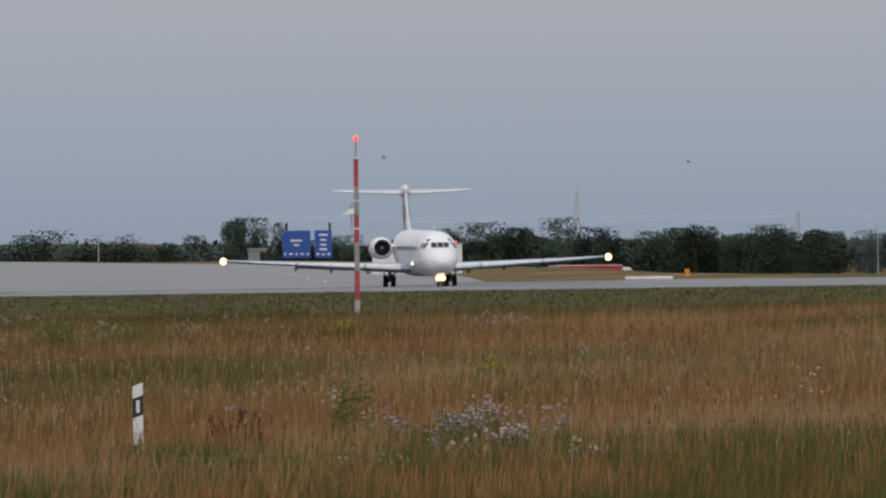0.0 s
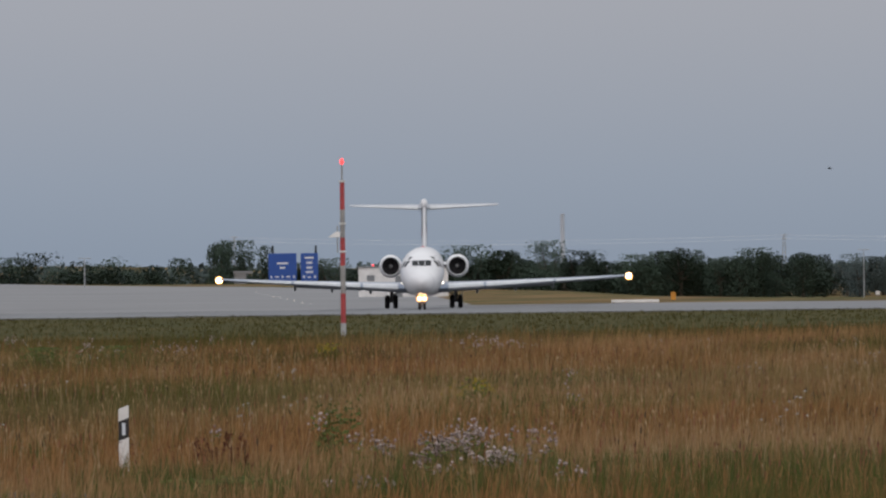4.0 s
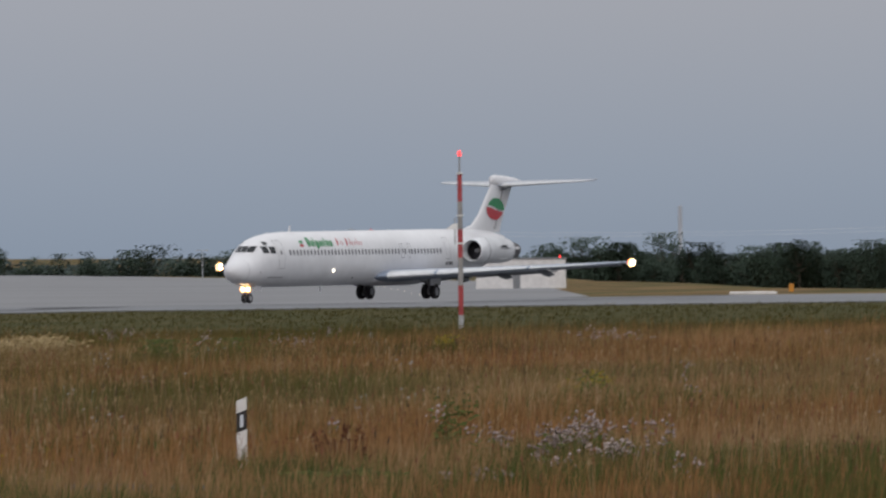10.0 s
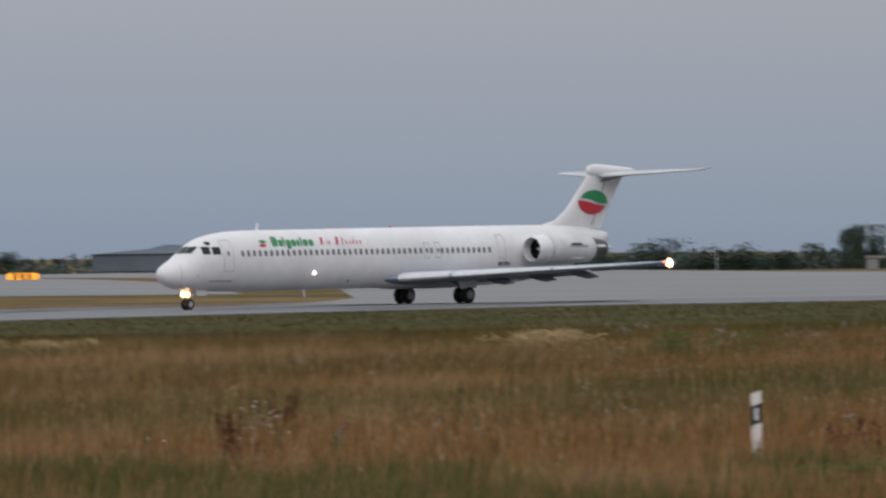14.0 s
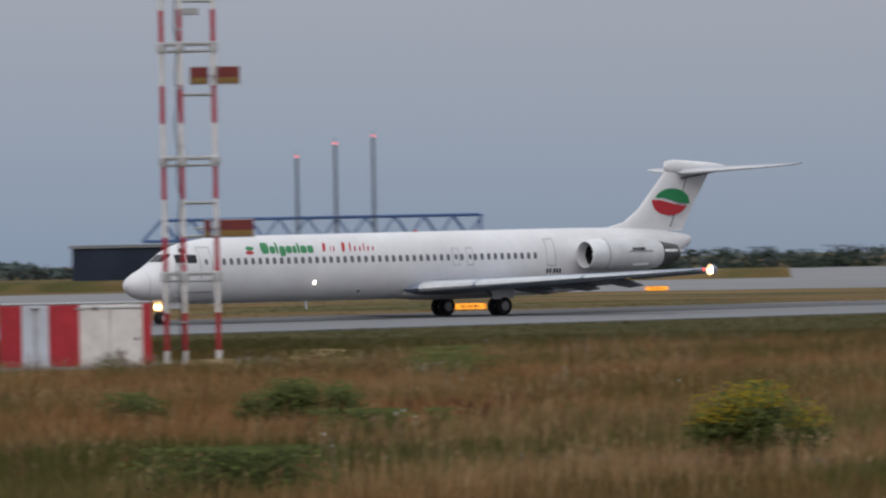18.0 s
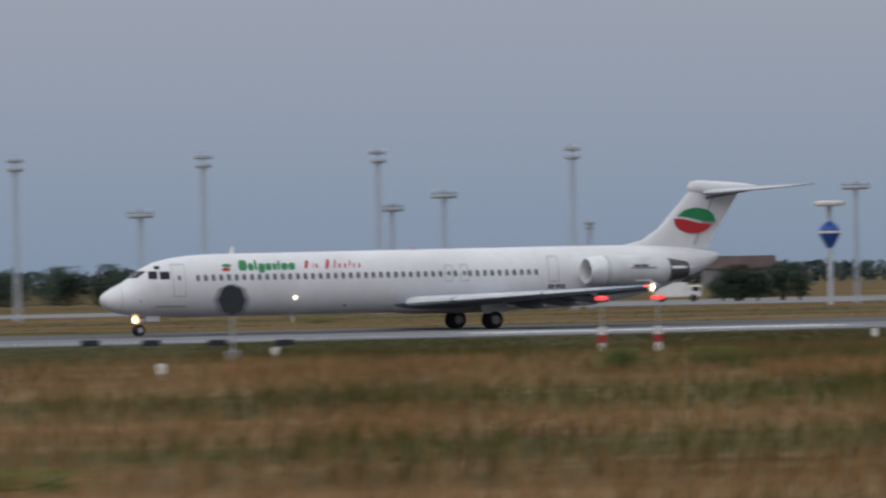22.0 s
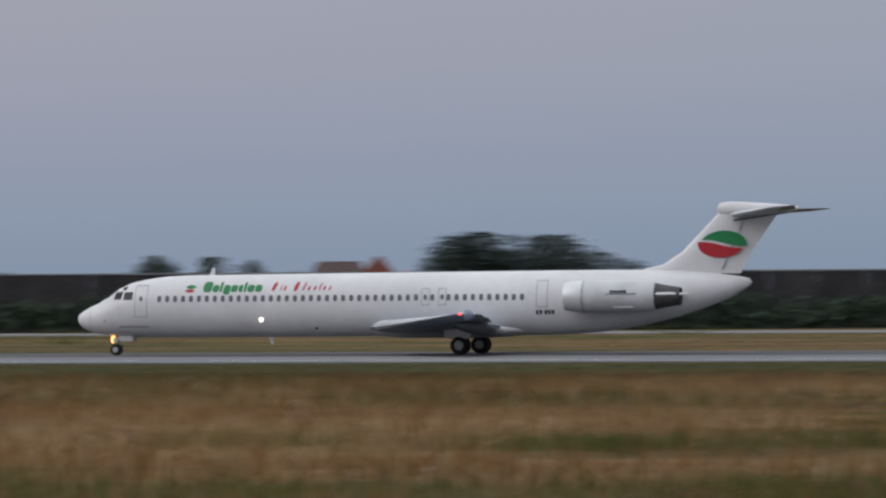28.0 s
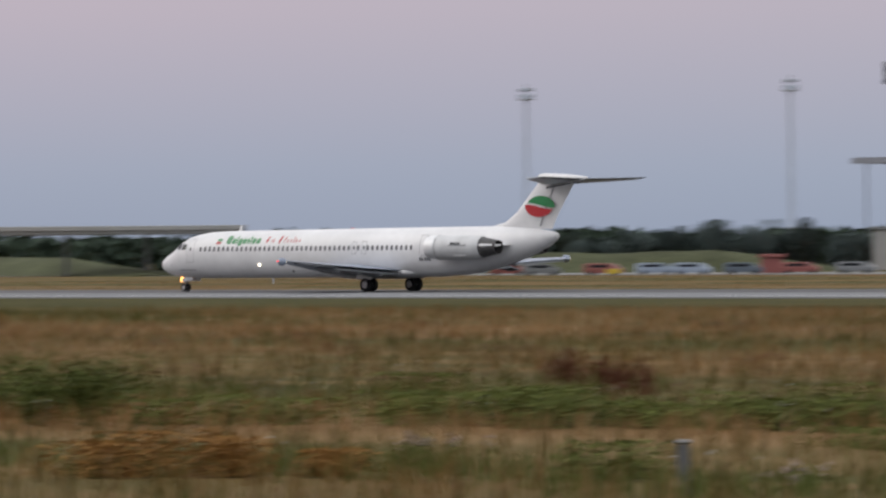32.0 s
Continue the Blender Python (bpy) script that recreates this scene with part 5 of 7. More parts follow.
gantry_sign(930.05, 675.0, 5.5, -0.96, 4.4, ((0.0, 0.60, 0.40, 0.07), (0.0, 0.44, 0.20, 0.07), (-0.40, 0.10, 0.06, 0.08), (-0.2, 0.12, 0.14, 0.05), (0, 0.10, 0.06, 0.08), (0.2, 0.12, 0.14, 0.05), (0.4, 0.10, 0.06, 0.08)), -54.4, -1.9)
gantry_sign(933.0, 670.65, 3.4, -1.0, 4.4, ((0.0, 0.80, 0.5, 0.07), (0, 0.62, 0.34, 0.07), (0, 0.44, 0.34, 0.07), (0, 0.28, 0.42, 0.07), (-0.32, 0.1, 0.14, 0.08), (0.0, 0.1, 0.2, 0.05), (0.32, 0.1, 0.14, 0.08)), -54.6, 1.3)
abut = thing("bridge_abutment", "grey concrete bridge abutment beside the motorway", "bridge", m=pose(926, 682, float(ground_z(926, 682)), 0, 0, -54))
part("wall", Shape().box(-1.4, -0.4, 0, 0.9, 0.4, 8.4, 0.05), M_CONC, abut)
part("cap", Shape().box(-1.6, -0.6, 8.4, 2.2, 0.6, 8.9, 0.05), M_CONC, abut)

white_hut = thing("flat_roofed_building", "long low white flat-roofed building with a dark door", "building", m=pose(593, 424.5, -1.25, 0, 0, -57))
part("wall", Shape().box(-5.3, -2.5, 0, 5.3, 2.5, 3.5, 0.03), M_RW_WHITE, white_hut)
part("roof", Shape().box(-5.45, -2.65, 3.5, 5.45, 2.65, 3.66, 0.03), M_BUILDG, white_hut)
part("door", Shape().box(-0.95, -2.53, 0.05, -0.1, -2.49, 2.5, 0.01), M_BUILDG, white_hut, "grey door")
for x in (-4.3, 1.6, 3.4):
    part("window", Shape().box(x, -2.52, 1.9, x + 0.9, -2.49, 2.6, 0.01), M_BUILDG, white_hut)
for x in (-3.6, 4.6):
    part("roof_lamp", Shape().lathe([(0.10, 3.66), (0.10, 3.82), (0.03, 3.88)], (x, 0, 0), n=10), M_REDLAMP, white_hut, "lit red lamp on the roof")

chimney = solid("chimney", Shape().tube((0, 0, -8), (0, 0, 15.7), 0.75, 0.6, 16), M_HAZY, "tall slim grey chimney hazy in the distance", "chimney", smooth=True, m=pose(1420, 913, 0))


def power_pylon(x, y, top):
    base = float(ground_z(x, y))
    h = top - base
    t = thing("power_pylon", "grey steel lattice power pylon far away", "pylon", "power pylons", m=pose(x, y, base, 0, 0, -57))
    fr = Shape()
    for sx in (-1, 1):
        for sy in (-1, 1):
            fr.tube((sx * 0.9, sy * 0.9, 0), (sx * 0.25, sy * 0.25, h), 0.07, 0.05, 5)
    for k in range(8):
        z0, z1 = h * k / 8, h * (k + 1) / 8
        w0, w1 = 0.9 - 0.65 * k / 8, 0.9 - 0.65 * (k + 1) / 8
        for sy in (-1, 1):
            fr.tube((-w0, sy * w0, z0), (w1, sy * w1, z1), 0.04, 0.04, 4).tube((w0, sy * w0, z0), (-w1, sy * w1, z1), 0.04, 0.04, 4)
    part("lattice", fr, M_GALV, t)
    for z, w in ((h - 0.3, 1.1), (h - 1.3, 0.9)):
        part("cross_arm", Shape().tube((-w, 0, z), (w, 0, z), 0.09), M_GALV, t)


power_pylon(1365, 807, 8.7)
power_pylon(1284, 936, 9.7)
wires = Shape()
for dz in (0, -1.0):
    for k in range(40):
        u0, u1 = k / 40, (k + 1) / 40
        f = lambda u: (1285 + 81 * u, 935 - 128 * u, 9.2 + dz - 0.8 * u - 5.0 * u * (1 - u))
        wires.tube(f(u0), f(u1), 0.03, 0.03, 3)
    for k in range(30):
        f = lambda u: (1366 + 60 * u, 807 - 95 * u, 8.4 + dz - 4.0 * u * (1 - u))
        wires.tube(f(k / 30), f((k + 1) / 30), 0.03, 0.03, 3)
solid("power_lines", wires, M_GALV, "thin sagging power lines between the pylons", "power line")


def street_lamp(x, y, top, turn=0.0):
    base = float(ground_z(x, y))
    t = thing("street_lamp", "slim grey street lamp with two short arms", "street lamp", "street lamps", m=pose(x, y, base, 0, 0, turn))
    h = top - base
    part("pole", Shape().tube((0, 0, 0), (0, 0, h), 0.11, 0.06, 8), M_GALV, t)
    part("arm", Shape().tube((-0.8, 0, h), (0.8, 0, h), 0.05), M_GALV, t)
    for s in (-1, 1):
        part("head", Shape().box(s * 0.75 - 0.3, -0.15, h - 0.05, s * 0.75 + 0.3, 0.15, h + 0.1, 0.03), M_GALV, t)


street_lamp(779, 610.5, 3.8, -50)
street_lamp(740, 659.5, 7.3, -48)
street_lamp(937, 549.5, 3.9, -60)
amber = thing("amber_beacon", "glowing amber lamp on a thin pole", "street lamp", m=pose(739, 661, float(ground_z(739, 661))))
part("pole", Shape().tube((0, 0, 0), (0, 0, 7.0), 0.06, 0.05, 8), M_GALV, amber)
part("lamp", Shape().lathe([(0.2, 6.6), (0.55, 6.8), (0.6, 7.1), (0.3, 7.4)], n=12), M_AMBER, amber, "glowing amber lamp", smooth=True)

# red curtain-sided lorry on the motorway
lorry = thing("lorry", "red curtain-sided articulated lorry with a white cab", "truck")
trailer = part("trailer", Shape().box(-8.2, -1.25, 1.1, 4.6, 1.25, 3.9, 0.05), M_TRUCKRED, lorry, "red curtain-sided trailer")
part("trailer_roof", Shape().box(-8.25, -1.28, 3.9, 4.65, 1.28, 4.02, 0.03), M_RW_WHITE, trailer)
part("rear_frame", Shape().box(-10.2, -1.25, 1.1, -8.2, 1.25, 3.95, 0.04), M_BUILD, lorry, "pale rear section")
for k in range(6):
    part("curtain_strap", Shape().box(-7.2 + 2 * k, -1.27, 1.2, -7.1 + 2 * k, -1.25, 3.85), M_RW_RED, trailer)
part("cab", Shape().loft([[(4.8, -1.25, 0.7), (6.9, -1.25, 0.7), (6.9, 1.25, 0.7), (4.8, 1.25, 0.7)], [(4.8, -1.25, 2.2), (7.0, -1.25, 2.2), (7.0, 1.25, 2.2), (4.8, 1.25, 2.2)], [(4.8, -1.2, 3.6), (6.3, -1.2, 3.4), (6.3, 1.2, 3.4), (4.8, 1.2, 3.6)]]), M_RW_WHITE, lorry, "white cab")
part("cab_window", Shape().box(5.7, -1.28, 2.2, 6.5, -1.22, 2.9, 0.02), M_GLASS, lorry)
part("chassis", Shape().box(-10.0, -1.0, 0.7, 6.8, 1.0, 1.1, 0.03), M_BLACK, lorry)
for x in (-8.8, -7.6, -6.4, 3.8, 5.9):
    for y in (-1.0, 1.0):
        part("wheel", Shape().lathe([(0.25, -0.16), (0.48, -0.15), (0.5, 0), (0.48, 0.15), (0.25, 0.16)], (x, y, 0.5), "y", 14), M_TYRE, lorry)

# ---- freight area with the blue roof truss ----
cargo = thing("freight_hall", "dark low freight hall under a long blue roof truss", "building", m=pose(500, 615, -1.1, 0, 0, -39.5))
part("wall", Shape().box(-31, 0, 0, 29, 18, 6.5, 0.1), M_FREIGHT, cargo)
part("roof_edge", Shape().box(-31.3, -0.3, 6.5, 29.3, 18.3, 6.95, 0.05), M_BUILDG, cargo)
for k in range(14):
    part("window_band", Shape().box(-29 + 4.1 * k, -0.05, 2.2, -25.8 + 4.1 * k, 0.02, 4.2, 0.02), M_FREIGHT, cargo)
truss = part("truss", Shape().tube((-22, 4, 7.3), (22, 4, 7.3), 0.2, 0.2, 6).tube((-19.5, 4, 10.0), (22, 4, 10.0), 0.2, 0.2, 6).tube((-22, 4, 7.3), (-19.5, 4, 10.0), 0.2, 0.2, 6).tube((22, 4, 7.3), (22, 4, 10.0), 0.2, 0.2, 6), M_BLUESTEEL, cargo, "blue steel roof truss")
for k in range(11):
    x = -19.5 + 3.8 * k
    part("brace", Shape().tube((x, 4, 10.0), (x + 1.9, 4, 7.3), 0.13, 0.13, 6).tube((x + 1.9, 4, 7.3), (x + 3.8, 4, 10.0), 0.13, 0.13, 6), M_BLUESTEEL, truss)
truss2 = part("truss", Shape().tube((-22, 12, 7.3), (22, 12, 7.3), 0.2, 0.2, 6).tube((-19.5, 12, 10.0), (22, 12, 10.0), 0.2, 0.2, 6), M_BLUESTEEL, cargo, "blue steel roof truss")
for k in range(11):
    x = -19.5 + 3.8 * k
    part("brace", Shape().tube((x, 12, 10.0), (x + 1.9, 12, 7.3), 0.13, 0.13, 6).tube((x, 4, 10.0), (x, 12, 10.0), 0.1, 0.1, 6), M_BLUESTEEL, truss2)
for x, y, h in ((499, 616.5, 16.6), (503, 613.5, 18.2), (506.5, 610, 19.1)):
    t = thing("lamp_pole", "tall dark steel pole with a red lamp on its tip", "mast", "freight hall poles", m=pose(x, y, 0))
    part("pole", Shape().tube((0, 0, 0), (0, 0, h), 0.24, 0.18, 10), M_POLE, t)
    part("tip", Shape().tube((0, 0, h), (0, 0, h + 1.0), 0.06), M_GALV, t)
    part("lamp", Shape().lathe([(0.08, h + 0.1), (0.14, h + 0.2), (0.08, h + 0.35)], n=8), M_REDLAMP, t, "lit red lamp")
box = thing("freight_container", "blue steel freight container stack", "container", m=pose(503.4, 597.4, 0, 0, 0, -40))
for z in (0, 2.28):
    part("container", Shape().box(-2.35, -1.2, z, 2.35, 1.2, z + 2.26, 0.04), M_BLUE, box, "blue corrugated container")
rise = Shape()
rise.loft([[(-60, -26 + q, z), (60, -26 + q, z), (60, -14 - q, z), (-60, -14 - q, z)] for q, z in ((0, -0.2), (2, 0.8), (4.5, 1.3))])
solid("grass_bank", rise, M_GROUND, "low dry grass bank before the freight hall", "bank", smooth=True, m=pose(500, 615, 0, 0, 0, -39.5))
tent = thing("far_terminal", "low dark terminal building on a rise", "building", m=pose(868, 818, 0, 0, 0, -47))
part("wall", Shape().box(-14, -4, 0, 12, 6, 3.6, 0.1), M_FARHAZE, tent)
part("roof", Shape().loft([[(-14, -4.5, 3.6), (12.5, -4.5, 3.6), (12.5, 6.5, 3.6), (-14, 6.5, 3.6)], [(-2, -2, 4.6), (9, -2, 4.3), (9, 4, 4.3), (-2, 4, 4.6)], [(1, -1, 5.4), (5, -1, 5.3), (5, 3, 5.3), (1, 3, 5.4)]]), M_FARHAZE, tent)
bank = Shape()
bank.loft([[(-13 * w, -3 * w, z), (13 * w, -3 * w, z), (13 * w, 9 * w, z), (-13 * w, 9 * w, z)] for w, z in ((0.8, 0), (0.7, 1.2), (0.5, 2.0), (0.25, 2.4))])
solid("grass_mound", bank, M_TURF, "dark grassy earth mound beyond the taxiway", "mound", smooth=True, m=pose(324, 500, 0, 0, 0, -33))
red_barn = thing("red_roofed_shed", "long shed with a dull red roof", "building", m=pose(472, 862, 0, 0, 0, -28))
part("wall", Shape().box(-9, -3, 0, 4, 5, 3.4, 0.05), M_BUILDG, red_barn)
part("roof", Shape().loft([[(-9.4, -3.4, 3.4), (4.4, -3.4, 3.4), (4.4, 5.4, 3.4), (-9.4, 5.4, 3.4)], [(-9.2, 0.8, 5.6), (4.2, 0.8, 5.6), (4.2, 1.2, 5.6), (-9.2, 1.2, 5.6)]]), M_OLDROOF, red_barn)

# ---- floodlight masts ----
def flood_mast(x, y, h, head, wide, red=True, slim=1.0):
    """A floodlight mast: tapered pole, head frame and a row of lamps."""
    t = thing("floodlight_mast", "tall grey apron floodlight mast with a lamp cluster", "mast", "floodlight masts", m=pose(x, y, float(ground_z(x, y)), 0, 0, math.degrees(math.atan2(-x, y))))
    # a slim four-legged lattice shaft
    fr, top, n = Shape(), h - head, 16
    w = lambda z: (0.50 - 0.20 * z / top) * slim
    for sx in (-1, 1):
        for sy in (-1, 1):
            fr.tube((sx * w(0), sy * w(0), 0), (sx * w(top), sy * w(top), top), 0.06 * slim + 0.02, 0.05 * slim + 0.02, 5)
    for k in range(n):
        a, b = top * k / n, top * (k + 1) / n
        for s in (-1, 1):
            fr.tube((-s * w(a), -w(a), a), (s * w(b), -w(b), b), 0.035, 0.035, 4).tube((-w(a), -s * w(a), a), (-w(b), s * w(b), b), 0.035, 0.035, 4)
            fr.tube((-s * w(a), w(a), a), (s * w(b), w(b), b), 0.035, 0.035, 4)
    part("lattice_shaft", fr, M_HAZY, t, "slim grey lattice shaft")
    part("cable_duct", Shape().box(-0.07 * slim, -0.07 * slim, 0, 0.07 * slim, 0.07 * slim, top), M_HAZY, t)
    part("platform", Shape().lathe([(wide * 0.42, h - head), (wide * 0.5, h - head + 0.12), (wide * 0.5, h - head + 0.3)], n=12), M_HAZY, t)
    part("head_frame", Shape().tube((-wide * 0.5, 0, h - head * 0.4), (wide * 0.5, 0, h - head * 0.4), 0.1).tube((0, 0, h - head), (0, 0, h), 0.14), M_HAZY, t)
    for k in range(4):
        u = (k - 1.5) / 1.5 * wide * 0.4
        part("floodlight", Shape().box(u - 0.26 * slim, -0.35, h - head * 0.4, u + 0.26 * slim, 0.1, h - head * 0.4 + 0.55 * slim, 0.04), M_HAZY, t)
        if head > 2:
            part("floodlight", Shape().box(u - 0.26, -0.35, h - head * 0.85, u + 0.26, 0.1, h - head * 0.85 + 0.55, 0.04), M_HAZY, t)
    if red:
        part("lamp", Shape().lathe([(0.08, h), (0.15, h + 0.08), (0.06, h + 0.25)], n=8), M_REDLAMP, t, "lit red lamp")


for x, y, h in ((-247, 502, 23.4), (-213, 518, 23.9), (-278, 487, 22.7), (-487, 635, 28.4), (-517, 610, 27.4), (-508.2, 760, 33.1)):
    flood_mast(x, y, h, 2.4, 2.3, False, 0.72)
for x, y, h in ((225.0, 440, 14.7), (206.2, 440, 14.5), (189.8, 440, 14.2), (172.7, 440, 14.0)):
    flood_mast(x, y, h, 1.4, 1.4, False, 0.6)
for x, y, h, w in ((254.7, 442, 11.2, 2.6), (184.8, 442, 9.4, 2.2), (208.4, 442, 9.7, 2.0), (213.4, 442, 10.8, 2.3), (227.6, 442, 7.9, 0.8)):
    flood_mast(x, y, h, 0.8, w, False, 0.5)
for x, y, h, w in ((190.3, 992, 14.6, 2.6), (222.2, 985, 14.5, 2.6), (254.4, 977, 14.1, 2.6), (125.4, 1002, 14.1, 2.6), (158, 997, 14.3, 2.6), (255, 863, 10.7, 2.8), (283, 854.5, 10.8, 2.6), (-69, 797, 19.8, 2.4), (-334, 836, 16.9, 2.2), (-10, 1000, 15, 3.2), (-110, 800, 14, 2.2), (-36, 800, 13.0, 3.5)):
    flood_mast(x, y, h, 1.2, w, y < 850)
beacon = thing("beacon_tower", "slim white beacon tower with a blue conical pod", "tower", m=pose(250.8, 440, 0, 0, 0, -30))
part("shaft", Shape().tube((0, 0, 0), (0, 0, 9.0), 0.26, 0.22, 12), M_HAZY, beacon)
part("pod", Shape().lathe([(0.24, 5.1), (0.6, 5.7), (0.9, 6.3), (0.95, 6.6), (0.85, 6.9), (0.6, 7.25), (0.26, 7.5)], n=20), M_BLUE, beacon, "blue conical pod", smooth=True)
part("pod_ring", Shape().lathe([(0.97, 6.42), (1.02, 6.52), (0.97, 6.62)], n=20, cap=False), M_RW_WHITE, beacon)
part("platform", Shape().lathe([(1.1, 8.9), (1.4, 9.0), (1.42, 9.25), (1.0, 9.35)], n=20), M_RW_WHITE, beacon)

# ---- far buildings past the runway ----
def block(name, x, y, turn, w, d, h, mat, label, roof=None, bands=0, group=""):
    """A plain far building: walls, a roof edge and rows of windows."""
    t = thing(name, label, "building", group, m=pose(x, y, 0, 0, 0, turn))
    part("wall", Shape().box(-w / 2, 0, 0, w / 2, d, h, 0.1), mat, t)
    part("roof_edge", Shape().box(-w / 2 - 0.3, -0.3, h, w / 2 + 0.3, d + 0.3, h + 0.4, 0.05), roof or M_BUILDG, t)
    for r in range(bands):
        z = h * (r + 0.45) / bands
        for k in range(max(2, int(w / 3.2))):
            u = -w / 2 + 1.0 + k * (w - 2.0) / max(2, int(w / 3.2))
            part("window", Shape().box(u, -0.06, z, u + 1.7, 0.02, z + min(1.2, h / bands * 0.4), 0.02), M_FARGLASS, t)
    return t


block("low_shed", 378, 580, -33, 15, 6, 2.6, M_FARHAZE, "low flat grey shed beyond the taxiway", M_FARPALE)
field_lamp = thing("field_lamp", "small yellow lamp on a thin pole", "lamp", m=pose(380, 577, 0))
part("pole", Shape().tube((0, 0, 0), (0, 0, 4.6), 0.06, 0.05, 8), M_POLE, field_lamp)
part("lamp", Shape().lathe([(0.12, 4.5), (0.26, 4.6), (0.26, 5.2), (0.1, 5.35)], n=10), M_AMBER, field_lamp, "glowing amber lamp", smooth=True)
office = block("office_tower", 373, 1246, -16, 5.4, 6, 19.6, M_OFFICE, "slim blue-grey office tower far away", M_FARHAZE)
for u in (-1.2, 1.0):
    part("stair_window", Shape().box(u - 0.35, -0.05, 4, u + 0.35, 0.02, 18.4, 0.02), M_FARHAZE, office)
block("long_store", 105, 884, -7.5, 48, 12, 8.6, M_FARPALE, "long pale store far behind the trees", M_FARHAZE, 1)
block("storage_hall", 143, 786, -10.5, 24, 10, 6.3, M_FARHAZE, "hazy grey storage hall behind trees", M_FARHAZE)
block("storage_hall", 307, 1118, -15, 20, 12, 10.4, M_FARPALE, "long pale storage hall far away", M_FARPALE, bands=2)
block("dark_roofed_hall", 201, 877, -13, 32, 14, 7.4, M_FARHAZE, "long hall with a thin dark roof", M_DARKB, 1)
block("blue_hall", 461, 998, -24, 15, 10, 7.0, M_BUILD, "pale hall with a blue fascia", M_BLUE, 1)
block("long_shed", 413, 858, -26, 20, 10, 5.4, M_BUILDG, "long grey shed beyond the trees", bands=1)
van = thing("service_truck", "white airport service truck on the taxiway", "truck", m=pose(272.5, 511, 0.05, 0, 0, -28))
part("box_body", Shape().box(-2.4, -1.0, 0.5, 1.0, 1.0, 2.0, 0.05), M_RW_WHITE, van)
part("cab", Shape().box(1.05, -0.95, 0.45, 2.5, 0.95, 1.7, 0.12), M_RW_WHITE, van)
part("cab_window", Shape().box(1.5, -0.97, 1.1, 2.3, -0.93, 1.55, 0.02), M_GLASS, van)
for x in (-1.6, 1.7):
    for y in (-0.9, 0.9):
        part("wheel", Shape().lathe([(0.2, -0.12), (0.38, -0.11), (0.4, 0), (0.38, 0.11), (0.2, 0.12)], (x, y, 0.4), "y", 12), M_TYRE, van)

hall = thing("logistics_hall", "long pale logistics hall with an orange fascia band", "building", m=pose(-36, 699, 0, 0, 0, 3))
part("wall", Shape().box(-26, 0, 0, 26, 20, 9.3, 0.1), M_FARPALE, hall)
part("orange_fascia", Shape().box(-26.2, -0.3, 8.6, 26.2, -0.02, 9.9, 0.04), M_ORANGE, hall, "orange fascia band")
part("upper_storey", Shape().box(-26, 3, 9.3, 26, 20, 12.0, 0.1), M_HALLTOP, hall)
for k in range(9):
    part("gate", Shape().box(-24 + 5.4 * k, -0.08, 0.2, -20.5 + 5.4 * k, 0.02, 5.2 if k % 3 else 6.8, 0.03), M_BUILDG if k % 2 else M_CONC, hall)
annex = block("red_annex", -63.5, 697, 5, 4.2, 10, 8.6, M_ANNEX, "dark red block at the end of a hall", M_ANNEX)
dome = thing("curved_roof_hall", "hall under a shallow curved grey-green roof", "building", m=pose(2, 706, 0, 0, 0, 0))
part("wall", Shape().box(-15, 0, 0, 22, 20, 7.0, 0.1), M_DARKB, dome)
cur = Shape()
cur.loft([[(x, y, 6.9 + 7.2 * math.sin(math.pi * (0.16 + 0.50 * (x + 16) / 39)) - (1.2 if y > 10 else 0)) for y in (-0.5, 10, 21)] for x in np.linspace(-16, 23, 20)], closed=False, cap=False)
cur.loft([[(x, -0.5, 6.9 + 7.2 * math.sin(math.pi * (0.16 + 0.50 * (x + 16) / 39))), (x, -0.5, 6.6)] for x in np.linspace(-16, 23, 20)], closed=False, cap=False)
part("roof", cur, material("green_glass_roof", (0.055, 0.075, 0.065), 0.3, stain=0.2, stain_scale=0.2), dome, "curved grey-green roof", smooth=True)
garage = thing("parking_garage", "grey concrete multi-storey car park with open decks", "building", m=pose(15, 560, 0, 0, 0, -3))
part("core", Shape().box(0, 0.8, 0, 6.2, 12, 14.4, 0.1), M_GARAGE, garage)
part("back_wall", Shape().box(6.2, 10, 0, 42, 12, 12.6, 0.05), M_DARKB, garage)
for k in range(5):
    part("deck", Shape().box(6.2, 0, 2.6 * k + 1.9, 42, 12, 2.6 * k + 2.9, 0.05), M_GARAGE, garage)
for k in range(7):
    part("column", Shape().box(8 + 5.4 * k, 0.1, 0, 9.6 + 5.4 * k, 1.2, 13.0, 0.05), M_GARAGE, garage)
part("roof_rail", Shape().box(6.2, 0.2, 13.4, 42, 0.5, 14.3, 0.03), M_DARKB, garage)
part("ground_gate", Shape().box(11, -0.05, 0, 14, 0.05, 2.4, 0.03), M_DARKB, garage)

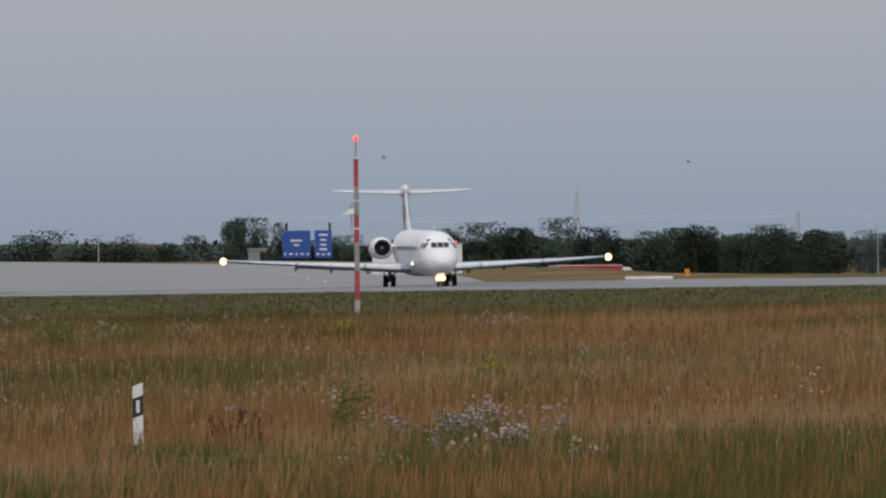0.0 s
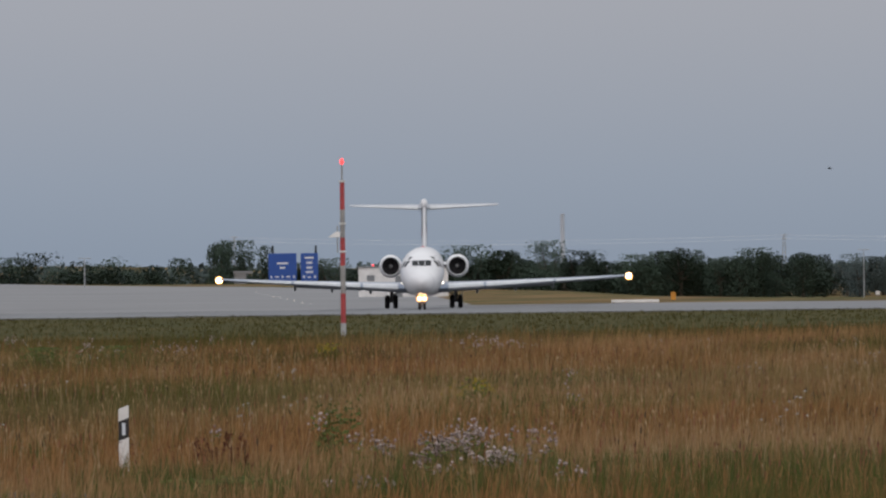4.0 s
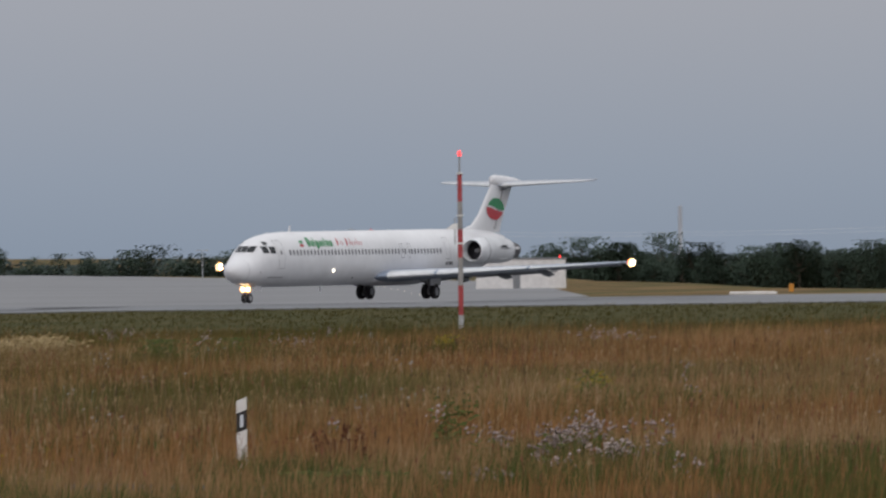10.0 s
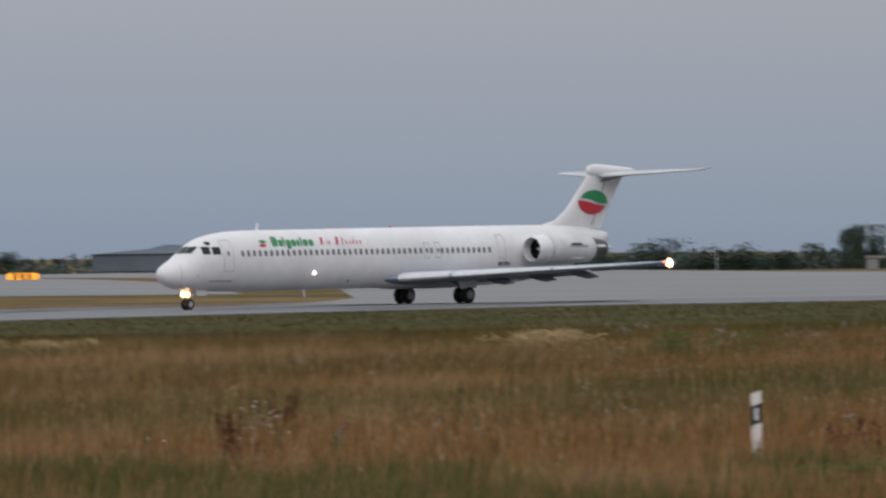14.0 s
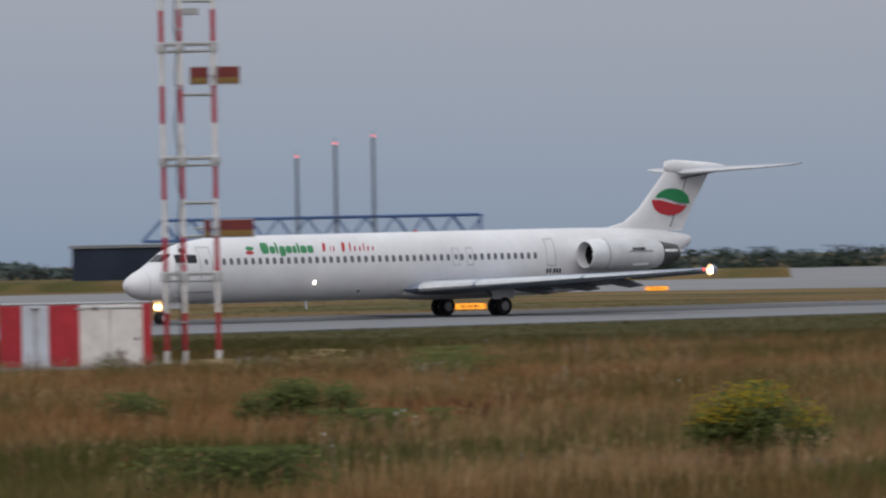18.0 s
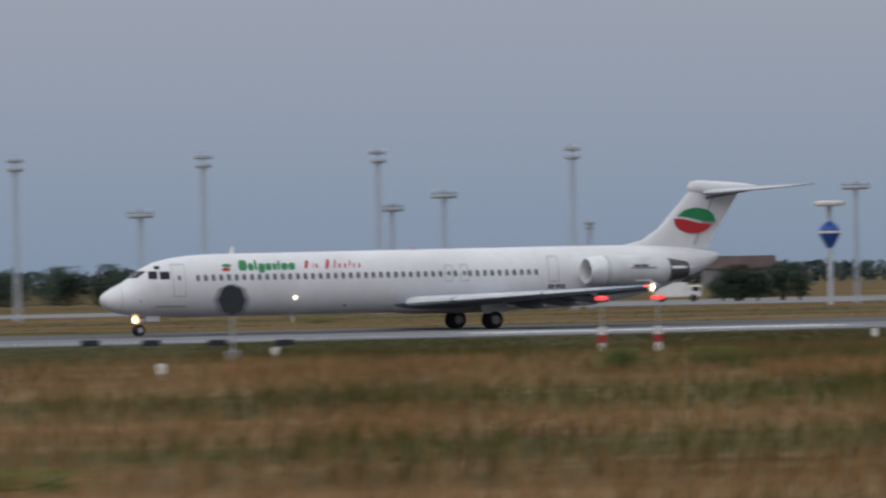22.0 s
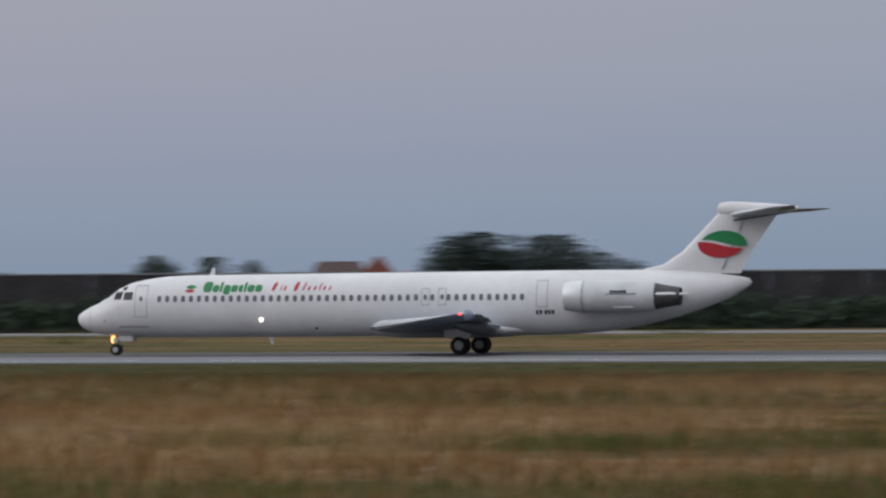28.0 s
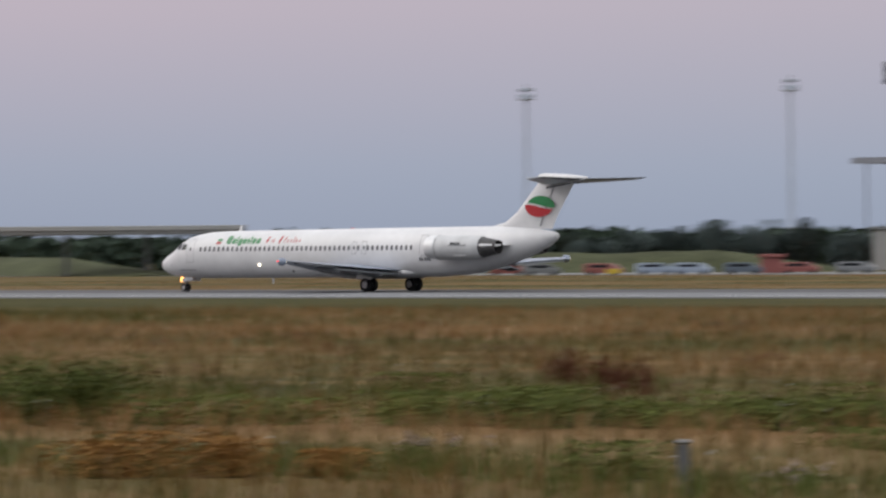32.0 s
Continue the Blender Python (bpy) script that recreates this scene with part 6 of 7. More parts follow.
barrier_wall = thing("noise_barrier", "long dark noise barrier behind the airfield", "wall", m=pose(-78, 556, 0, 0, 0, 14.3))
for k in range(26):
    part("panel", Shape().box(-5.0 * k - 5.0, 0, 0, -5.0 * k - 0.06, 0.3, 5.9, 0.03), M_BARRIER, barrier_wall)
part("capping", Shape().box(-130, -0.1, 5.9, 0, 0.4, 6.08, 0.02), M_BUILDG, barrier_wall)
house = thing("red_roofed_house", "small house with a steep red tiled gable roof", "house", m=pose(-203.6, 778, 0, 0, 0, 14))
part("wall", Shape().box(-2.7, 0, 0, 2.7, 8, 6.2, 0.05), M_BUILD, house)
part("roof", Shape().loft([[(-3.2, -0.4, 6.1), (3.2, -0.4, 6.1), (3.2, 8.4, 6.1), (-3.2, 8.4, 6.1)], [(-0.3, -0.4, 9.5), (0.3, -0.4, 9.5), (0.3, 8.4, 9.5), (-0.3, 8.4, 9.5)]]), M_ROOFRED, house)
part("window", Shape().box(-0.6, -0.04, 3.8, 0.6, 0.02, 5.2, 0.02), M_GLASS, house)
shed = thing("red_roofed_shed", "low shed with a dull dark red roof", "building", m=pose(-172.5, 640, 0, 0, 0, 14))
part("wall", Shape().box(-2.9, 0, 0, 2.9, 6, 6.6, 0.05), M_BUILDG, shed)
part("roof", Shape().loft([[(-3.2, -0.4, 6.6), (3.2, -0.4, 6.6), (3.2, 6.4, 6.6), (-3.2, 6.4, 6.6)], [(-2.6, 2.9, 7.9), (2.6, 2.9, 7.9), (2.6, 3.1, 7.9), (-2.6, 3.1, 7.9)]]), M_OLDROOF, shed)

# hangar with roof frames, and the control tower
K, L, R = Vector((-370, 570, 0)), Vector((-418.5, 571.7, 0)), Vector((-368.4, 616, 0))
hangar = thing("hangar", "large pale aircraft hangar with open steel frames on its roof", "hangar")


def wall_between(p, q, z0, z1, t, name, mat, parent, label="", proud=0.0):
    """An upright slab from p to q, t thick, set proud metres out."""
    d = (q - p).normalized()
    nrm = Vector((d.y, -d.x, 0))
    if nrm.dot(p) > 0:
        nrm = -nrm
    a, b = p + nrm * proud, q + nrm * proud
    c, e = b - nrm * t, a - nrm * t
    return part(name, Shape().loft([[(v.x, v.y, z0) for v in (a, b, c, e)], [(v.x, v.y, z1) for v in (a, b, c, e)]]), mat, parent, label)


B = L + (R - K)
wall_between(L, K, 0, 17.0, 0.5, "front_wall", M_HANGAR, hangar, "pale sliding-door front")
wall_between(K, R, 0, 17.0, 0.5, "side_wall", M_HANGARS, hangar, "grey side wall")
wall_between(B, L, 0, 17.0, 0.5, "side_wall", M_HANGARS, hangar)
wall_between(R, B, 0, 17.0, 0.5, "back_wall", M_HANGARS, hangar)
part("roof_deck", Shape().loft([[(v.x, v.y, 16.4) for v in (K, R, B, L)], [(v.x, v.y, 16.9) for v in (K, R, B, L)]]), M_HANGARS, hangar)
wall_between(L, K, 13.9, 14.2, 0.3, "door_rail", M_DARKB, hangar, proud=0.35)
wall_between(L, K, 14.2, 16.9, 0.3, "fascia", M_HANGAR, hangar, proud=0.6)
wall_between(K.lerp(R, 0.12), K.lerp(R, 0.72), 7.0, 10.5, 0.1, "wall_panel", M_HANGAR, hangar, "pale wall panel", 0.12)
for k in range(9):
    wall_between(L.lerp(K, k / 9 + 0.004), L.lerp(K, (k + 1) / 9 - 0.004), 0.2, 13.8, 0.1, "door_leaf", M_HANGAR, hangar, proud=0.10 + 0.03 * (k % 2))
for a, b, n in ((L, K, 14), (K, R, 9)):
    a2, b2 = a.lerp(R, 0.12), b.lerp(B, 0.12)
    for k in range(n + 1):
        p = a2.lerp(b2, k / n)
        part("roof_post", Shape().box(p.x - 0.14, p.y - 0.14, 16.8, p.x + 0.14, p.y + 0.14, 20.6), M_HANGARS, hangar)
        if k < n:
            q = a2.lerp(b2, (k + 1) / n)
            part("roof_brace", Shape().tube((p.x, p.y, 17.0), (q.x, q.y, 20.4), 0.10, 0.10, 5), M_HANGARS, hangar)
corners = [L.lerp(R, 0.08), K.lerp(B, 0.06), R.lerp(L, 0.10), B.lerp(K, 0.1)]
edge_z = (20.5, 21.0, 20.5, 20.2)
rim = [Vector((v.x, v.y, z)) for v, z in zip(corners, edge_z)]
for k in range(4):
    part("roof_chord", Shape().tube(rim[k], rim[(k + 1) % 4], 0.20, 0.20, 6), M_HANGAR, hangar)
for k in range(1, 6):
    part("roof_purlin", Shape().tube(rim[0].lerp(rim[1], k / 6), rim[3].lerp(rim[2], k / 6), 0.11, 0.11, 5), M_HANGAR, hangar)
for k in range(1, 3):
    part("roof_purlin", Shape().tube(rim[1].lerp(rim[2], k / 3), rim[0].lerp(rim[3], k / 3), 0.11, 0.11, 5), M_HANGAR, hangar)
canopy_end = L + (L - K).normalized() * 11
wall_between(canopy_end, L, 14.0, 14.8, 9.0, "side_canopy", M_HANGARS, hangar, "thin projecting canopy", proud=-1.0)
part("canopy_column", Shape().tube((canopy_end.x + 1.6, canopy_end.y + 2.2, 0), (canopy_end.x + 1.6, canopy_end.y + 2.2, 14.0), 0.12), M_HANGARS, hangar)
for p in (L.lerp(K, 0.25), L.lerp(K, 0.8)):
    part("roof_lamp", Shape().lathe([(0.15, 21.1), (0.28, 21.3), (0.1, 21.6)], (p.x, p.y + 4, 0), n=8), M_REDLAMP, hangar, "lit red lamp")
block("low_annex", -409, 556, 36, 7, 5, 5.2, M_BUILD, "low white annex beside a hangar")
block("low_annex", -352, 590, 31, 4.4, 8, 5.8, M_BUILD, "low white annex beside a hangar")

ctower = thing("control_tower", "grey airport control tower with a dark glazed cab", "control tower", m=pose(-500, 687, 0, 0, 0, 36))
part("shaft", Shape().tube((0, 0, 0), (0, 0, 27), 2.1, 1.9, 16), M_CONC, ctower, smooth=True)
for k in range(7):
    part("shaft_ring", Shape().lathe([(2.15, 8 + 2.6 * k), (2.25, 8.3 + 2.6 * k), (2.15, 8.6 + 2.6 * k)], n=16, cap=False), M_BUILDG, ctower)
part("lower_gallery", Shape().box(-2.2, -3.5, 25.6, 6.4, 3.5, 28.2, 0.2), M_BUILD, ctower, "projecting lower gallery")
part("neck", Shape().lathe([(2.2, 27), (3.0, 28.5), (3.1, 29.2)], n=16), M_DARKB, ctower)
part("upper_gallery", Shape().box(-2.2, -4, 28.9, 4.6, 4, 32.4, 0.25), M_BUILD, ctower, "pale upper gallery")
part("side_gallery", Shape().box(-6.6, -3.2, 28.9, -2.3, 3.4, 31.9, 0.2), M_BUILDG, ctower, "grey side gallery")
part("gallery_window", Shape().box(-0.2, -4.05, 30.2, 1.8, -3.98, 31.5, 0.02), M_DARKB, ctower)
part("gallery_window", Shape().box(-6.3, -3.25, 30.3, -2.5, -3.18, 31.1, 0.02), M_DARKB, ctower)
part("gallery_floor", Shape().box(-6.7, -4.1, 28.5, 4.7, 4.1, 28.9, 0.05), M_DARKB, ctower)
part("cab_walkway", Shape().lathe([(3.9, 33.6), (4.3, 33.7), (4.3, 33.85)], n=16), M_DARKB, ctower)
part("cab_base", Shape().lathe([(2.9, 32.2), (3.2, 33.0)], n=8), M_DARKB, ctower)
cab = part("cab_glazing", Shape().lathe([(3.2, 33.0), (4.0, 36.4)], n=8), M_TEAL, ctower, "dark outward-sloping glazing")
for k in range(8):
    a = 2 * math.pi * k / 8
    part("mullion", Shape().tube((3.22 * math.cos(a), 3.22 * math.sin(a), 33), (4.03 * math.cos(a), 4.03 * math.sin(a), 36.4), 0.09, 0.09, 5), M_GALV, cab)
part("cab_roof", Shape().lathe([(4.3, 36.4), (4.45, 36.7), (4.3, 37.2), (1.2, 37.5)], n=16), M_DARKB, ctower)
part("antenna_dome", Shape().lathe([(0.5, 37.4), (0.6, 38.3), (0.35, 38.8), (0.1, 39.0)], n=14), M_BUILDG, ctower, smooth=True)
part("antenna_rods", Shape().tube((0, 0, 39), (0, 0, 40.6), 0.08).tube((1.6, 0, 37.5), (1.6, 0, 39.6), 0.05).tube((-1.8, 0, 37.5), (-1.8, 0, 39.4), 0.05), M_GALV, ctower)

bridge = thing("road_bridge", "long concrete road bridge on pillars", "bridge", m=pose(-505, 484, 0, 0, 0, 45))
part("deck", Shape().box(-45, -1, 5.35, 36, 8, 5.9, 0.1), M_CONC, bridge)
part("parapet", Shape().box(-45, -1.2, 5.9, 36, -0.9, 6.5, 0.05), M_BUILD, bridge)
for k in range(8):
    part("pillar", Shape().box(-40 + 10.5 * k, 3, 0, -39.4 + 10.5 * k, 6, 5.35, 0.1), M_GARAGE, bridge)


def car(x, y, turn, mat, label):
    """A parked car: body with cabin, glass and four wheels."""
    t = thing("parked_car", label, "car", "parked vehicles", m=pose(x, y, 0, 0, 0, turn) @ Matrix.Diagonal((1, 1, 0.72, 1)))
    part("body", Shape().loft([[(-2.2, -0.85, 0.3), (2.2, -0.85, 0.3), (2.2, 0.85, 0.3), (-2.2, 0.85, 0.3)], [(-2.25, -0.88, 1.0), (2.2, -0.88, 0.95), (2.2, 0.88, 0.95), (-2.25, 0.88, 1.0)], [(-2.15, -0.75, 1.9), (0.9, -0.75, 1.85), (0.9, 0.75, 1.85), (-2.15, 0.75, 1.9)]]), mat, t)
    part("side_window", Shape().box(-1.6, -0.86, 1.2, 0.8, -0.78, 1.65, 0.01), M_GLASS, t)
    for dx in (-1.4, 1.4):
        for dy in (-0.8, 0.8):
            part("wheel", Shape().lathe([(0.15, -0.1), (0.3, -0.1), (0.33, 0), (0.3, 0.1), (0.15, 0.1)], (dx, dy, 0.33), "y", 10), M_TYRE, t)


M_BANK = material("bank_grass", (0.090, 0.098, 0.056), 0.9, gloss=0.05, grain=0.25, scale=1.5, stain=0.35, stain_scale=0.12)
M_SIGNYELLOW = material("yellow_sign_paint", (0.62, 0.46, 0.05), 0.5, stain=0.08, stain_scale=2)
# haze over the far apron is mixed into these paint colours
M_CARRED = material("hazed_red_paint", (0.27, 0.085, 0.075), 0.5, stain=0.1, stain_scale=1)
M_CARBLUE = material("pale_blue_paint", (0.30, 0.36, 0.45), 0.5, stain=0.1, stain_scale=1)
CARS = ((M_CARRED, "dull red parked car on the apron"), (M_CARRED, "dull red parked car on the apron"), (M_BUILDG, "grey parked car on the apron"), (M_CARRED, "dull red parked car on the apron"), (M_CARBLUE, "pale blue parked car on the apron"), (M_CARBLUE, "pale blue parked car on the apron"), (M_FARHAZE, "dark grey parked car on the apron"), (M_CARRED, "dull red parked car on the apron"), (M_BUILDG, "grey parked car on the apron"))
rng = np.random.default_rng(5)
for k, (mat, lab) in enumerate(CARS):
    u = k / 8
    car(-424 + 46 * u + rng.normal() * 0.4, 486 + 18 * u + rng.normal() * 1.2, 40 + rng.normal() * 12, mat, lab)
block("red_hut", -391.0, 506, 38, 2.6, 2.4, 1.9, M_CARRED, "small dull red hut beside parked cars", M_CARRED)

# grass bank before the woods at the field's end
for a, b, top, wide in (((-480, 503), (-413, 550), 2.8, 7.0), ((-640, 548), (-484, 500), 2.7, 9.0)):
    rng = np.random.default_rng(int(-a[0]))
    length = math.dist(a, b)
    ends = []
    for k in range(25):
        u = k / 24
        h = top * (0.86 + 0.14 * rng.random()) * min(1.0, 5 * u + 0.1, 5 * (1 - u) + 0.1)
        ends.append([(length * u, -wide, -0.3), (length * u, -wide * 0.45, h * 0.62), (length * u, 0.0, h), (length * u, wide * 0.5, h * 0.6), (length * u, wide, -0.3)])
    solid("grass_bank", Shape().loft(ends), M_BANK, "long low green grass bank before the woods", "bank", smooth=True, m=pose(a[0], a[1], 0, 0, 0, math.degrees(math.atan2(b[1] - a[1], b[0] - a[0]))))
sign = thing("field_sign", "small yellow sign low on two posts beside the taxiway", "sign", m=pose(-384.1, 468, 0, 0, 0, 38))
part("panel", Shape().box(-0.75, -0.06, 0.30, 0.75, 0.06, 0.85, 0.02), M_SIGNYELLOW, sign, "plain yellow panel")
for u in (-0.5, 0.5):
    part("post", Shape().tube((u, 0, 0), (u, 0, 0.34), 0.04), M_POLE, sign)

# two birds over the field
birds = []
for k in range(2):
    b = thing("bird", "small dark bird in flight", "bird", "birds")
    q = 0.62
    part("body", Shape().loft([[(q * x, q * r * math.cos(a), q * r * math.sin(a)) for a in np.linspace(0, 6.28, 8, endpoint=False)] for x, r in ((-0.16, 0.01), (-0.05, 0.05), (0.06, 0.05), (0.15, 0.01))]), M_DARKB, b)
    for s in (-1, 1):
        part("wing", Shape().loft([[(q * x, q * s * y, q * z) for x, y, z in ring] for ring in (((0.06, 0, 0.02), (-0.06, 0, 0.02), (-0.06, 0, 0.0), (0.06, 0, 0.0)), ((-0.02, 0.36, 0.12), (-0.08, 0.36, 0.12), (-0.08, 0.36, 0.11), (-0.02, 0.36, 0.11)))]), M_DARKB, b)
    birds.append(b)

# places of weeds: x, y, stems, height, spread
THISTLES = [(128.2, 117.3, 15, 0.72, 0.20), (130.5, 118.6, 13, 0.72, 0.22), (132.4, 119.5, 12, 0.76, 0.2), (126.5, 115.5, 12, 0.66, 0.18), (126.8, 115.5, 8, 0.60, 0.2), (126.4, 116.5, 9, 0.62, 0.14), (128.3, 117.7, 9, 0.66, 0.14), (124.8, 115.5, 5, 0.5, 0.12),
            (129.0, 119.4, 6, 0.7, 0.3), (128.3, 118.5, 4, 0.6, 0.2), (132.9, 123.1, 3, 0.8, 0.12), (120.7, 114.5, 3, 0.36, 0.08), (120.6, 113.9, 5, 0.42, 0.08), (120.5, 113.2, 3, 0.42, 0.06), (127.9, 115.5, 5, 0.6, 0.25), (123.6, 112.4, 3, 0.5, 0.1), (155.9, 132.2, 3, 0.7, 0.1), (132.7, 125.1, 2, 0.62, 0.05), (136.0, 120.8, 6, 0.5, 0.4),
            (208, 187.7, 16, 0.8, 0.8), (217, 184.5, 4, 0.9, 0.3), (196.6, 175.3, 7, 0.8, 0.8),
            (200.4, 174.8, 8, 0.8, 0.8), (208.6, 167.8, 22, 0.8, 1.0), (172.5, 142.4, 3, 0.6, 0.2), (136.4, 191.3, 22, 0.9, 0.7), (151.9, 196.2, 16, 0.7, 0.6), (133.4, 187.3, 18, 0.8, 1.0), (125.5, 130.3, 4, 0.6, 0.3), (128.8, 134.6, 4, 0.65, 0.3), (-64, 84, 14, 0.4, 0.8), (-58, 66, 12, 0.4, 0.8), (-44.5, 61.5, 16, 0.4, 0.6), (-46, 60.3, 8, 0.38, 0.3), (158.4, 204.8, 14, 0.85, 0.3), (156.9, 203.0, 10, 0.7, 0.4), (157.6, 202.2, 8, 0.6, 0.5), (155.6, 206.0, 8, 0.5, 0.8), (159.9, 199.6, 8, 0.6, 0.8)]
DOCKS = [(128.6, 122.2, 5, 0.66, 0.07), (129.2, 122.5, 4, 0.66, 0.05), (130.3, 122.95, 4, 0.60, 0.04), (127.9, 121.0, 2, 0.5, 0.06), (126.6, 133.4, 9, 0.82, 0.08), (121.5, 128.7, 6, 0.7, 0.1), (132.3, 137.2, 10, 0.9, 0.2), (136.8, 162.8, 14, 0.4, 0.9), (132.1, 159.1, 16, 0.5, 0.5), (130.1, 155.3, 14, 0.5, 0.5),
         (-84.2, 100.7, 22, 0.95, 0.28), (-77.1, 93.8, 20, 0.95, 0.24), (-75.2, 92.4, 14, 0.8, 0.2), (-82.4, 98.8, 20, 0.9, 0.28), (-78.4, 95.9, 18, 0.9, 0.26), (140.1, 196.0, 14, 0.6, 0.8)]
GREENS = [(136.4, 125.0, 12, 0.95, 0.15), (132.2, 122.3, 12, 0.65, 0.2), (120.1, 115.6, 24, 0.33, 0.5), (126.8, 156.6, 110, 0.95, 0.45), (125.6, 160.6, 50, 0.7, 0.3), (106.0, 133.0, 110, 0.7, 0.8), (124.5, 151.5, 40, 0.5, 0.6), (94.8, 138.6, 50, 0.8, 0.5), (95.3, 177.8, 26, 0.7, 0.5),
          (102.1, 183.4, 18, 0.6, 0.5), (-64.4, 82.3, 40, 0.35, 1.0), (-62.8, 83.4, 34, 0.35, 0.9), (-67.6, 79.9, 40, 0.4, 1.0), (-71.5, 83.7, 60, 0.45, 1.6), (-80.1, 79.3, 50, 0.5, 1.2), (155.4, 185.6, 22, 0.6, 0.6), (163.0, 194.3, 22, 0.7, 0.6), (161.4, 192.5, 20, 0.6, 0.6), (190, 172, 20, 0.7, 0.8), (199, 176, 16, 0.6, 0.6)]
YELLOWS = [(118.0, 134.6, 150, 1.22, 0.60), (200.7, 168.9, 6, 0.65, 0.25), (159.8, 137.1, 5, 0.65, 0.25)]
STRAWS = [(196.1, 181.6, 60, 0.8, 0.9), (199.6, 185.0, 44, 0.75, 0.9), (189.8, 198.6, 44, 0.65, 0.9)]

# ---- weeds, bushes and the meadow's blades ----
def sprig(name, x, y, label, category, stems, h, spread, stem_mat, head_mat, head=0.035, heads=6, seed=1, leaf=0.0, low=0.72, loose=0.05):
    """A clump of weeds: leaning stems with small heads or leaves."""
    rng = np.random.default_rng(seed)
    t = thing(name, label, category, m=pose(x, y, 0))
    st, hd = Shape(), Shape()
    for k in range(stems):
        bx, by = rng.normal() * spread, rng.normal() * spread * 0.7
        hh = h * rng.uniform(0.65, 1.1)
        tip = Vector((bx + rng.normal() * 0.12, by + rng.normal() * 0.12, hh))
        w = 0.006
        st.add([(bx - w, by, 0), (bx + w, by, 0), (tip.x + w * 0.6, tip.y, tip.z), (tip.x - w * 0.6, tip.y, tip.z)], [(0, 1, 2, 3)])
        for j in range(heads):
            c = Vector((bx, by, 0)).lerp(tip, rng.uniform(low, 1.02)) + Vector(rng.normal(size=3)) * loose
            s = head * rng.uniform(0.6, 1.3)
            hd.add([c + Vector((0, 0, s)), c + Vector((s, 0, 0)), c + Vector((0, s, 0)), c - Vector((s, 0, 0)), c - Vector((0, s, 0)), c - Vector((0, 0, s))], [(0, 1, 2), (0, 2, 3), (0, 3, 4), (0, 4, 1), (5, 2, 1), (5, 3, 2), (5, 4, 3), (5, 1, 4)])
        if leaf:
            for j in range(7):
                c = Vector((bx, by, 0)).lerp(tip, rng.uniform(0.1, 0.9))
                d = Vector((rng.normal(), rng.normal(), rng.uniform(-0.2, 0.8))).normalized() * leaf * rng.uniform(0.5, 1.2)
                o = d.orthogonal().normalized() * leaf * 0.14
                st.add([c, c + d * 0.5 + o, c + d, c + d * 0.5 - o], [(0, 1, 2, 3)])
    tagged(part("stem", st, stem_mat, t), kind="stuff")
    if heads:
        tagged(part("seed_head", hd, head_mat, t), kind="stuff")
    return t


def bush(name, x, y, label, r, h, leaves, seed, top_mat=None, leaf_mat=None):
    """A dense rounded bush: thin stems and many small leaves in uneven lobes, with flower heads on top if given."""
    rng = np.random.default_rng(seed)
    t = thing(name, label, "bush", m=pose(x, y, 0))
    st, lv, fl = Shape(), Shape(), Shape()
    lobes = [(rng.normal() * r * 0.5, rng.normal() * r * 0.5, h * rng.uniform(0.45, 0.8), r * rng.uniform(0.45, 0.7)) for k in range(8)] + [(0, 0, h * 0.75, r * 0.6)]
    for a, b, z, q in lobes:
        for k in range(5):
            st.tube((rng.normal() * 0.08, rng.normal() * 0.08, 0), (a + rng.normal() * 0.1, b + rng.normal() * 0.1, z), 0.010, 0.004, 4)
    for k in range(leaves):
        a, b, z, q = lobes[k % len(lobes)]
        d = Vector(rng.normal(size=3)).normalized()
        c = Vector((a, b, z)) + d * q * rng.uniform(0.3, 1.05)
        c.z = min(max(0.04, c.z if k % 4 else rng.uniform(0.03, 0.6) * h), h * 1.15)
        u = Vector((rng.normal(), rng.normal(), rng.uniform(-0.2, 1.2))).normalized() * rng.uniform(0.05, 0.11)
        o = u.orthogonal().normalized() * u.length * 0.35
        if top_mat is not None and d.z > 0.1 and c.z > 0.55 * h and k % 5 < 3:
            s = rng.uniform(0.02, 0.045)
            fl.add([c + Vector((0, 0, s)), c + Vector((s, 0, 0)), c + Vector((0, s, 0)), c - Vector((s, 0, 0)), c - Vector((0, s, 0))], [(0, 1, 2), (0, 2, 3), (0, 3, 4), (0, 4, 1)])
        else:
            lv.add([c - u * 0.3, c + o, c + u, c - o], [(0, 1, 2, 3)])
    tagged(part("stem", st, M_WEED, t), kind="stuff")
    tagged(part("foliage", lv, leaf_mat or M_WEED, t), kind="stuff")
    if top_mat is not None:
        tagged(part("blossom", fl, top_mat, t, "small yellow flower heads"), kind="stuff")
    return t


THISTLE = "clump of pale fluffy thistle heads in dry grass"
DOCK = "red-brown dried dock stems standing in the grass"
for k, (x, y, n, h, sp) in enumerate(THISTLES):
    sprig("thistle_clump", x, y, THISTLE, "weeds", n, h, sp * 0.68, M_WEED, M_SEED, 0.031, 6, 100 + k, 0.16, low=0.88, loose=0.055)
for k, (x, y, n, h, sp) in enumerate(DOCKS):
    sprig("dock_plant", x, y, DOCK, "weeds", n, h, sp, M_DOCK, M_DOCK, 0.020, 44, 200 + k, low=0.28, loose=0.016)
for k, (x, y, n, h, sp) in enumerate(GREENS):
    if n < 13:
        sprig("green_weed", x, y, "tall slim green weed standing in the grass", "weeds", n, h, sp, M_WEED, M_WEED, 0.03, 5, 300 + k, 0.2)
    else:
        bush("green_bush", x, y, "low leafy green bush of weeds in the meadow", 0.35 + sp, h, 500 + 48 * n, 300 + k)
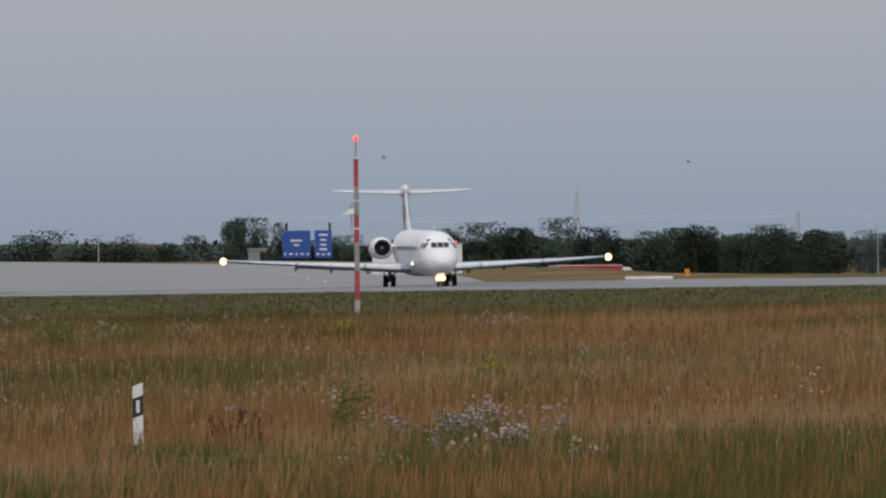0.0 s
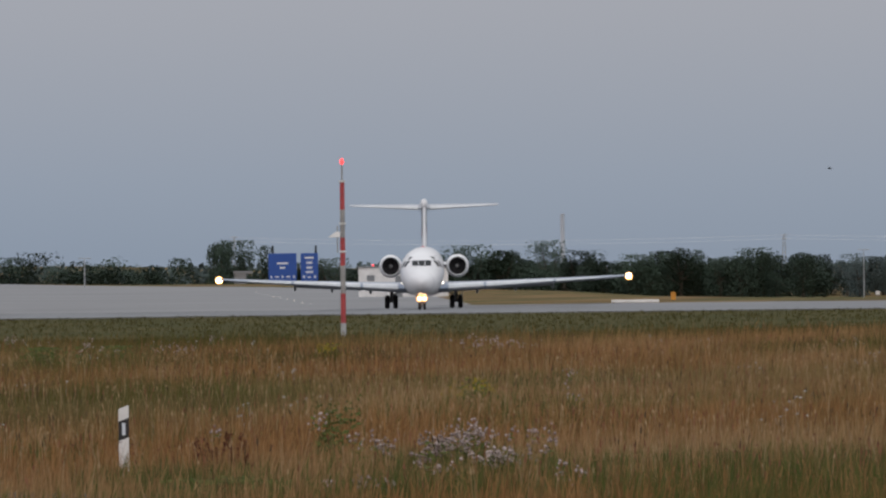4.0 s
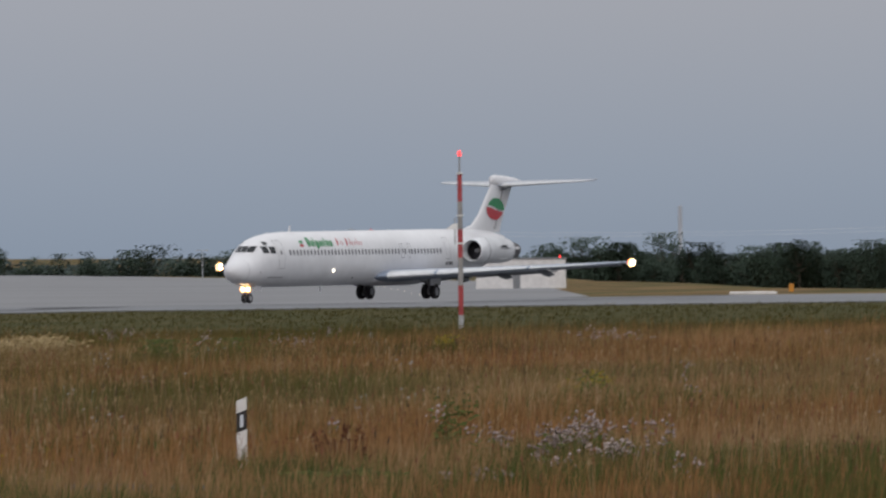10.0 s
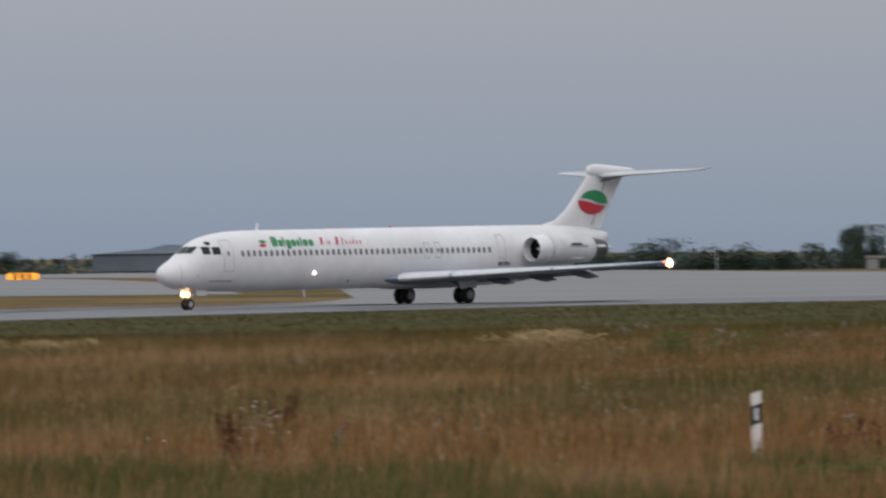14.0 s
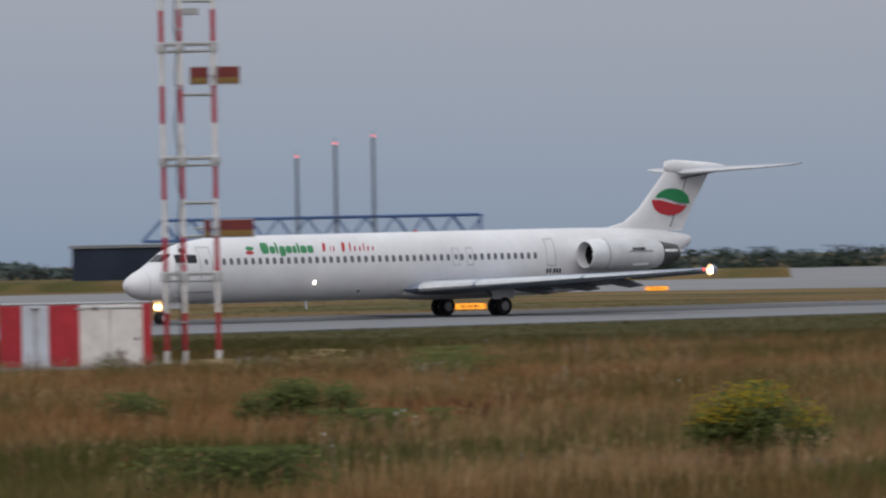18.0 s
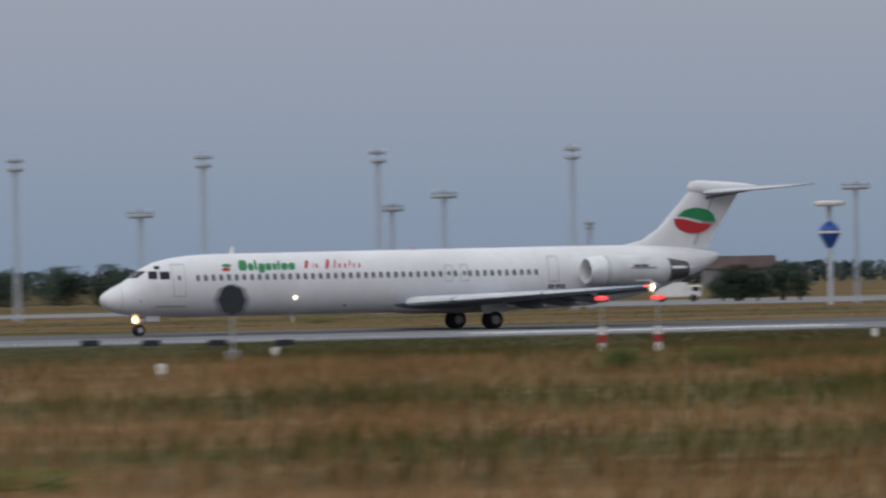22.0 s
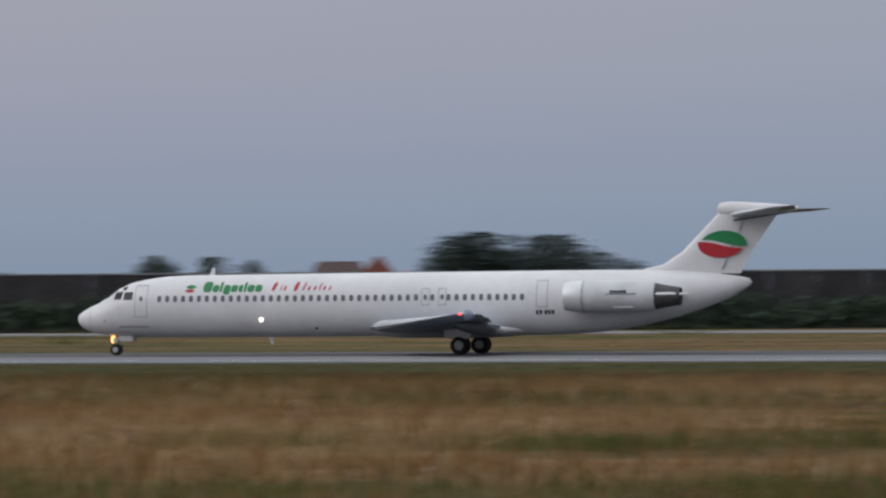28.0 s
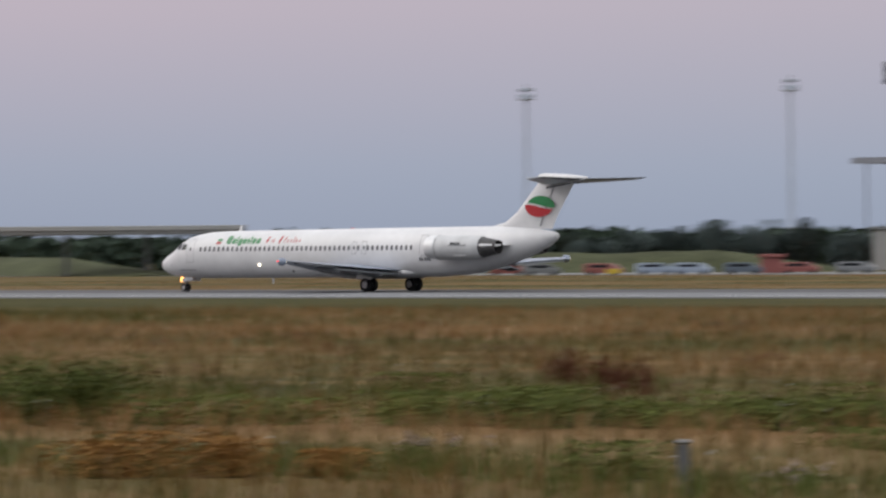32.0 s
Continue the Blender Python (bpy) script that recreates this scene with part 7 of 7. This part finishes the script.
for k, (x, y, n, h, sp) in enumerate(YELLOWS):
    bush("yellow_flower_bush", x, y, "green bush topped with small yellow flowers", 0.3 + sp, h, 400 + 42 * n, 400 + k, M_YFLOWER)
for k, (x, y, n, h, sp) in enumerate(STRAWS):
    sprig("straw_heap", x, y, "pale matted heap of dead grass", "grass heap", n, h, sp, M_STRAW, M_STRAW, 0.04, 4, 500 + k, 0.35)


def blades(name, count, region, seed, h0, h1, w0, w1, per=4, label="tall dry meadow grass", mat=None):
    """Grass blades as one mesh: slim leaning triangles in tufts. region(rng, n) gives places on the land."""
    rng = np.random.default_rng(seed)
    P = region(rng, count)
    n = len(P) * per
    base = np.repeat(P, per, 0) + rng.normal(size=(n, 2)) * 0.09
    h = rng.uniform(h0, h1, n) * (0.75 + 0.5 * rng.random(n))
    near_strip = smooth_step(212, 238, base[:, 1] + 0.5 * np.maximum(base[:, 0] - 180, 0))
    h *= 1 - 0.80 * near_strip
    w = rng.uniform(w0, w1, n)
    a = rng.uniform(0, math.pi, n)
    lean = rng.normal(size=(n, 2)) * 0.16 * h[:, None] + np.array([0.05, -0.03]) * h[:, None]
    dx, dy = np.cos(a) * w / 2, np.sin(a) * w / 2
    z = ground_z(base[:, 0], base[:, 1])
    v = np.empty((n, 5, 3), np.float32)
    mid = base + lean * 0.35
    v[:, 0] = np.stack([base[:, 0] - dx, base[:, 1] - dy, z - 0.02], 1)
    v[:, 1] = np.stack([base[:, 0] + dx, base[:, 1] + dy, z - 0.02], 1)
    v[:, 2] = np.stack([mid[:, 0] + dx * 0.8, mid[:, 1] + dy * 0.8, z + h * 0.6], 1)
    v[:, 3] = np.stack([mid[:, 0] - dx * 0.8, mid[:, 1] - dy * 0.8, z + h * 0.6], 1)
    v[:, 4] = np.stack([base[:, 0] + lean[:, 0], base[:, 1] + lean[:, 1], z + h], 1)
    me = bpy.data.meshes.new(name)
    me.vertices.add(n * 5)
    me.vertices.foreach_set("co", v.reshape(-1))
    i = (np.arange(n) * 5)[:, None]
    idx = np.concatenate([i + np.array([0, 1, 2, 3]), i + np.array([3, 2, 4])], 1).reshape(-1)
    me.loops.add(len(idx))
    me.loops.foreach_set("vertex_index", idx.astype(np.int32))
    me.polygons.add(n * 2)
    me.polygons.foreach_set("loop_start", (np.arange(n)[:, None] * 7 + np.array([0, 4])).reshape(-1).astype(np.int32))
    me.update(calc_edges=True)
    me.materials.append(mat or M_GRASS)
    return tagged(new(name, me), label, "grass", kind="stuff")


def fan(cx, cy, yaw0, yaw1, r0, r1, bias=1.0):
    """Places in a fan of land, thinning with distance."""
    def pick(rng, n):
        a = np.radians(rng.uniform(yaw0, yaw1, n))
        r = np.sqrt(rng.uniform(0, 1, n) ** bias * (r1 ** 2 - r0 ** 2) + r0 ** 2)
        p = np.stack([cx - np.sin(a) * r, cy + np.cos(a) * r], 1)
        edge = np.interp(p[:, 0], [230, 285, 313, 332, 350, 430], [RUN_N, RUN_N, 271, 251, 229, 135])
        path = 51.5 + (p[:, 1] - 206) * 0.098
        off = (p[:, 1] > 206) & (p[:, 1] < 262) & (p[:, 0] > path - 0.2) & (p[:, 0] < path + 3.2)
        off |= (np.abs(p[:, 0] - 121.2 + (p[:, 1] - 124) * 0.09) < 1.15) & (p[:, 1] > 80) & (p[:, 1] < 192)
        # trampled ground before the equipment hut
        off |= (np.abs(p[:, 0] - 164 - (p[:, 1] - 210) * 0.5) < 9) & (p[:, 1] > 201) & (p[:, 1] < 222)
        return p[(p[:, 1] < edge - 1.5) & ~off]
    return pick


for k, (x, y, r, h) in enumerate(((135.4, 189.5, 1.0, 1.05), (134.0, 188.4, 0.9, 0.85), (137.2, 190.8, 0.9, 0.85))):
    bush("withered_bush", x, y, "dark withered brown thistle bush", r, h, 2200, 860 + k, None, M_DEADSTEM)
bush("lush_bush", 107.0, 157.2, "compact deep green bush in the dry meadow", 0.95, 1.25, 7000, 855, None, M_LUSH)
bush("lush_bush", 109.9, 153.4, "compact deep green bush in the dry meadow", 0.6, 0.75, 2600, 856, None, M_LUSH)
for k, (x, y, r, h) in enumerate(((158.0, 204.2, 0.7, 0.45), (160.6, 202.6, 0.9, 0.4), (155.2, 207.6, 0.8, 0.35), (163.4, 200.6, 1.0, 0.6))):
    bush("dry_weed_bush", x, y, "low dry brown-green weeds beside the equipment hut", r, h, 700, 880 + k, None, M_STRAW if k % 2 else M_WEED)
for k, (x, y, r, h) in enumerate(((-58.6, 58.9, 0.8, 0.45), (-57.6, 59.4, 0.9, 0.6), (-56.7, 60.2, 0.8, 0.5), (-55.3, 60.8, 0.6, 0.35))):
    bush("rusty_bush", x, y, "rust-brown withered weed bush in the meadow", r, h, 1100, 800 + k, None, M_RUST)
for k, (x, y, r, h) in enumerate(((-80.2, 78.6, 0.9, 1.1), (-82, 78, 0.7, 0.7), (-76.0, 76.2, 0.8, 1.25), (-76.9, 75.6, 0.6, 0.9))):
    bush("shrub", x, y, "dark leafy shrub standing in the meadow", r, h, 1300, 820 + k)
for k, (x, y, r, h) in enumerate(((-74.9, 77.0, 0.9, 0.42), (-73.8, 77.8, 0.9, 0.5), (-72.6, 78.2, 0.8, 0.45), (-70.0, 79.0, 0.8, 0.5), (-69.0, 79.3, 0.9, 0.55), (-67.8, 79.8, 1.0, 0.65), (-66.2, 79.6, 0.9, 0.7),
                                  (-65.0, 79.9, 0.6, 0.5), (-63.2, 80.1, 0.9, 0.6), (-62.0, 80.4, 0.8, 0.5), (-60.6, 80.9, 1.0, 0.75), (-50.9, 62.0, 0.8, 0.5))):
    bush("green_bush", x, y, "low leafy green bush of weeds in the meadow", r, h, 620, 840 + k, None, M_MEADOWGREEN)
rng = np.random.default_rng(77)
for k in range(18):
    a, r = math.radians(rng.uniform(-24, 46)), rng.uniform(72, 150)
    bush("green_bush", -math.sin(a) * r, math.cos(a) * r, "low leafy green bush of weeds in the meadow", rng.uniform(1.0, 2.0), rng.uniform(0.24, 0.4), 900, 700 + k, None, M_MEADOWGREEN)
blades("meadow_grass", 56000, fan(58, 73, -63, -46, 63, 235, 1.25), 1, 0.34, 0.66, 0.008, 0.018, 4)
blades("meadow_grass", 50000, fan(58, 73, -47, -29, 63, 235, 1.2), 2, 0.30, 0.58, 0.012, 0.024, 4)
blades("verge_grass", 42000, fan(58, 73, -64, -30, 150, 400, 1.0), 3, 0.5, 0.9, 0.02, 0.036, 3, "short green grass beside the runway")
blades("meadow_grass", 74000, fan(0, 0, -27, 49, 62, 300, 1.1), 4, 0.32, 0.62, 0.02, 0.036, 3)
blades("meadow_grass", 20000, fan(40, 49, -39, -25, 62, 270, 1.1), 6, 0.32, 0.60, 0.02, 0.036, 3)
blades("meadow_grass", 15000, fan(18, 22, -36, -22, 62, 280, 1.1), 7, 0.32, 0.60, 0.02, 0.036, 3)


def clumps(inner, count, wide):
    """Places gathered round a few centres that inner() picks."""
    def pick(rng, n):
        c = inner(rng, count)
        return c[rng.integers(0, len(c), n)] + rng.normal(size=(n, 2)) * wide
    return pick


blades("green_grass", 10000, clumps(fan(58, 73, -63, -46, 63, 88, 1.3), 55, 0.9), 9, 0.30, 0.58, 0.009, 0.018, 4, "lush green grass in clumps among dry stalks", M_WEED)
blades("green_grass", 7000, clumps(fan(58, 73, -63, -30, 88, 150, 1.0), 70, 1.3), 10, 0.30, 0.52, 0.012, 0.022, 4, "lush green grass in clumps among dry stalks", M_WEED)
blades("green_grass", 9000, clumps(fan(0, 0, -24, 48, 70, 130, 1.0), 60, 1.6), 11, 0.28, 0.48, 0.018, 0.03, 3, "lush green grass in clumps among dry stalks", M_WEED)


def strip(x0, x1, y0, y1):
    """Places in a long strip of land, clear of the pavements that cross it."""
    def pick(rng, n):
        p = np.stack([rng.uniform(x0, x1, n), rng.uniform(y0, y1, n)], 1)
        edge = np.interp(p[:, 0], [-900, -300, 150, 330], [520, 486, 474.6, 470])
        return p[(p[:, 1] < edge - 2) & ((p[:, 0] < 335) | (p[:, 1] > 326 + (p[:, 0] - 335) * 2.5))]
    return pick


blades("strip_grass", 26000, strip(-420, 345, 328, 486), 8, 0.22, 0.5, 0.05, 0.10, 3, "rough brown and green grass between runway and taxiway")
for k, (x, y) in enumerate(((-40, 452), (-95, 470), (-160, 466), (-230, 478), (-305, 470), (40, 455), (120, 462), (200, 455), (262, 446), (-20, 380), (90, 392), (-130, 400), (170, 372), (-210, 388))):
    bush("strip_weeds", x, y, "dark low weeds in the grass beyond the runway", 2.2 + (k % 3), 0.5 + 0.12 * (k % 4), 700, 900 + k)


for k, (x, y, h) in enumerate(((-288.8, 466.0, 2.11), (-293.1, 466.0, 1.64), (-296.7, 466.0, 1.52), (-300.9, 466.0, 1.57), (-305.6, 466.0, 1.44), (-312.8, 466.0, 1.3))):
    bush("strip_weeds", x, y, "dark low weeds in the grass beyond the runway", 1.0, h, 700, 930 + k)


def wildflowers(name, count, region, seed, h, size, mat, label, clump=5, wide=0.35):
    """Flower and seed heads on thin stems scattered through the meadow, as one mesh."""
    rng = np.random.default_rng(seed)
    P = np.repeat(region(rng, count), clump, 0)
    P = P + rng.normal(size=P.shape) * wide
    sh = Shape()
    for x, y in P:
        z = float(ground_z(x, y))
        hh = h * rng.uniform(0.75, 1.2)
        dx, dy = rng.normal() * 0.08, rng.normal() * 0.08
        s = size * rng.uniform(0.6, 1.3)
        c = Vector((x + dx, y + dy, z + hh))
        sh.add([c + Vector((0, 0, s * 0.5)), c + Vector((s, 0, 0)), c + Vector((0, s, 0)), c - Vector((s, 0, 0)), c - Vector((0, s, 0))], [(0, 1, 2), (0, 2, 3), (0, 3, 4), (0, 4, 1), (4, 3, 2, 1)])
        sh.add([(x - 0.003, y, z), (x + 0.003, y, z), (c.x + 0.003, c.y, c.z), (c.x - 0.003, c.y, c.z)], [(0, 1, 2, 3)])
    solid(name, sh, mat, label, "wildflowers", kind="stuff")


def stalks(name, count, region, seed, h0, h1, mat, label, head=0.09, clump=6, wide=0.5):
    """Thin flowering grass stalks with slim seed heads, in loose tufts, as one mesh."""
    rng = np.random.default_rng(seed)
    P = np.repeat(region(rng, count), clump, 0)
    n = len(P)
    P = P + rng.normal(size=(n, 2)) * wide
    near = smooth_step(205, 232, P[:, 1] + 0.5 * np.maximum(P[:, 0] - 180, 0))
    h = rng.uniform(h0, h1, n) * (1 - 0.75 * near)
    z = ground_z(P[:, 0], P[:, 1])
    a = rng.uniform(0, math.pi, n)
    ux, uy = np.cos(a), np.sin(a)
    lean = rng.normal(size=(n, 2)) * 0.13 * h[:, None]
    w, hw, hl = 0.0035, rng.uniform(0.008, 0.02, n), head * rng.uniform(0.6, 1.5, n)
    v = np.empty((n, 8, 3))
    tip, low = P + lean, P + lean * (1 - hl / h)[:, None]
    for k, (q, d, zz) in enumerate(((P, -w, z), (P, w, z), (low, w, z + h - hl), (low, -w, z + h - hl), (low, 0 * hw, z + h - hl), (low * 0.6 + tip * 0.4, hw, z + h - hl * 0.6), (tip, 0 * hw, z + h), (low * 0.6 + tip * 0.4, -hw, z + h - hl * 0.6))):
        v[:, k] = np.stack([q[:, 0] + d * ux, q[:, 1] + d * uy, zz], 1)
    i = (np.arange(n) * 8)[:, None]
    me = bpy.data.meshes.new(name)
    me.from_pydata(v.reshape(-1, 3).tolist(), [], np.concatenate([i + np.arange(4), i + np.arange(4, 8)]).tolist())
    solid(name, me, mat, label, "grass", kind="stuff")


M_STALK = foliage("dry_seed_stalks", (0.17, 0.105, 0.055), (0.42, 0.31, 0.18))
M_RUSSET = foliage("russet_seed_stalks", (0.09, 0.038, 0.025), (0.27, 0.125, 0.075))
stalks("seed_grass", 1700, fan(58, 73, -63, -29, 72, 170, 1.0), 61, 0.5, 0.85, M_STALK, "pale dry grass stalks with seed heads")
stalks("russet_grass", 900, fan(58, 73, -63, -29, 72, 190, 1.0), 62, 0.45, 0.80, M_RUSSET, "russet flowering grass stalks", 0.12, 8, 0.8)
stalks("dead_stems", 800, fan(58, 73, -63, -29, 78, 210, 0.9), 63, 0.5, 0.95, M_DEADSTEM, "dark dead stems standing in the grass", 0.16, 3, 0.3)
stalks("seed_grass", 1300, fan(0, 0, -27, 49, 62, 190, 1.0), 64, 0.4, 0.75, M_STALK, "pale dry grass stalks with seed heads", 0.12)
stalks("russet_grass", 500, fan(0, 0, -27, 49, 62, 220, 1.0), 65, 0.4, 0.75, M_RUSSET, "russet flowering grass stalks", 0.14, 10, 1.6)
M_YARROW = foliage("yarrow_heads", (0.20, 0.19, 0.17), (0.48, 0.46, 0.42))
wildflowers("yarrow", 90, fan(58, 73, -63, -30, 80, 190, 0.8), 31, 0.60, 0.045, M_YARROW, "small white yarrow heads in the grass", 6, 0.3)
wildflowers("yarrow", 110, fan(0, 0, -36, 49, 70, 200, 0.9), 32, 0.50, 0.05, M_YARROW, "small white yarrow heads in the grass", 4)
wildflowers("sorrel", 220, fan(58, 73, -63, -30, 75, 190, 0.9), 33, 0.62, 0.035, M_DOCK, "rusty sorrel seed heads in the grass", 7)
wildflowers("sorrel", 70, fan(0, 0, -36, 49, 70, 220, 0.9), 34, 0.52, 0.05, M_DOCK, "rusty sorrel seed heads in the grass", 50, 0.7)
wildflowers("ragwort", 14, fan(58, 73, -63, -30, 75, 190, 0.9), 35, 0.66, 0.03, M_YFLOWER, "small yellow ragwort heads in the grass", 6)

def taxi(x, y, z, turn):
    """The airliner's pose with its nose over (x, y); turn 0 heads down the runway."""
    return pose(x, y, z, 0, 0, 180 + turn)


def motions():
    rows = [
        (0, taxi(423.15, 310.14, -1.08, 37.68)),
        (0.5, taxi(420.46, 308.10, -1.02, 37.53)),
        (1, taxi(417.72, 306.09, -0.97, 37.31)),
        (1.5, taxi(414.96, 304.14, -0.91, 36.98)),
        (2, taxi(412.15, 302.27, -0.86, 36.44)),
        (2.5, taxi(409.28, 300.50, -0.81, 35.77)),
        (3, taxi(406.35, 298.84, -0.75, 34.99)),
        (3.5, taxi(403.35, 297.29, -0.70, 34.04)),
        (4, taxi(400.28, 295.84, -0.65, 32.83)),
        (4.5, taxi(397.22, 294.41, -0.59, 31.77)),
        (6.5, taxi(383.48, 289.77, -0.39, 25.75)),
        (7, taxi(379.14, 289.08, -0.33, 23.11)),
        (7.5, taxi(374.75, 288.42, -0.27, 20.57)),
        (8, taxi(370.16, 287.90, -0.20, 18.00)),
        (8.5, taxi(365.39, 287.51, -0.14, 15.29)),
        (9, taxi(360.28, 287.32, -0.08, 12.53)),
        (9.5, taxi(355.00, 287.20, -0.03, 9.90)),
        (10, taxi(349.31, 287.29, 0.02, 7.30)),
        (10.5, taxi(343.50, 287.46, 0.07, 4.71)),
        (11, taxi(337.38, 287.87, 0.11, 2.71)),
        (11.5, taxi(331.39, 288.39, 0.14, 1.01)),
        (12, taxi(325.16, 289.24, 0.14, -0.36)),
        (12.5, taxi(319.07, 290.17, 0.12, -1.59)),
        (13, taxi(312.65, 291.39, 0.07, -2.22)),
        (13.5, taxi(306.19, 292.70, 0.06, -2.84)),
        (14, taxi(299.32, 294.31, 0.06, -3.12)),
        (14.5, taxi(292.57, 295.97, 0.06, -3.65)),
        (16.5, taxi(267.30, 304.65, 0.06, -4.70)),
        (17, taxi(258.09, 306.24, 0.07, -2.67)),
        (17.5, taxi(248.15, 307.66, 0.06, -1.97)),
        (18, taxi(237.68, 308.94, 0.06, -1.66)),
        (18.5, taxi(226.82, 310.08, 0.05, -1.01)),
        (19, taxi(214.87, 311.47, 0.05, -0.89)),
        (19.5, taxi(203.40, 312.77, 0.06, -0.80)),
        (20, taxi(189.44, 312.86, 0.06, 0.00)),
        (20.5, taxi(175.52, 312.82, 0.06, 0.00)),
        (21, taxi(161.12, 312.79, 0.06, 0.00)),
        (21.5, taxi(145.83, 312.79, 0.06, 0.00)),
        (22, taxi(129.79, 312.80, 0.06, 0.00)),
        (22.5, taxi(113.25, 312.83, 0.06, 0.00)),
        (23, taxi(96.25, 312.86, 0.06, 0.00)),
        (23.5, taxi(78.94, 312.80, 0.06, 0.00)),
        (24, taxi(60.19, 312.85, 0.06, 0.00)),
        (24.5, taxi(41.60, 312.86, 0.06, 0.00)),
        (26.5, taxi(-32.52, 312.84, 0.06, 0.00)),
        (27, taxi(-54.88, 312.83, 0.06, 0.00)),
        (27.5, taxi(-77.53, 312.79, 0.06, 0.00)),
        (28, taxi(-100.66, 312.73, 0.06, 0.00)),
        (28.5, taxi(-124.44, 312.69, 0.06, 0.00)),
        (29, taxi(-148.74, 312.67, 0.06, 0.00)),
        (29.5, taxi(-173.21, 312.72, 0.06, 0.00)),
        (30, taxi(-198.29, 312.79, 0.06, 0.00)),
        (30.5, taxi(-223.99, 312.82, 0.06, 0.00)),
        (31, taxi(-250.07, 312.84, 0.06, 0.00)),
        (31.5, taxi(-276.63, 312.82, 0.06, 0.00)),
        (32, taxi(-303.44, 312.80, 0.06, 0.00)),
    ]
    walk(airliner, rows)
    # the wheels roll with the ground they cover, a key for each sixth of a turn while that is slow enough to follow
    times = [t for t, m in rows]
    run = np.concatenate([[0], np.cumsum([(b.translation - a.translation).length for (_, a), (_, b) in zip(rows, rows[1:])])])
    for tyre, s, y, r in WHEELS:
        turns, angle, at, last = [], 0.0, 0.0, 0
        while frame(at) < frame(32):
            turns.append((at, pose(-s, y, r, 0, angle, 0)))
            covered = float(np.interp(at, times, run))
            ahead = float(np.interp(covered + radians(60) * r, run, times)) if covered + radians(60) * r < run[-1] else 32.0
            nxt = max(ahead, at + 2 / FPS)
            step = (float(np.interp(nxt, times, run)) - covered) / r
            angle += math.degrees(min(step, radians(80)))
            at = min(nxt, 32.0)
        turns.append((32, pose(-s, y, r, 0, angle, 0)))
        walk(tyre, turns)
    walk(lorry, [(0, pose(984.0, 638.6, -7.2, 0, 0, -60)), (32, pose(1346, 9, -7.2, 0, 0, -60))])
    walk(birds[0], [(0, pose(257.8, 205.3, 6.9, 0, 0, -57)), (2, pose(263.7, 196.0, 6.4, 0, 0, -59)), (3, pose(266.2, 191.7, 7.2, 0, 0, -60)), (4, pose(268.4, 187.9, 7.2, 0, 0, -60)), (32, pose(410, -80, 30, 0, 0, -62))])
    walk(birds[1], [(0, pose(282.2, 204.0, 6.8, 0, 0, -62)), (1, pose(285.5, 198.4, 6.9, 0, 0, -62)), (2, pose(288.7, 192.2, 7.7, 0, 0, -62)), (32, pose(440, -90, 30, 0, 0, -62))])


motions()
